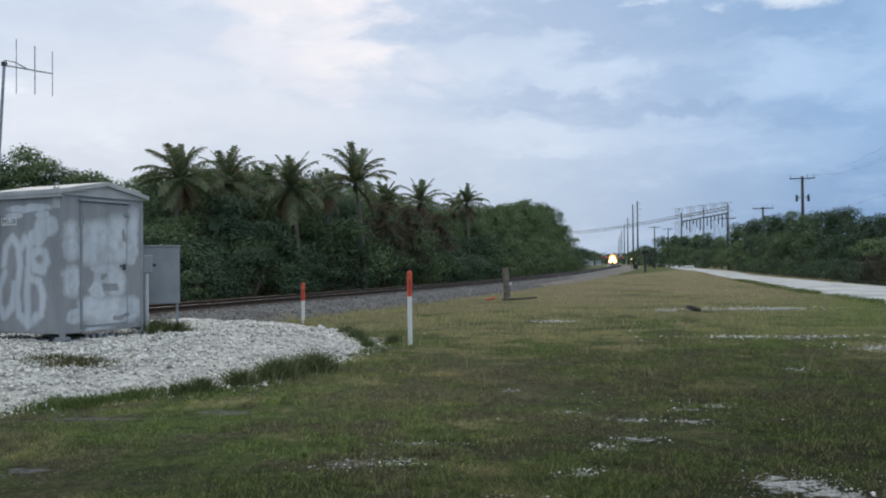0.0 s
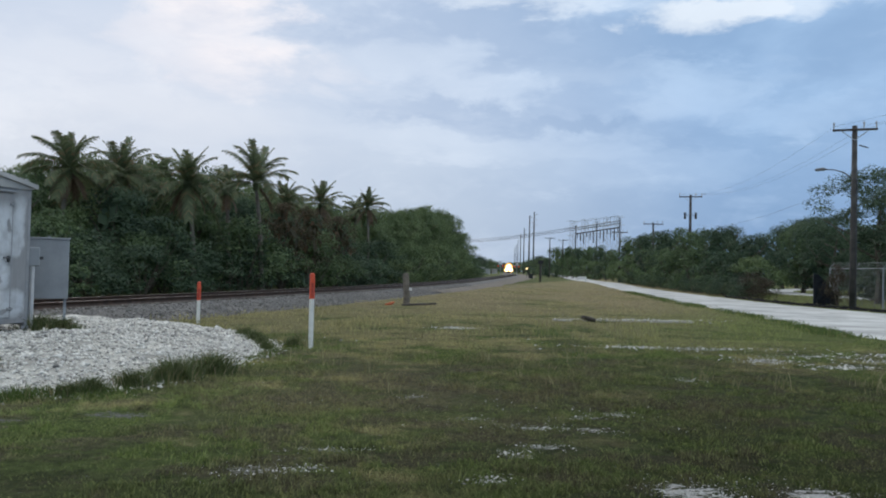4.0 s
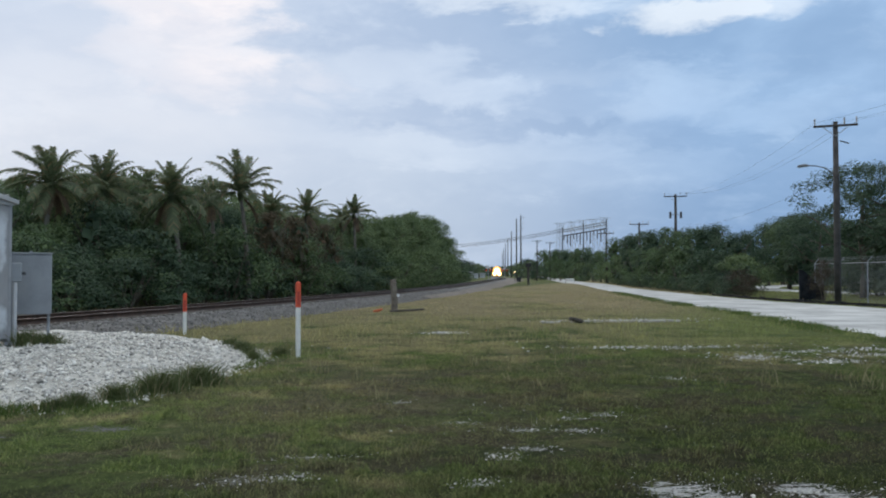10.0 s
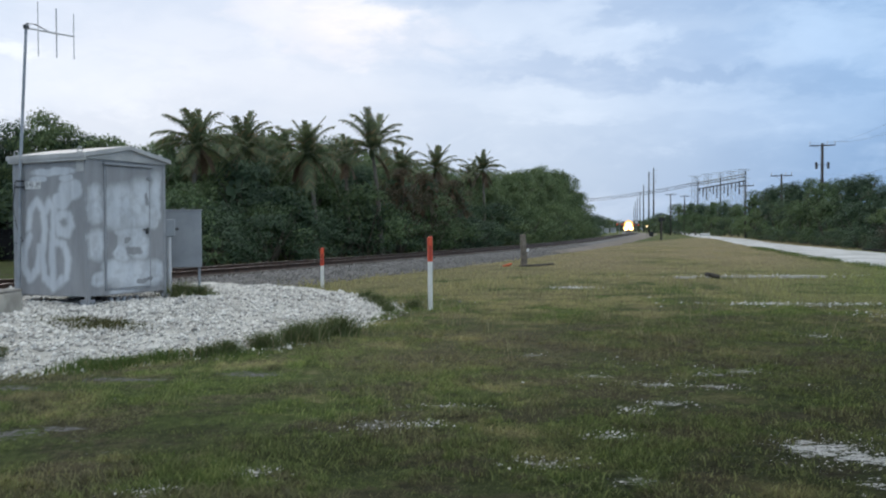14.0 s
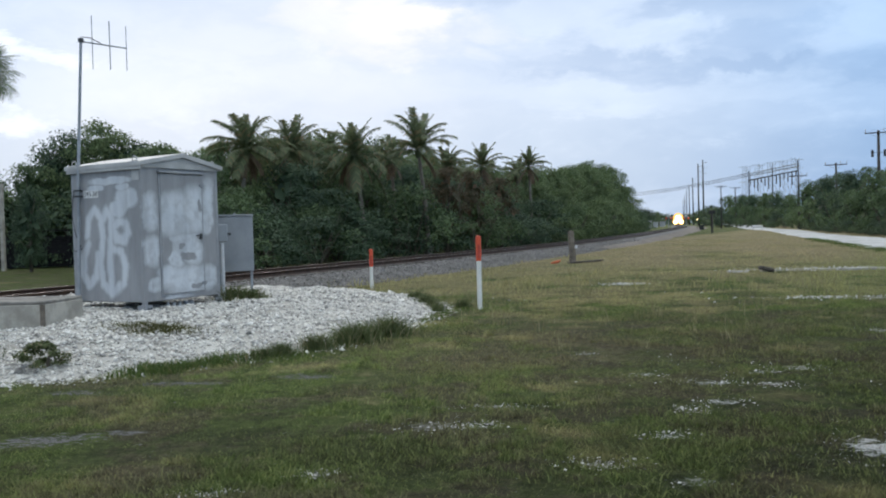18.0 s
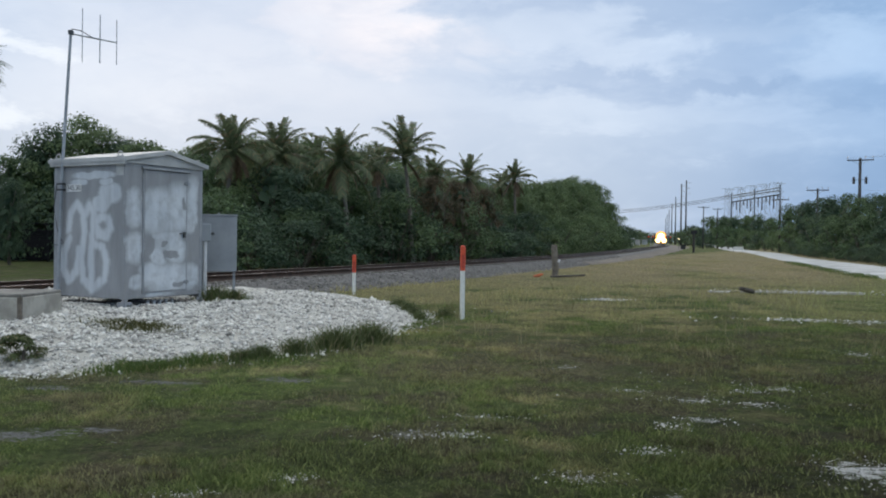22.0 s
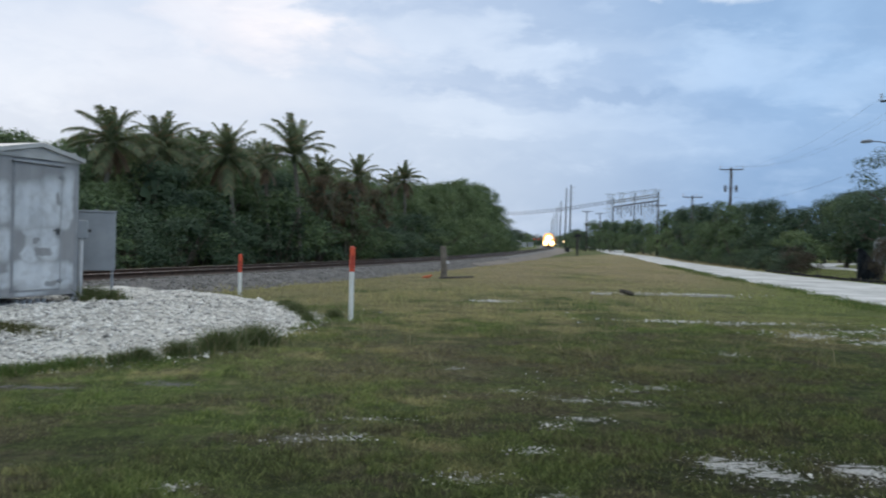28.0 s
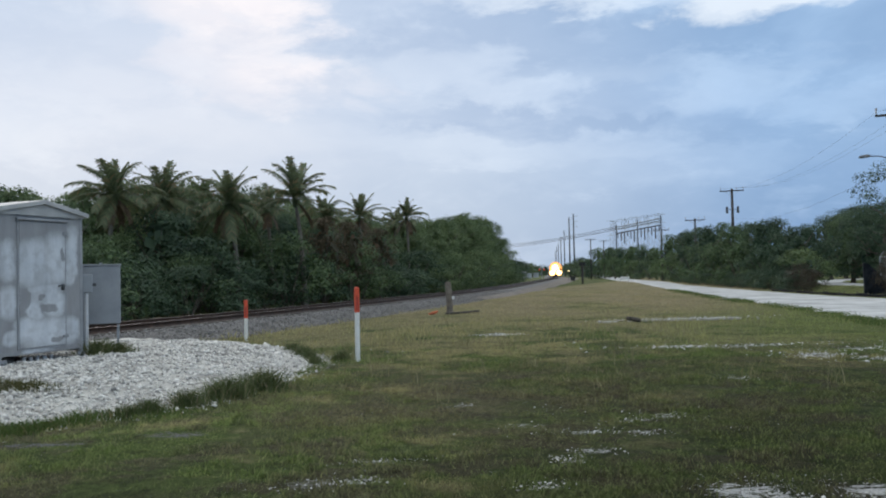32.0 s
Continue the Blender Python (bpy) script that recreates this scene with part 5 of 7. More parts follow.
def build_antenna():
    base = SHED_M @ Vector((-0.07, 1.50, 0.0))
    root = thing("antenna_mast", Matrix.Translation(base), "thin galvanised mast with a small radio antenna on the shed", "antenna")
    top = Vector((0.17, 0.02, 4.57))
    part("mast", tube(bmesh.new(), [(-0.02, 0, -0.02), (0.05, 0, 2.3), top], [0.030, 0.028, 0.024], 8), M["galvanised"], root)
    for z in (1.90, 2.0):
        part("wall_clamp", boxes(((0.11, 0.08, 0.03), (0.03, 0, z))), M["dark_steel"], root, "dark wall clamp")
    ahead = Vector((0.62, 0.78, -0.03)).normalized() * 0.82
    part("boom", tube(bmesh.new(), [top - ahead * 0.05 + Vector((0, 0, -0.02)), top + ahead], 0.014, 6), M["galvanised"], root)
    part("brace", tube(bmesh.new(), [top + Vector((0, 0, 0.06)), top + ahead * 0.2 + Vector((0, 0, 0.07)), top + ahead * 0.45], 0.008, 6), M["wire"], root)
    for k, (s, ln) in enumerate(((0.24, 0.92), (0.62, 0.84), (0.99, 0.78))):
        c = top + ahead * s
        part("element", tube(bmesh.new(), [c - Vector((0, 0, ln / 2)), c + Vector((0, 0, ln / 2))], 0.008 if k != 1 else 0.010, 6), M["galvanised"], root)
    part("mast_cap", boxes(((0.07, 0.07, 0.07), top)), M["dark_steel"], root)


def build_cabinet():
    root = thing("equipment_cabinet", Matrix.Translation((-5.47, 15.62, 0.5)) @ pose(0, 0, 0, 0, 0, 22), "grey steel equipment cabinet on two legs beside the shed", "cabinet")
    part("body", boxes(((0.66, 0.30, 1.06), (0.14, 0.1, 0.93)), bevel=0.012), M["cabinet"], root)
    part("lid", boxes(((0.69, 0.33, 0.03), (0.14, 0.1, 1.475)), bevel=0.006), M["cabinet"], root)
    part("lifting_lug", boxes(((0.05, 0.02, 0.04), (0.14, 0.1, 1.50))), M["cabinet"], root)
    for x in (-0.15, 0.43):
        part("leg", boxes(((0.045, 0.045, 0.55), (x, 0.1, 0.14)), bevel=0.005), M["galvanised"], root)
    meter = thing("meter_box", Matrix.Translation((-5.375, 15.02, 0.42)) @ pose(0, 0, 0, 0, 0, 22), "small grey meter box on a pale conduit beside the shed", "meter box")
    part("riser_pipe", tube(bmesh.new(), [(0, 0, -0.03), (0, 0, 1.10)], 0.034, 10), M["pipe"], meter)
    part("housing", boxes(((0.20, 0.12, 0.32), (0.0, 0, 1.22)), bevel=0.012), M["cabinet"], meter)
    part("switch_lever", boxes(((0.06, 0.03, 0.05), (0.13, -0.02, 1.20)), bevel=0.004), M["dark_steel"], meter)


M["old_slab"] = worn(name="dark_weathered_slab", dark=(0.15, 0.14, 0.125), light=(0.30, 0.28, 0.25), scale=4.0, grain=60, bump=0.004, rough=0.95)


def build_block():
    root = thing("concrete_vault", pose(-6.62, 11.2, 0.36), "low weathered concrete foundation block with a thin slab on top", "concrete block")
    part("base", boxes(((2.3, 1.1, 0.36), (-1.15, 0.56, 0.16)), bevel=0.02), M["concrete"], root)
    part("slab", boxes(((2.29, 1.09, 0.045), (-1.15, 0.56, 0.358)), bevel=0.012), M["old_slab"], root, "thin dark weathered cover slab")
    part("joint", boxes(((0.05, 0.05, 0.34), (-0.02, 0.02, 0.165))), M["old_wood"], root, "dark stained joint strip")


def build_marker(x, y, z, label):
    root = thing("marker_post", pose(x, y, z), label, "marker post", "buried line marker posts")
    part("white_tube", tube(bmesh.new(), [(0, 0, -0.05), (0, 0, 0.97)], 0.047, 14), M["white_post"], root, "white plastic tube", smooth=False)
    part("red_cap", tube(bmesh.new(), [(0, 0, 0.96), (0, 0, 1.42), (0, 0, 1.448), (0, 0, 1.458)], [0.052, 0.052, 0.042, 0.02], 14), M["red_post"], root, "orange-red top sleeve")
    part("label_strip", boxes(((0.05, 0.006, 0.26), (0.008, -0.05, 1.14))), M["decal"], root, "faded warning strip")


def build_old_post():
    root = thing("old_wooden_post", pose(2.36, 36.2, 0, 0, 4, 0), "weathered grey wooden post leaning in the dry grass", "post")
    part("post", tube(bmesh.new(), [(0.06, 0, -0.1), (0.03, 0, 0.5), (-0.04, 0.01, 1.0), (-0.1, 0, 1.38)], [0.15, 0.14, 0.14, 0.13], 9), M["old_wood"], root)
    part("tag", boxes(((0.10, 0.02, 0.12), (0.16, -0.12, 0.72)), bevel=0.004), M["white_plate"], root, "small pale tag")
    plank = thing("fallen_plank", pose(2.95, 36.2, 0.06, 0, -3, 8), "dark weathered plank lying in the grass by a post", "plank")
    part("board", boxes(((1.5, 0.22, 0.07), (0, 0, 0)), bevel=0.012), M["tie"], plank)
    cone = thing("orange_marker", pose(1.75, 36.2, 0.0), "faded orange plastic scrap lying beside the wooden post", "marker")
    part("scrap", tube(bmesh.new(), [(-0.25, 0, 0.02), (0.0, 0, 0.07), (0.16, 0, 0.13)], [0.04, 0.07, 0.03], 7), M["orange"], cone)


def build_slabs():
    for i, (x, y, ln, a) in enumerate(((6.9, 27.0, 0.6, 0), (8.6, 27.3, 1.8, 2), (10.35, 27.35, 2.3, 4))):
        root = thing("concrete_beam", pose(x, y, 0.0, 0, 0, a), "long low concrete strip sunk in the dry grass", "concrete strip", "sunken concrete strips")
        part("strip", boxes(((ln, 0.22, 0.11), (0, 0, 0)), bevel=0.015), M["concrete"], root)
    top = thing("dark_debris", pose(7.75, 26.9, 0.06, 0, 12, 20), "dark broken chunk lying on a concrete strip", "debris")
    part("chunk", boxes(((0.45, 0.25, 0.12), (0, 0, 0.04)), bevel=0.03), M["tie"], top)


# ---- poles ----


def build_pole(place, height, label, arm=2.4, facing=0.0, lamp=False, cans=0, radius=0.16):
    root = thing("utility_pole", pose(place.x, place.y, 0, 0, 0, facing), label, "utility pole", "utility poles")
    part("shaft", tube(bmesh.new(), [(0, 0, -0.3), (0, 0, height * 0.5), (0, 0, height)], [radius, radius * 0.86, radius * 0.72], 12), M["pole_wood"], root, smooth=True)
    beam = part("crossarm", boxes(((arm, 0.10, 0.12), (0, -0.16, height - 0.25)), bevel=0.008), M["pole_wood"], root)
    for s in (-1, 1):
        part("arm_brace", tube(bmesh.new(), [(s * arm * 0.3, -0.17, height - 0.3), (0, -0.17, height - 0.85)], 0.018, 5), M["galvanised"], root)
    for x in (-arm * 0.47, arm * 0.20, arm * 0.47):
        bm = tube(bmesh.new(), [(x, -0.16, height - 0.19), (x, -0.16, height - 0.05), (x, -0.16, height + 0.02), (x, -0.16, height + 0.12), (x, -0.16, height + 0.2)], [0.02, 0.05, 0.035, 0.06, 0.03], 8)
        part("insulator", bm, M["porcelain"], beam)
    for k in range(cans):
        s = -1 if k == 0 else 1
        bm = tube(bmesh.new(), [(s * 0.62, -0.1, height - 2.9), (s * 0.62, -0.1, height - 2.2), (s * 0.62, -0.1, height - 2.1)], [0.14, 0.14, 0.05], 10)
        part("cutout", bm, M["dark_steel"], root)
        part("stay", tube(bmesh.new(), [(0, 0, height - 2.4), (s * 0.6, -0.1, height - 2.5)], 0.03, 6), M["dark_steel"], root)
    if lamp:
        z = 7.25
        arm_points = [(-0.1, 0, z), (-0.5, 0, z + 0.35), (-1.0, 0, z + 0.52), (-1.5, 0, z + 0.56)]
        lamp_arm = part("lamp_arm", tube(bmesh.new(), arm_points, 0.03, 7), M["dark_steel"], root)
        part("lamp_head", tube(bmesh.new(), [(-1.4, 0, z + 0.56), (-1.6, 0, z + 0.58), (-1.95, 0, z + 0.54), (-2.05, 0, z + 0.52)], [0.04, 0.10, 0.09, 0.03], 8), M["lamp_grey"], lamp_arm, "cobra-head street lamp, unlit")
        part("riser", tube(bmesh.new(), [(0.14, -0.1, 0.0), (0.14, -0.1, height * 0.7)], 0.035, 6), M["dark_steel"], root)
        part("switch", boxes(((0.5, 0.06, 0.06), (0.45, -0.1, height - 1.2), Euler((0, radians(20), 0)).to_matrix())), M["dark_steel"], root)
    return root


def build_tall_pole(place, height):
    root = thing("transmission_pole", pose(place.x, place.y, 0, 0, 0, 0), "very tall slim dark transmission pole beside the line", "transmission pole", "tall transmission poles")
    part("shaft", tube(bmesh.new(), [(0, 0, -0.3), (0, 0, height)], [0.40, 0.24], 10), M["dark_steel"], root, smooth=True)
    for k in range(3):
        z = height - 1.2 - 2.3 * k
        part("post_insulator", tube(bmesh.new(), [(0.2, 0, z), (1.7, 0, z + 0.25)], 0.10, 6), M["porcelain"], root)


def build_gantry():
    left, right = polar(15.15, 400), polar(18.05, 372)
    z0, z1 = 22.6, 24.4
    root = thing("substation_gantry", pose(left.x, left.y, 0), "long steel substation gantry carrying insulator strings", "gantry")
    d = right - left
    for k in range(3):
        s = k / 2
        c = d * s
        z = z0 + (z1 - z0) * s
        part("column", tube(bmesh.new(), [c, c + Vector((0, 0, z + 1.2))], [0.3, 0.22], 8), M["dark_steel"], root)
    for off, r, kind in ((0.0, 0.20, "galvanised"), (1.1, 0.20, "galvanised"), (2.9, 0.26, "dark_steel")):
        part("beam", tube(bmesh.new(), [Vector((0, 0, z0 - off)), d + Vector((0, 0, z1 - off))], r, 6), M[kind], root)
    bm = bmesh.new()
    for k in range(24):
        a, b = k / 24, (k + 1) / 24
        za, zb = z0 + (z1 - z0) * a, z0 + (z1 - z0) * b
        tube(bm, [d * a + Vector((0, 0, za - (1.1 if k % 2 else 0))), d * b + Vector((0, 0, zb - (0 if k % 2 else 1.1)))], 0.05, 4)
    part("lattice", bm, M["galvanised"], root)
    for k in range(13):
        s = (k + 0.5) / 13
        c = d * s + Vector((0, 0, z0 + (z1 - z0) * s - 2.9))
        part("insulator_string", tube(bmesh.new(), [c, c - Vector((0, 0, 2.2 + 1.6 * (k * 7 % 3)))], 0.22, 6), M["dark_steel"], root)


def build_tower(place, height):
    root = thing("lattice_tower", pose(place.x, place.y, 0, 0, 0, 18), "thin grey lattice transmission tower far behind the trees", "tower", "lattice towers")
    for sx in (-1, 1):
        for sy in (-1, 1):
            part("leg", tube(bmesh.new(), [(sx * 3.2, sy * 3.2, 0), (sx * 1.5, sy * 1.5, height * 0.6), (sx * 1.3, sy * 1.3, height)], 0.09, 4), M["galvanised"], root)
    bm = bmesh.new()
    for k in range(9):
        za, zb = height * k / 9, height * (k + 1) / 9
        ra, rb = np.interp(za / height, [0, 0.6, 1], [3.2, 1.5, 1.3]), np.interp(zb / height, [0, 0.6, 1], [3.2, 1.5, 1.3])
        for s in (-1, 1):
            tube(bm, [(-ra, s * ra, za), (rb, s * rb, zb)], 0.05, 4)
            tube(bm, [(ra, s * ra, za), (-rb, s * rb, zb)], 0.05, 4)
            tube(bm, [(s * ra, -ra, za), (s * rb, rb, zb)], 0.05, 4)
    part("bracing", bm, M["galvanised"], root)
    for z in (0.72, 0.85, 0.98):
        part("arm", tube(bmesh.new(), [(-4.5, 0, z * height), (4.5, 0, z * height)], 0.09, 4), M["galvanised"], root)


def string_wires():
    def wire(name, a, b, dip, r, label):
        ob = mesh_object(name, tube(bmesh.new(), sag(a, b, dip, 18), r, 5), M["wire"])
        tagged(ob, label, "power line", "overhead wires")
    p1, p2, near = Vector((28.1, 44.6, 0)), polar(22.54, 105.5), Vector((24.0, 8.0, 0))
    for x, z in ((-1.1, 10.25), (0.5, 10.25), (1.1, 10.25)):
        q = Vector((x * 0.85, x * -0.5, 0))
        wire("power_line", p1 + q + Vector((0, 0, z)), p2 + q + Vector((0, 0, 11.4)), 1.3, 0.005, "thin overhead power line between wooden poles")
        wire("power_line", p1 + q + Vector((0, 0, z)), near + q + Vector((0, 0, 10.6)), 0.8, 0.005, "thin overhead power line between wooden poles")
    wire("telephone_cable", p1 + Vector((0, 0, 7.4)), p2 + Vector((0, 0, 7.8)), 1.2, 0.006, "dark overhead cable between wooden poles")
    a = polar(15.15, 400)
    for k in range(3):
        wire("transmission_line", a + Vector((0.8 * k, 2.0 * k, 23 - 0.55 * k)), polar(5.0, 620 + 10 * k, 23 - 0.6 * k), 2.5, 0.11, "heavy overhead transmission line")


# ---- fences and the far things ----


def build_chain_fence():
    root = thing("chain_link_fence", Matrix(), "tall galvanised chain-link fence with barbed-wire arms along the road", "fence")
    line = [polar(30.9, 57), polar(32.3, 54.5), polar(35.5, 49), polar(41, 43), polar(48, 38)]
    h = 2.25
    bm = bmesh.new()
    for a, b in zip(line, line[1:]):
        count = max(1, round((b - a).length / 3.0))
        for k in range(count):
            p = a.lerp(b, k / count)
            post = part("post", tube(bmesh.new(), [p + Vector((0, 0, -0.1)), p + Vector((0, 0, h))], 0.035, 7), M["galvanised"], root)
            part("barb_arm", tube(bmesh.new(), [p + Vector((0, 0, h)), p + Vector((0.14, -0.22, h + 0.3))], 0.02, 5), M["galvanised"], post)
        part("top_rail", tube(bmesh.new(), [a + Vector((0, 0, h - 0.03)), b + Vector((0, 0, h - 0.03))], 0.024, 6), M["galvanised"], root)
        d = (b - a)
        L, e, step = d.length, d.normalized(), 0.16
        for s in (-1, 1):
            for k in range(-int(h / step) - 1, int((L + h) / step) + 1):
                u0, u1 = k * step, k * step + s * (h - 0.08)
                t0, t1 = sorted(((0 - u0) / (u1 - u0), (L - u0) / (u1 - u0)))
                t0, t1 = max(0.0, t0), min(1.0, t1)
                if t1 - t0 > 0.01:
                    ends = [a + e * (u0 + (u1 - u0) * t) + Vector((0, 0, 0.03 + (h - 0.08) * t)) for t in (t0, t1)]
                    tube(bm, ends, 0.003, 3, caps=False)
    part("wire_mesh", bm, M["galvanised"], root)["kind"] = "stuff"
    for z in (0.12, 0.22, 0.3):
        pts = [p + Vector((0.14 * z / 0.3, -0.22 * z / 0.3, h + z)) for p in line]
        part("barbed_wire", tube(bmesh.new(), pts, 0.008, 4), M["galvanised"], root)


def build_right_lot():
    # low black silt fence along the far edge of the road
    root = thing("silt_fence", Matrix(), "low black fabric silt fence along the edge of the road", "fence")
    rows = [(x + w / 2 + 0.5, y) for x, y, w in ROAD[1:8]]
    pts = []
    for (ax, ay), (bx, by) in zip(rows, rows[1:]):
        for k in range(6):
            s = k / 6
            pts.append(Vector((ax + (bx - ax) * s + 0.12 * math.sin(3.1 * k + ay), ay + (by - ay) * s, 0)))
    first = None
    for a, b in zip(pts, pts[1:]):
        h = 0.15 + 0.06 * noise.noise((a.y, 0, 3))
        bm = bmesh.new()
        v = [bm.verts.new(p) for p in (a, b, b + Vector((0.05, 0, h)), a + Vector((0.05, 0, h)), a + Vector((0.012, 0, 0)), b + Vector((0.012, 0, 0)), b + Vector((0.062, 0, h)), a + Vector((0.062, 0, h)))]
        for q in ((0, 1, 2, 3), (5, 4, 7, 6), (3, 2, 6, 7), (0, 4, 5, 1), (0, 3, 7, 4), (1, 5, 6, 2)):
            bm.faces.new([v[i] for i in q])
        part("fabric_panel", bm, M["black_fence"], root)
        stake = part("stake", boxes(((0.03, 0.03, 0.3), (0, 0, 0.12))), M["old_wood"], root) if first is None else new("stake", first.data)
        first = first or stake
        stake.parent, stake.matrix_basis = root, Matrix.Translation(a + Vector((0.09, 0, 0)))
    # white drive looping behind the fence
    way = [polar(31.0, 140), polar(29.4, 128), polar(27.9, 114), polar(27.5, 101), polar(28.6, 91), polar(30.6, 84), polar(33.5, 78), polar(38, 70)]
    verts, faces = [], []
    for i in range(len(way) - 1):
        for k in range(5):
            p = way[i].lerp(way[i + 1], k / 5)
            d = (way[i + 1] - way[i]).normalized()
            s = Vector((d.y, -d.x, 0)) * (2.3 + 0.5 * noise.noise((i + k / 5, 2, 0)))
            verts += [(p - s)[:], (p - s * 0.5 + Vector((0, 0, 0.05)))[:], (p + s * 0.5 + Vector((0, 0, 0.05)))[:], (p + s)[:]]
    n = len(verts) // 4
    faces = [(4 * i + j, 4 * i + j + 1, 4 * i + j + 5, 4 * i + j + 4) for i in range(n - 1) for j in range(3)]
    drive = from_arrays("gravel_drive", verts, faces, M["lime_road"], smooth=True)
    tagged(drive, "white gravel drive looping between trees behind the fence", "drive", kind="structure")
    # dark screen beside the pole
    p = polar(30.6, 56)
    screen = thing("dark_screen", Matrix.Translation(p) @ pose(0, 0, 0, 0, 0, -30), "dark fabric screen panel sagging beside the fence", "screen")
    part("frame_post", tube(bmesh.new(), [(-0.6, 0, -0.1), (-0.6, 0, 1.9)], 0.03, 7), M["dark_steel"], screen)
    part("frame_post", tube(bmesh.new(), [(0.75, 0, -0.1), (0.75, 0, 0.6)], 0.03, 7), M["dark_steel"], screen)
    bm = bmesh.new()
    rows = []
    for j in range(6):
        rows.append([bm.verts.new((-0.6 + 1.35 * i / 6, 0.05 * math.sin(2.2 * i + j) - 0.05, (1.85 - 1.65 * max(0, i / 6 - 0.2)) * j / 5)) for i in range(7)])
    for j in range(5):
        for i in range(6):
            bm.faces.new((rows[j][i], rows[j][i + 1], rows[j + 1][i + 1], rows[j + 1][i]))
    bmesh.ops.solidify(bm, geom=bm.faces[:], thickness=0.012)
    part("fabric", bm, M["screen"], screen, "black sagging fabric")


def build_black_fence():
    root = thing("black_slat_fence", Matrix(), "long black slatted fence beyond a lawn under the trees", "fence")
    a, b = polar(-44, 58), polar(-25.5, 52)
    d = b - a
    n = 7
    for k in range(n):
        p = a + d * (k / (n - 1))
        part("post", boxes(((0.16, 0.16, 2.2), p + Vector((0, 0, 1.1)))), M["black_fence"], root)
    part("rail", tube(bmesh.new(), [a + Vector((0, 0, 2.12)), b + Vector((0, 0, 2.12))], 0.06, 5), M["black_fence"], root)
    part("rail", tube(bmesh.new(), [a + Vector((0, 0, 1.5)), b + Vector((0, 0, 1.5))], 0.05, 5), M["black_fence"], root)
    t = math.degrees(math.atan2(d.y, d.x))
    first = None
    for k in range(110):
        p = a + d * ((k + 0.5) / 110)
        if first is None:
            first = part("slat", boxes(((0.18, 0.03, 1.75), (0, 0, 0.95))), M["black_fence"], root)
            first.matrix_basis = Matrix.Translation(p) @ pose(0, 0, 0, 0, 0, t)
        else:
            ob = new("slat", first.data)
            ob.parent, ob.matrix_basis = root, Matrix.Translation(p) @ pose(0, 0, 0, 0, 0, t)
    p = polar(-32.5, 51)
    pole = thing("concrete_pole", pose(p.x, p.y, 0), "pale square concrete pole by the black fence", "pole")
    part("shaft", boxes(((0.20, 0.20, 4.75), (0, 0, 2.3)), bevel=0.02), M["concrete"], pole)


def build_crossing_signal(place, facing, label):
    root = thing("crossing_signal", pose(place.x, place.y, 0, 0, 0, facing), label, "crossing signal", "level crossing signals")
    part("mast", tube(bmesh.new(), [(0, 0, 0), (0, 0, 4.2)], 0.09, 8), M["galvanised"], root)
    part("crossarm", boxes(((1.5, 0.08, 0.08), (0, 0, 2.9))), M["dark_steel"], root)
    for s in (-1, 1):
        lamp = part("lamp_hood", tube(bmesh.new(), [(s * 0.62, -0.12, 2.9), (s * 0.62, 0.08, 2.9)], 0.34, 12), M["black"], root)
        part("lens", tube(bmesh.new(), [(s * 0.62, -0.135, 2.9), (s * 0.62, -0.125, 2.9)], 0.2, 12), M["red_lamp"], lamp, "lit red flasher lens")
    for a in (-42, 42):
        part("crossbuck", boxes(((1.9, 0.02, 0.22), (0, -0.1 - 0.003 * a / 42, 3.75), Euler((0, radians(a), 0)).to_matrix())), M["white_plate"], root)


def build_far_things():
    build_crossing_signal(polar(10.15, 238), -10, "level crossing signal with lit red flashers beside the track")
    build_crossing_signal(polar(11.25, 262), -10, "level crossing signal partly hidden beyond the track")
    p = polar(12.85, 128)
    post = thing("switch_stand", pose(p.x, p.y, 0), "dark trackside post with a small target plate", "trackside post")
    part("stem", tube(bmesh.new(), [(0, 0, -0.05), (0, 0, 3.3)], 0.16, 8), M["pole_wood"], post)
    part("target", boxes(((0.9, 0.06, 0.55), (0, -0.12, 3.0)), bevel=0.02), M["black"], post)
    p = polar(12.2, 190)
    relay = thing("relay_box", pose(p.x, p.y, 0, 0, 0, -12), "dark trackside relay case with a small lit lamp", "relay case")
    part("case", boxes(((1.0, 0.6, 1.0), (0, 0, 0.5)), bevel=0.03), M["black"], relay)
    part("stem", tube(bmesh.new(), [(-0.9, 0, 0), (-0.9, 0, 2.1)], 0.05, 6), M["dark_steel"], relay)
    part("lamp", tube(bmesh.new(), [(-0.9, -0.2, 2.2), (-0.9, -0.1, 2.2)], 0.12, 10), M["amber_lamp"], relay, "small lit amber lamp")
    for az, dist, w, h in ((9.3, 330, 1.8, 1.9), (9.75, 420, 2.6, 2.2), (8.95, 300, 1.2, 2.4)):
        p = polar(az, dist)
        hut = thing("far_hut", pose(p.x, p.y, 0, 0, 0, -10), "small pale building far down the line", "building", "far pale buildings")
        part("walls", boxes(((w, 3.0, h), (0, 0, h / 2))), M["far_wall"], hut)
        bm = bmesh.new()
        box(bm, (w + 0.5, 3.6, 0.25), (0, 0, h + 0.12))
        part("roof", bm, M["roof"], hut)
    p = polar(15.6, 150)
    sign = thing("road_barrier", pose(p.x, p.y, 0, 0, 0, -14), "low white barrier panel at the side of the road", "barrier")
    part("panel", boxes(((1.6, 0.08, 0.48), (0, 0, 0.62)), bevel=0.02), M["white_plate"], sign)
    for s in (-0.7, 0.7):
        part("leg", boxes(((0.08, 0.08, 0.45), (s, 0, 0.2))), M["galvanised"], sign)


# ---- the car beyond the lawn ----


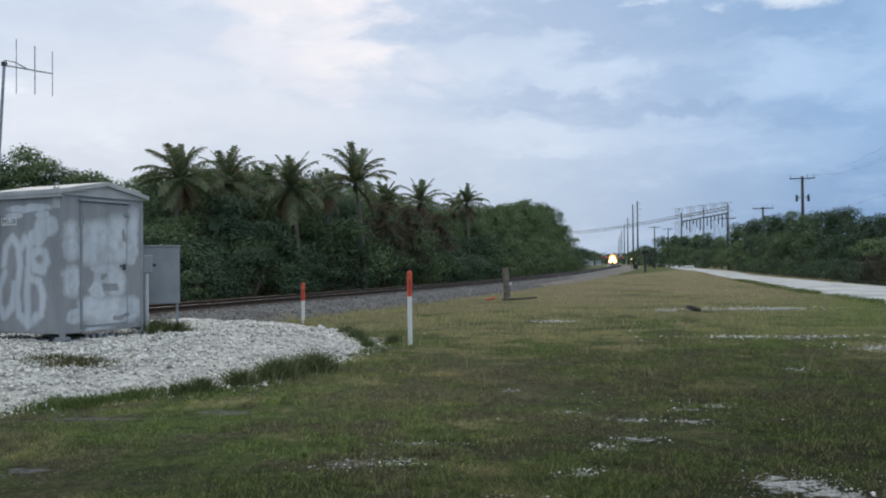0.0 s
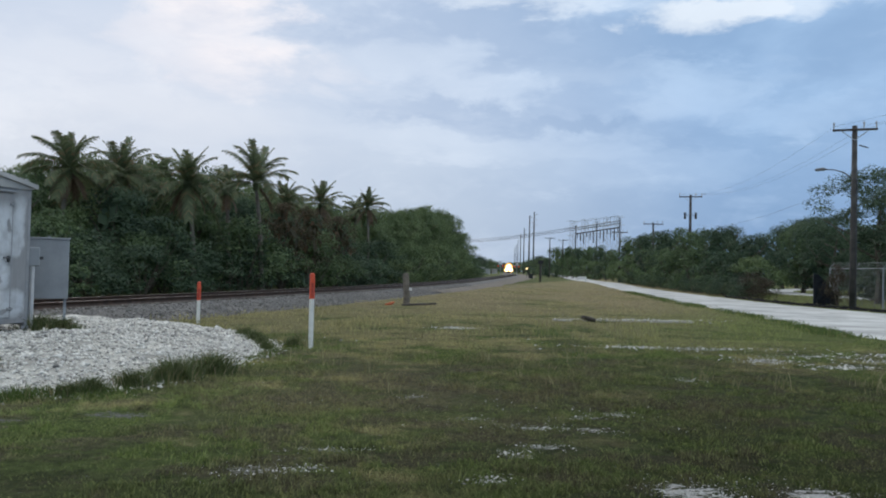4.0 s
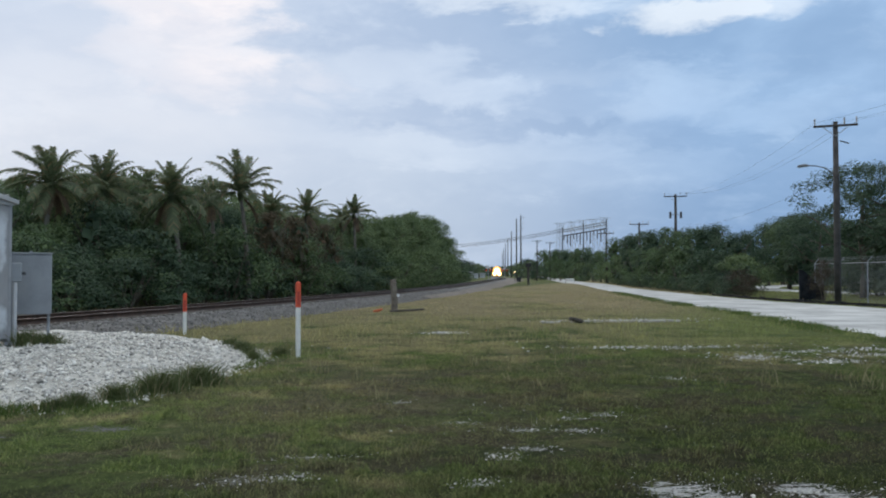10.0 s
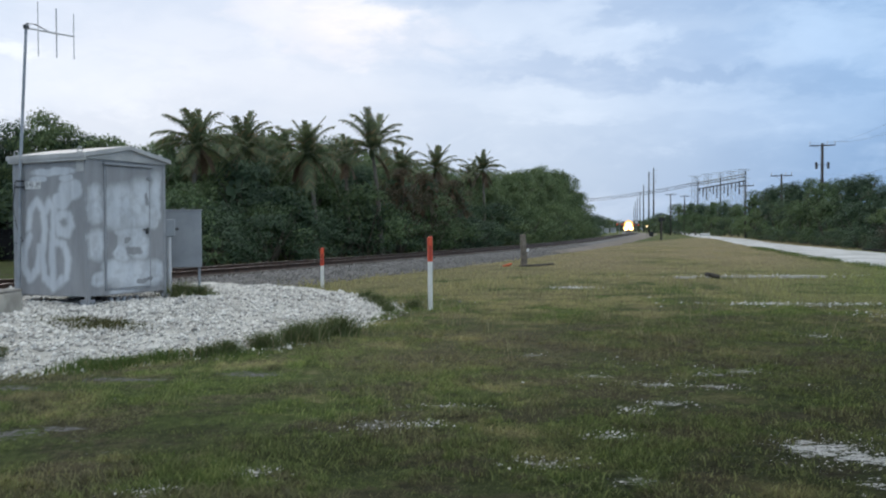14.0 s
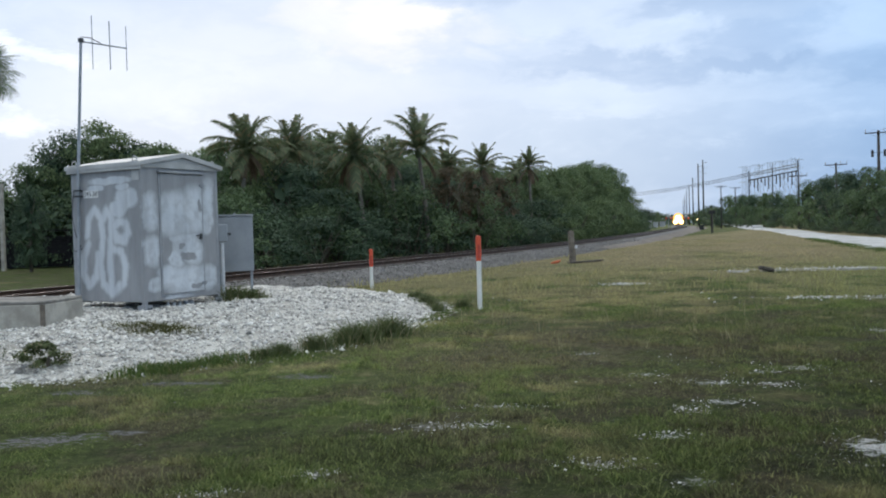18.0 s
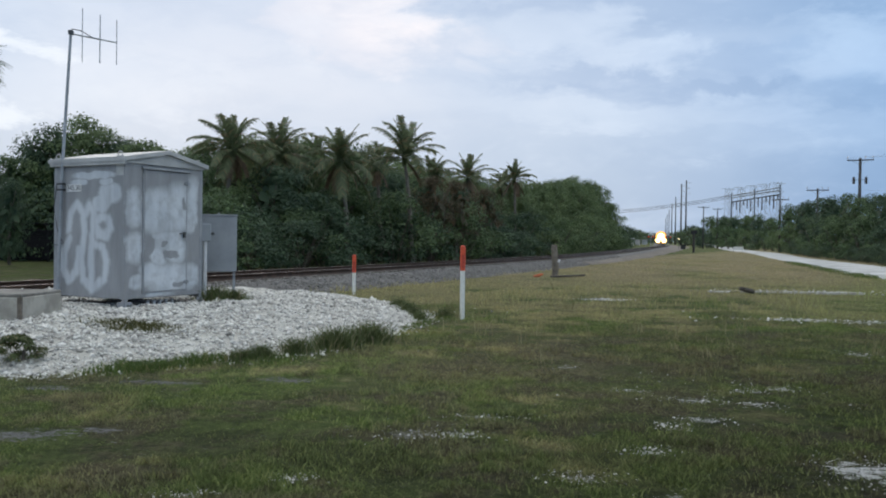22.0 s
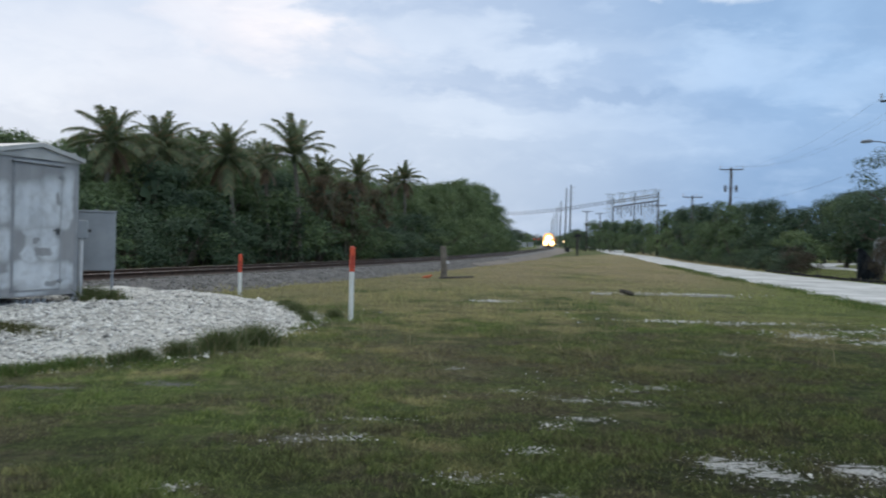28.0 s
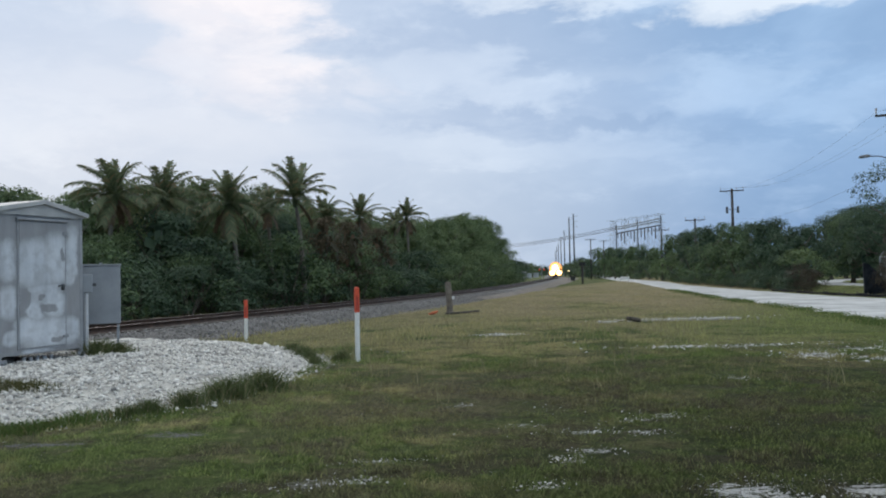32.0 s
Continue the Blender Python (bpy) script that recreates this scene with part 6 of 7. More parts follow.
def build_car():
    root = thing("car", Matrix(), "white car driving along the black fence beyond the lawn", "car")
    bm = bmesh.new()
    prof = [(-2.15, 0.28), (-2.2, 0.62), (-2.0, 0.80), (-1.0, 0.88), (1.25, 0.90), (2.05, 0.86), (2.15, 0.60), (2.1, 0.28)]
    rows = [[bm.verts.new((x, y, z)) for x, z in prof] for y in (-0.85, 0.85)]
    for k in range(8):
        bm.faces.new((rows[0][k], rows[0][(k + 1) % 8], rows[1][(k + 1) % 8], rows[1][k]))
    bm.faces.new(rows[0])
    bm.faces.new(rows[1])
    bmesh.ops.recalc_face_normals(bm, faces=bm.faces)
    bmesh.ops.bevel(bm, geom=bm.edges[:], offset=0.05, segments=2, affect="EDGES")
    body = part("body", bm, M["car_paint"], root)
    bm = bmesh.new()
    prof = [(-1.15, 0.84), (-0.45, 1.30), (0.95, 1.32), (1.75, 0.86)]
    rows = [[bm.verts.new((x, y * (0.72 if z > 1 else 0.82), z)) for x, z in prof] for y in (-1, 1)]
    for k in range(4):
        bm.faces.new((rows[0][k], rows[0][(k + 1) % 4], rows[1][(k + 1) % 4], rows[1][k]))
    bm.faces.new(rows[0])
    bm.faces.new(rows[1])
    bmesh.ops.recalc_face_normals(bm, faces=bm.faces)
    part("cabin_glass", bm, M["glass"], root, "dark car windows")
    part("roof", boxes(((1.45, 1.42, 0.05), (0.25, 0, 1.335)), bevel=0.02), M["car_paint"], root)
    for x in (-1.38, 1.32):
        for y in (-0.8, 0.8):
            wheel = part("wheel", tube(bmesh.new(), [(x, y - 0.1, 0.31), (x, y + 0.1, 0.31)], 0.31, 16), M["black"], root)
            part("rim", tube(bmesh.new(), [(x, y - 0.11, 0.31), (x, y + 0.11, 0.31)], 0.19, 12), M["galvanised"], wheel)
    for y in (-0.6, 0.6):
        part("headlight", boxes(((0.06, 0.3, 0.13), (-2.18, y, 0.66)), bevel=0.02), M["car_lamp"], body, "lit white headlight")
        part("tail_light", boxes(((0.05, 0.28, 0.13), (2.12, y, 0.70)), bevel=0.02), M["decal"], body)
    return root


# ---- the train ----


def build_train():
    root = thing("locomotive", Matrix(), "freight locomotive with bright headlights coming down the track", "locomotive")
    z = RAIL_TOP
    part("underframe", boxes(((2.9, 19.0, 0.35), (0, 9.6, z + 1.35)), bevel=0.05), M["black"], root)
    part("long_hood", boxes(((2.1, 12.6, 2.5), (0, 12.6, z + 2.75)), bevel=0.12), M["loco"], root)
    cab = part("cab", boxes(((3.05, 2.6, 2.75), (0, 4.6, z + 2.9)), bevel=0.15), M["loco"], root)
    for x in (-0.95, 0.95):
        part("windscreen", boxes(((0.85, 0.04, 0.62), (x, 3.29, z + 3.55)), bevel=0.01), M["glass"], cab)
    for x in (-1.53, 1.53):
        part("side_window", boxes(((0.04, 1.1, 0.6), (x, 4.6, z + 3.5)), bevel=0.01), M["glass"], cab)
    nose = part("short_hood", boxes(((2.2, 2.3, 1.75), (0, 2.15, z + 2.4)), bevel=0.16), M["loco_yellow"], root)
    part("pilot", boxes(((2.95, 0.25, 1.0), (0, 0.35, z + 0.75)), ((2.4, 0.35, 0.4), (0, 0.15, z + 0.35)), bevel=0.06), M["black"], root)
    part("coupler", boxes(((0.25, 0.6, 0.3), (0, -0.05, z + 0.9)), bevel=0.05), M["dark_steel"], root)
    for x in (-1.35, 1.35):
        part("handrail", tube(bmesh.new(), [(x, 0.4, z + 1.5), (x, 0.4, z + 2.5), (x, 3.2, z + 2.5)], 0.03, 5), M["white_plate"], root)
    box_part = part("headlight_box", boxes(((1.4, 0.16, 0.72), (0, 0.98, z + 2.85)), bevel=0.03), M["black"], nose)
    # discs far wider than the lenses, to carry the glare around the lamps
    for name, x, y, h, r, owner, label in (("headlight", 0.0, 0.86, 2.95, 1.95, box_part, "blazing warm headlight and its glare as a wide disc"), ("ditch_light", -1.05, 0.16, 1.5, 0.95, root, "blazing warm ditch light and its glare"), ("ditch_light", 1.05, 0.15, 1.5, 0.95, root, "blazing warm ditch light and its glare")):
        lamp = part(name, tube(bmesh.new(), [(0, -0.10, 0), (0, -0.04, 0), (0, 0.02, 0)], [r * 0.9, r, r * 0.96], 24), M["headlight" if r > 1.5 else "ditch_light"], owner, label)
        lamp.matrix_basis = Matrix.Translation((x, y, z + h))
    for x in (-0.62, 0.62):
        part("number_board", boxes(((0.5, 0.03, 0.2), (x, 3.27, z + 4.08))), M["amber_lamp"], cab, "small lit number board")
    wheel = None
    for y in (2.2, 4.3, 14.6, 16.7):
        for x in (-0.75, 0.75):
            if wheel is None:
                wheel = part("wheel", tube(bmesh.new(), [(-0.06, 0, 0), (0.06, 0, 0)], 0.51, 18), M["dark_steel"], root)
            ob = wheel if ob_first(wheel) else new("wheel", wheel.data)
            ob.parent, ob.matrix_basis = root, Matrix.Translation((x, y, z + 0.51))
            wheel["set"] = True
    for y in (3.25, 15.65):
        part("truck_frame", boxes(((2.3, 3.6, 0.35), (0, y, z + 0.75)), bevel=0.06), M["black"], root)
    part("fuel_tank", boxes(((2.4, 4.6, 0.8), (0, 9.4, z + 0.75)), bevel=0.15), M["black"], root)
    return root


def ob_first(wheel):
    return "set" not in wheel.keys()


# ---- planting ----
BELT_TOP = [(-46, 4.5), (-36, 4.3), (-32.4, 3.2), (-31.1, 4.6), (-29.5, 6.3), (-27.5, 6.7), (-25.4, 6.1), (-23.9, 5.6), (-22.1, 5.8), (-20.5, 5.6), (-17, 5.7), (-13.3, 5.5), (-8, 5.3), (-3.7, 4.4), (-0.3, 3.6), (2.9, 3.75), (4.8, 3.95), (6.8, 3.5), (7.84, 2.8), (8.4, 1.7), (8.66, 0.9)]
RIGHT_TOP = [(13.2, 0.9), (14.1, 1.9), (15, 1.5), (16.4, 1.65), (17.5, 1.5), (19.2, 2.75), (21, 2.8), (23.1, 2.95), (25.2, 3.0), (26.3, 2.6), (27.4, 3.35), (28.3, 3.1), (28.9, 2.7), (30.2, 3.6), (31.5, 4.6), (33.5, 5.2), (38, 5.3), (48, 5.0)]
RIGHT_FAR = [(13.2, 260), (15, 235), (17, 190), (19, 140), (21, 112), (23, 92), (25, 84), (27, 78), (29, 72), (31, 66), (34, 62), (48, 50)]


def table(rows, a):
    return float(np.interp(a, [r[0] for r in rows], [r[1] for r in rows]))


def plant():
    protos = [
        make_tree("broadleaf_tree", "dense dark green broadleaf tree in the belt along the track", 6.0, 2.6, 0.8, 46, 130, 0.80, 0.135, M["leaf"], 1),
        make_tree("broadleaf_tree", "dense dark green broadleaf tree in the belt along the track", 6.0, 2.4, 0.6, 44, 130, 0.85, 0.14, M["leaf_dark"], 2),
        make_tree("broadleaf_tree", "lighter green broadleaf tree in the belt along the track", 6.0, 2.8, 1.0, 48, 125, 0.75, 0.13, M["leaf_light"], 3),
        make_tree("broadleaf_tree", "dense dark green broadleaf tree in the belt along the track", 6.0, 2.5, 0.6, 46, 130, 0.85, 0.135, M["leaf"], 4),
    ]
    shrubs = [
        make_shrub("shrub", "tangled green shrub at the edge of the tree belt", 2.6, 1.8, 26, 0.115, M["leaf"], 5),
        make_shrub("shrub", "tangled dark shrub at the edge of the tree belt", 2.4, 1.9, 26, 0.12, M["leaf_dark"], 6),
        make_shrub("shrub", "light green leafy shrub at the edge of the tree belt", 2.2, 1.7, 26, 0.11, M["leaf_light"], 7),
    ]
    used = set()

    def put(group, proto, place, turn, s, tall):
        m = spot(proto, place, turn, s, tall)
        if proto in used:
            ob = copy_thing(proto, m)
            ob.matrix_basis = m
        else:
            proto.matrix_basis = m
            used.add(proto)
            ob = proto
        ob["group"] = group
        return ob

    pick = random.Random(17)

    def off_at(y):
        return float(np.interp(y, [0, 50, 90, 150], [9, 9, 7, 5.5]))

    def belt(extra, step, kinds, low, high, y0, y1, width):
        y = y0
        while y < y1:
            place = track(y, off_at(y) + extra + pick.uniform(-1.2, 1.2))
            az, dist = math.degrees(math.atan2(place.x, place.y)), math.hypot(place.x, place.y)
            top = 1.6 + dist * math.tan(radians(table(BELT_TOP, az)))
            h = float(np.interp(az, [-8, 0], [1.16, 1.08])) * top * pick.uniform(low, high)
            k = pick.choice(kinds)
            # distance haze put into leaf colour: lighter kinds farther down the belt
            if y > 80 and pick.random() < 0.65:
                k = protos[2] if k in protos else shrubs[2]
            base = 6.0 if k in protos else 2.4
            s = width * (0.55 + 0.45 * h / base)
            if az > (-27.5 if dist > 56 else -25.0):
                put("trees of the belt" if k in protos else "shrubs of the belt", k, place, pick.uniform(0, 360), s, h / (base * s))
            y += step * pick.uniform(0.75, 1.25) * (1 + max(0, y - 60) / 120)
    # dark leaves in front, lighter behind: low shade and sky-lit tops put into colour
    belt(-1.0, 1.8, [shrubs[1], shrubs[0], shrubs[1], shrubs[1], shrubs[0]], 0.30, 0.58, 9, 162, 1.15)
    belt(2.5, 3.0, [protos[1], protos[0], protos[1], protos[3], shrubs[1]], 0.56, 0.84, 5, 162, 1.0)
    belt(8.5, 3.0, [protos[0], protos[2], protos[3], protos[2]], 0.78, 0.98, 2, 160, 1.05)
    belt(4.0, 4.0, protos, 0.92, 1.0, 88, 166, 1.0)
    belt(16.0, 4.5, protos, 0.86, 1.0, 0, 130, 1.15)
    # trees beyond the lawn
    for az, dist, top in ((-45, 66, 4.2), (-40, 64, 4.5), (-37, 62, 4.0), (-34.5, 60, 3.6), (-32.6, 58, 3.3), (-30.9, 57, 4.2), (-29.6, 60, 5.2), (-28.4, 59, 6.1), (-27.0, 58, 6.5), (-25.8, 57, 5.9), (-24.3, 57, 5.2), (-24.6, 43, 4.2)):
        h = 1.6 + 1.12 * dist * math.tan(radians(top))
        put("trees beyond the lawn", pick.choice(protos), polar(az, dist), pick.uniform(0, 360), 0.62 + 0.06 * h, h / (6.0 * (0.62 + 0.06 * h)))
    put("trees beyond the lawn", protos[1], polar(-31.0, 47), 30, 0.42, 4.4 / (6.0 * 0.42))
    # trees and hedge beyond the road
    kin = [protos[1], protos[1], protos[0], protos[3]]
    az = 13.3
    while az < 47:
        dist = table(RIGHT_FAR, az) * pick.uniform(0.97, 1.04)
        h = 1.6 + 1.10 * dist * math.tan(radians(table(RIGHT_TOP, az))) * pick.uniform(0.86, 1.0)
        s = 0.55 + 0.085 * h
        if 27.2 < az <= 30.4:
            dist, h = dist * 1.62, 1.6 + (h - 1.6) * 1.62
            s = 0.55 + 0.085 * h
        if not 30.4 < az < 34.5:
            put("trees beyond the road", pick.choice(kin), polar(az, dist), pick.uniform(0, 360), s, h / (6.0 * s))
            put("trees beyond the road", pick.choice(kin), polar(az + 0.8, dist * 1.12), pick.uniform(0, 360), s * 1.05, 1.08 * h / (6.0 * s))
        low = 1.6 + dist * 0.9 * math.tan(radians(table(RIGHT_TOP, az) * 0.55))
        if az < 27.0 or az > 31.5:
            low = low if az < 27.0 else 2.6
            dist = dist if az < 27.0 else dist * 1.25
            s = 0.9 + 0.14 * low
            put("hedge beyond the road", pick.choice(shrubs), polar(az + 0.4, dist * 0.9), pick.uniform(0, 360), s, low / (2.4 * s))
        az += math.degrees(2.9 / table(RIGHT_FAR, az))
    airy = make_tree("spreading_tree", "large spreading tree with an open crown behind the fence", 9.0, 5.2, 3.2, 60, 240, 1.0, 0.125, M["leaf_dark"], 61, dense=False)
    q = polar(33.6, 63)
    airy.matrix_basis = Matrix.Translation((q.x, q.y, 0))
    for az, dist, s in ((31.2, 72, 0.72), (36.5, 58, 0.95), (29.6, 128, 1.1)):
        m = spot(airy, polar(az, dist), az * 13, s, 1.0)
        copy_thing(airy, m).matrix_basis = m
    brown = make_shrub("dry_shrub", "brown dried-out shrub at the edge of the road", 2.4, 1.9, 30, 0.10, M["brown_leaf"], 71)
    for i, (az, dist, s, tall) in enumerate(((26.35, 64.5, 0.72, 1.15), (26.8, 64, 0.6, 1.1), (31.35, 54.5, 0.42, 2.4))):
        m = spot(brown, polar(az, dist), 50 * i, s, tall)
        ob = brown if i == 0 else copy_thing(brown, m)
        ob.matrix_basis = m
    for i in range(9):
        az = 29.4 + 0.9 * i
        h = 1.6 + 96 * math.tan(radians(3.4 + 0.5 * math.sin(2.3 * i)))
        put("trees behind the fence", protos[1] if i % 3 else protos[0], polar(az, 96 + 5 * math.sin(5.0 * i)), 61 * i, 1.25, h / (6.0 * 1.25))
    y = 59.0
    while y < 150:
        x, w = np.interp(y, [r[1] for r in ROAD], [r[0] for r in ROAD]), np.interp(y, [r[1] for r in ROAD], [r[2] for r in ROAD])
        s = pick.uniform(0.5, 0.75)
        put("low growth along the road", shrubs[1] if pick.random() < 0.75 else shrubs[0], (x + w / 2 + pick.uniform(1.5, 2.6), y), pick.uniform(0, 360), s, pick.uniform(0.7, 1.1))
        y += pick.uniform(1.3, 2.1) * (1 + (y - 59) / 60)
    withered = make_tree("withered_tree", "tree with withered brown foliage in the belt along the track", 6.0, 2.4, 1.5, 30, 110, 0.75, 0.13, M["withered"], 63)
    for i, (az, dist, top) in enumerate(((-2.9, 59, 3.9), (-0.9, 67, 3.4), (-4.6, 56, 4.2))):
        h = 1.6 + dist * math.tan(radians(top))
        m = spot(withered, polar(az, dist), 80 * i, 0.75, h / (6.0 * 0.75))
        ob = withered if i == 0 else copy_thing(withered, m)
        ob.matrix_basis = m
        ob["group"] = "withered trees of the belt"
    for i in range(22):
        az = 29.2 + 0.75 * i
        s = 1.5 + 0.3 * math.sin(4.0 * i)
        put("undergrowth behind the fence", shrubs[1] if i % 4 else shrubs[0], polar(az, (128 if az < 33 else 96 if i % 3 == 0 else 72) + 3 * math.sin(7.0 * i)), 50 * i, s, 1.1 + 0.2 * math.sin(3.0 * i))
    # trees far down the line
    for i, (az, dist, h) in enumerate(((8.5, 330, 6.0), (8.8, 380, 8.0), (9.15, 420, 7.0), (9.5, 470, 8.0), (9.85, 520, 7.0), (10.15, 600, 7.0), (11.75, 560, 8.0), (12.1, 430, 7.0), (12.5, 360, 7.0), (12.8, 330, 8.0), (13.1, 300, 6.5), (11.4, 700, 9.0), (10.8, 900, 11.0), (10.4, 850, 10.0), (11.1, 860, 10.0))):
        s = 0.9 + 0.05 * h
        put("trees far down the line", protos[i % 4], polar(az, dist), 40 * i, s * 1.5, h / (6.0 * s * 1.5))
    # dark undergrowth behind the black fence
    for i in range(16):
        az = -45 + 1.3 * i
        s = 1.3 + 0.2 * math.sin(5.0 * i)
        put("undergrowth beyond the lawn", shrubs[1] if i % 3 else shrubs[0], polar(az, 56 - 0.15 * i), 70 * i, s, 1.25)
    # far woods closing the horizon
    rng = np.random.default_rng(5)
    pts = []
    for k in range(420):
        a = rng.uniform(0, 360)
        if 6.0 < a < 20.0:
            continue
        d = rng.uniform(420, 640) if 7 < a < 20 else rng.uniform(180, 420)
        h = rng.uniform(5, 9)
        c = np.array([d * math.sin(radians(a)), d * math.cos(radians(a)), 0])
        q = rng.normal(size=(210, 3)) * (4.0, 4.0, h * 0.24)
        q[:, 2] = np.abs(q[:, 2] + h * 0.45)
        pts.append(c + q)
    v, f = leaf_arrays(rng, np.concatenate(pts), 1.1)
    woods = from_arrays("far_woods", v, f, M["leaf_dark"])
    tagged(woods, "dark far woods closing the horizon", "woods", kind="stuff")
    return protos, shrubs


PALMS = [(-18.4, 42, 5.75, 0.76, 31), (-15.4, 45, 5.6, 0.78, 32), (-11.9, 56, 5.7, 0.52, 33), (-10.2, 44, 5.3, 0.78, 34), (-5.91, 46.5, 5.5, 0.90, 35), (-1.95, 63, 4.25, 0.80, 36), (1.17, 76, 4.1, 0.72, 37), (0.2, 80, 3.7, 0.66, 39), (-4.2, 60, 4.2, 0.66, 38), (-13.6, 50, 4.5, 0.75, 40), (-8.0, 50, 4.9, 0.6, 41)]


def plant_palms():
    for az, dist, el, size, seed in PALMS:
        dist, size = 1.13 * dist, 1.12 * size
        h = 1.6 + dist * math.tan(radians(el)) - 0.1
        make_palm(polar(az, dist), h, size, seed, "coconut palm with arching green fronds above the tree belt", lean=0.5, dead=1 if seed == 35 else 4, full=seed not in (33, 35, 36, 37, 41))
    make_fan_palm(polar(-34.8, 40), 1.6 + 40 * math.tan(radians(9.85)), 3)


WEEDS = [(-1.95, 12.6, 0.36), (-2.05, 12.8, 0.28), (-2.35, 12.0, 0.34), (-2.45, 11.8, 0.26), (-2.75, 11.2, 0.26), (-3.1, 10.7, 0.2), (-3.25, 10.45, 0.18), (-1.55, 16.2, 0.18), (-1.9, 17.4, 0.22), (-2.15, 17.9, 0.22), (-1.7, 16.9, 0.18), (-5.2, 15.1, 0.30), (-4.9, 15.3, 0.22), (-6.7, 9.6, 0.3), (-1.1, 17.0, 0.2)]


def tuft_mesh(seed, count=620):
    """A fan of narrow blades about 0.35 m tall."""
    rng = np.random.default_rng(seed)
    a, r = rng.uniform(0, 2 * np.pi, count), np.abs(rng.normal(0, 0.16, count))
    p = np.column_stack([r * np.cos(a), r * np.sin(a), np.full(count, -0.02)])
    h = rng.uniform(0.10, 0.36, count) * np.clip(1.15 - r * 1.6, 0.3, 1)
    ob = blades("grass_tuft", p, h, rng.uniform(0.003, 0.007, count), 0.9, rng, M["weed"], "green grass tuft at the edge of the white gravel")
    return tagged(ob, category="grass tuft", group="grass tufts")


def plant_weeds():
    protos = [tuft_mesh(40 + k) for k in range(3)]
    for i, (x, y, h) in enumerate(WEEDS):
        z = max(0.0, float(mound_height([(x, y)])[0]))
        m = Matrix.Translation((x, y, z)) @ pose(0, 0, 0, 0, 0, 77 * i) @ Matrix.Diagonal((h / 0.24, h / 0.24, h / 0.30, 1))
        ob = protos[i] if i < 3 else copy_thing(protos[i % 3], m)
        ob.matrix_basis = m
    bush = make_shrub("weed_bush", "grey-green leafy weed growing on the gravel pad", 0.26, 0.26, 26, 0.03, M["weed"], 88, per=110)
    bush.matrix_basis = Matrix.Translation((-5.62, 9.42, float(mound_height([(-5.62, 9.42)])[0])))
    # low matted weeds on the gravel pad
    rng = np.random.default_rng(77)
    spots = []
    for x, y, rx, ry, k in ((-5.08, 11.35, 0.60, 0.28, 1500), (-5.25, 15.1, 0.25, 0.2, 300)):
        spots.append(rng.normal(0, 0.5, (k, 2)) * (rx, ry) + (x, y))
    p = np.concatenate(spots)
    z = mound_height(p)
    blades("pad_weeds", np.column_stack([p, z]), rng.uniform(0.02, 0.10, len(p)), rng.uniform(0.003, 0.006, len(p)), 1.2, rng, M["dry_weed"], "matted olive weeds growing on the gravel pad")


M["decal"] = worn(name="faded_red_decal", dark=(0.42, 0.05, 0.03), light=(0.55, 0.08, 0.05), scale=8, grain=60, rough=0.6)
M["dry_weed"] = leaf_material("olive_weed_leaves", (0.06, 0.065, 0.022), (0.13, 0.125, 0.05), (0.2, 0.17, 0.08), 0.1)
M["weed"] = leaf_material("weed_leaves", (0.060, 0.080, 0.030), (0.125, 0.150, 0.060), (0.24, 0.21, 0.12), 0.12)

M["car_paint"] = worn(name="white_car_paint", dark=(0.70, 0.71, 0.73), light=(0.80, 0.81, 0.82), scale=2, grain=50, rough=0.25)
M["car_lamp"] = glowing("car_headlight", (1.0, 0.95, 0.85), 12.0)

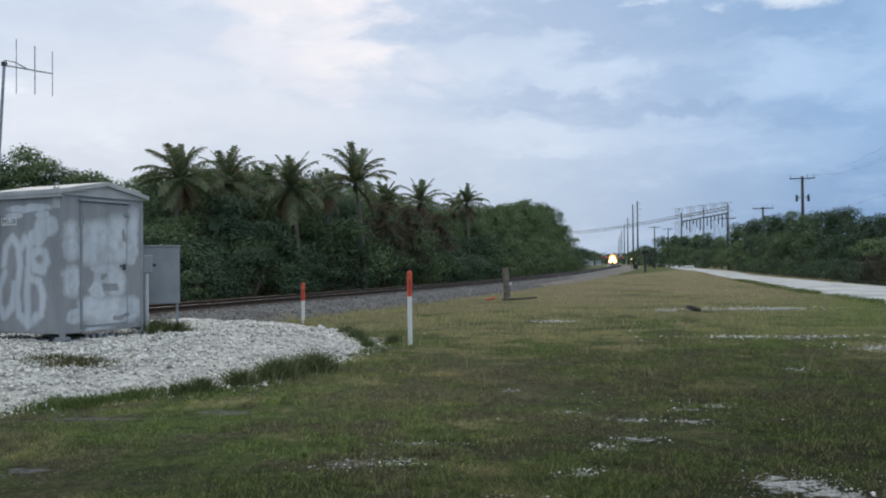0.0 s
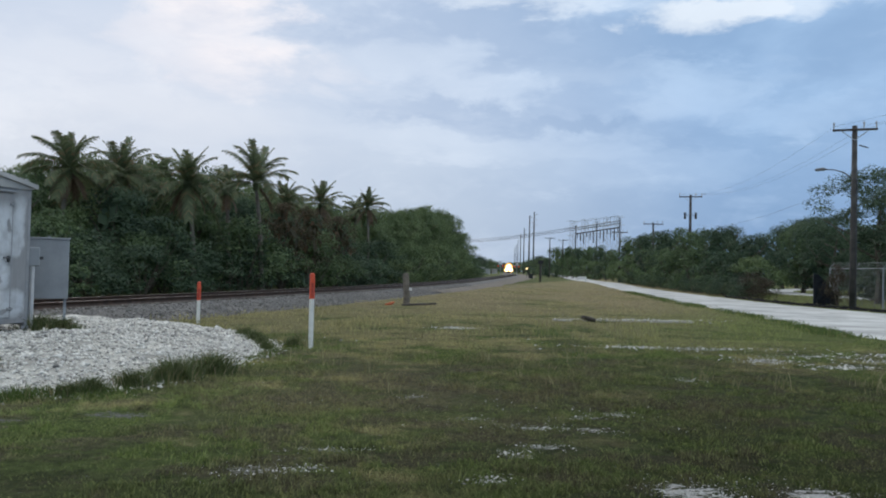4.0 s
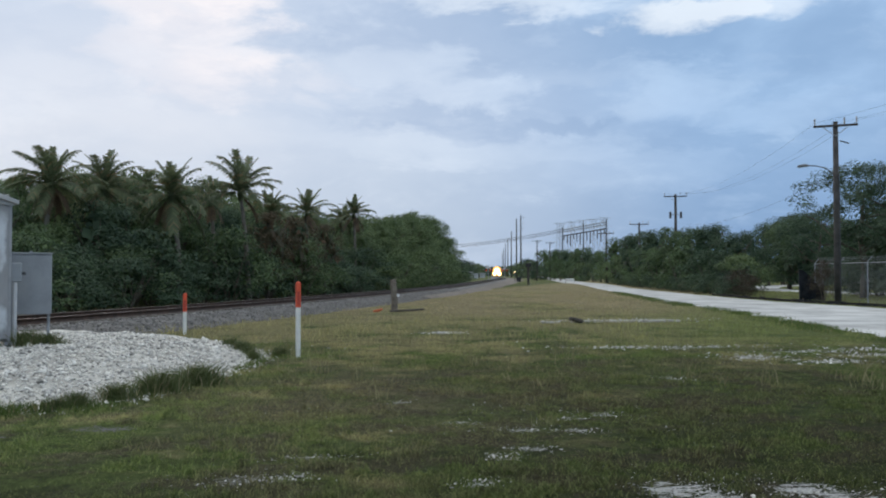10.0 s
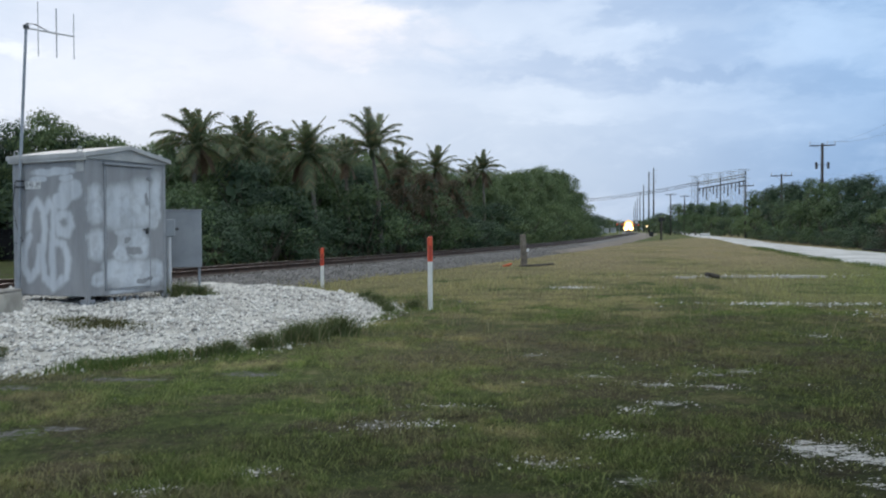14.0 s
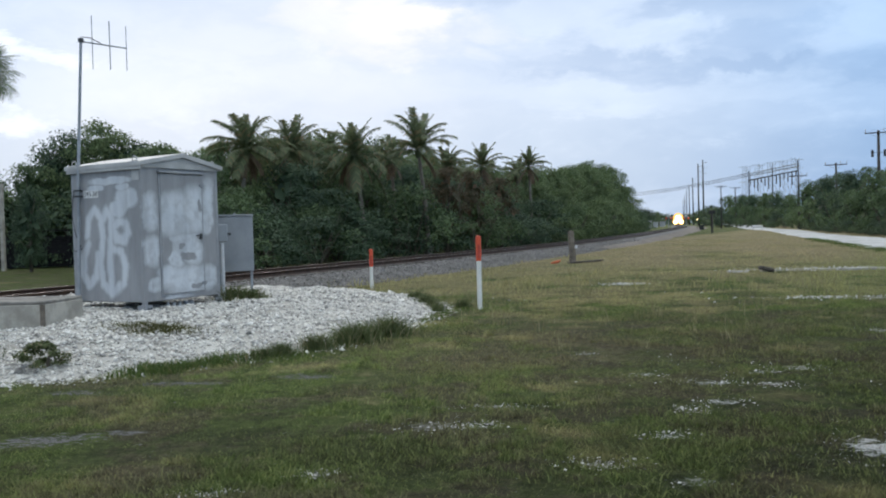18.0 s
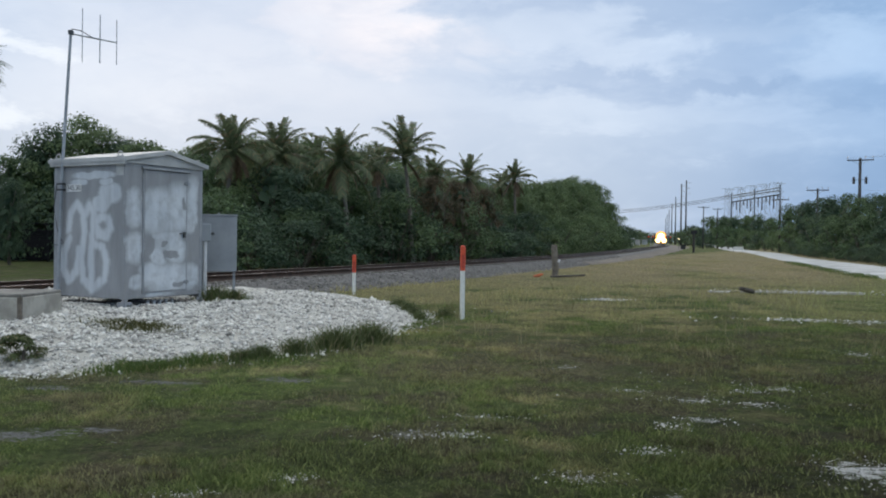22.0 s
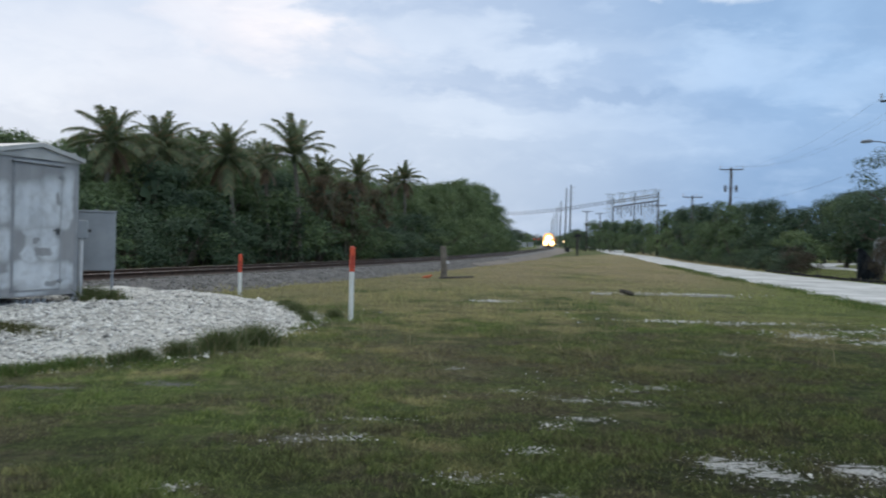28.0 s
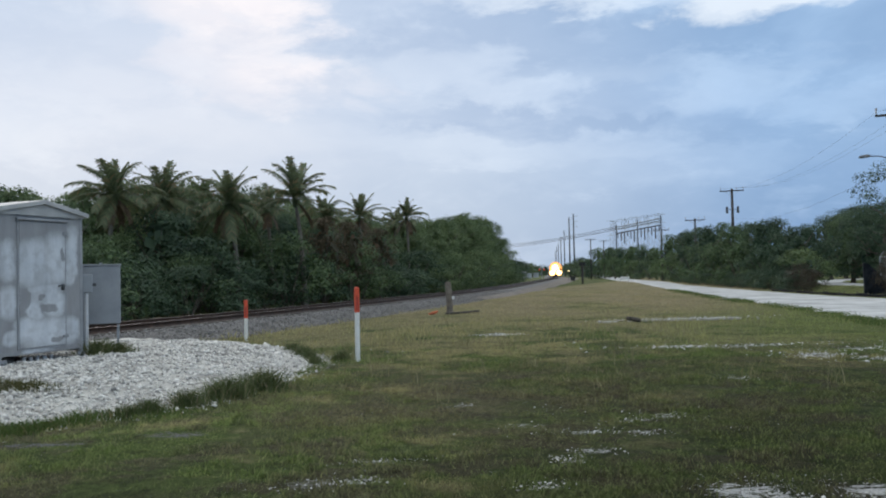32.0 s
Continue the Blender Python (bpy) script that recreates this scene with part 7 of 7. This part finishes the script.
# ---- build ----
lay_ground()
lay_road()
scatter_stones()
build_shed()
build_antenna()
build_cabinet()
build_block()
build_marker(-0.735, 16.56, 0.0, "white marker post with an orange-red top standing in the lawn")
build_marker(-4.02, 23.16, -0.35, "white marker post with an orange-red top beside the gravel pad")
build_old_post()
build_slabs()
build_pole(Vector((28.07, 44.62, 0)), 10.25, "tall weathered wooden utility pole with a crossarm and a street lamp", 2.3, -28, True, 0, 0.19)
build_pole(polar(22.54, 105.5), 11.25, "wooden utility pole with a crossarm and two cutouts behind the trees", 2.7, -20, False, 2, 0.2)
build_pole(polar(20.2, 123), 8.95, "short wooden utility pole with a plain crossarm among trees", 2.7, -20)
build_pole(polar(18.05, 150), 9.0, "short wooden utility pole with a plain crossarm among trees", 2.7, -18)
build_pole(polar(13.44, 215), 10.3, "distant wooden utility pole with a plain crossarm", 2.6, -12)
build_pole(polar(14.31, 235), 10.6, "distant wooden utility pole with a plain crossarm", 2.6, -12)
for az, el in ((12.35, 4.02), (12.05, 3.79), (11.7, 2.92), (11.47, 2.5), (11.3, 2.1), (11.18, 1.8), (11.08, 1.55)):
    build_tall_pole(polar(az, 25.6 / math.tan(radians(el))), 27.2)
build_gantry()
for az, dist in ((15.0, 470), (15.75, 470), (16.5, 465), (17.2, 460), (17.9, 455)):
    build_tower(polar(az, dist), 1.6 + dist * math.tan(radians(3.5 + 0.12 * (az - 15))))
string_wires()
build_chain_fence()
build_right_lot()
build_black_fence()
build_far_things()
plant()
plant_palms()
plant_weeds()
train = build_train()
car = build_car()
lay_mound()
ballast = lay_track()
grow_grass()
lay_ties(ballast)


def motions():
    """The train comes slowly down the track."""
    rows = []
    for k in range(9):
        t = 4.0 * k
        y = 424 - (424 - 262) * t / 32.0
        p = track(y)
        rows.append((t, pose(p.x, p.y, 0, 0, 0, math.degrees(track_turn(y)))))
    walk(train, rows)
    # the car waits out of sight, then passes along the fence
    start, ahead = Vector((-20.3, 44.8, 0)), Vector((-0.96, -0.28, 0))
    turn = math.degrees(math.atan2(0.28, 0.96))
    walk(car, [(t, pose(*(start + ahead * m), 0, 0, turn)) for t, m in ((0, 0), (24.2, 0), (24.4, 0.8), (24.9, 5.6), (25.5, 12.0), (27.0, 27.0), (28.5, 36.0), (30.0, 38.0), (32.0, 38.0))])


motions()
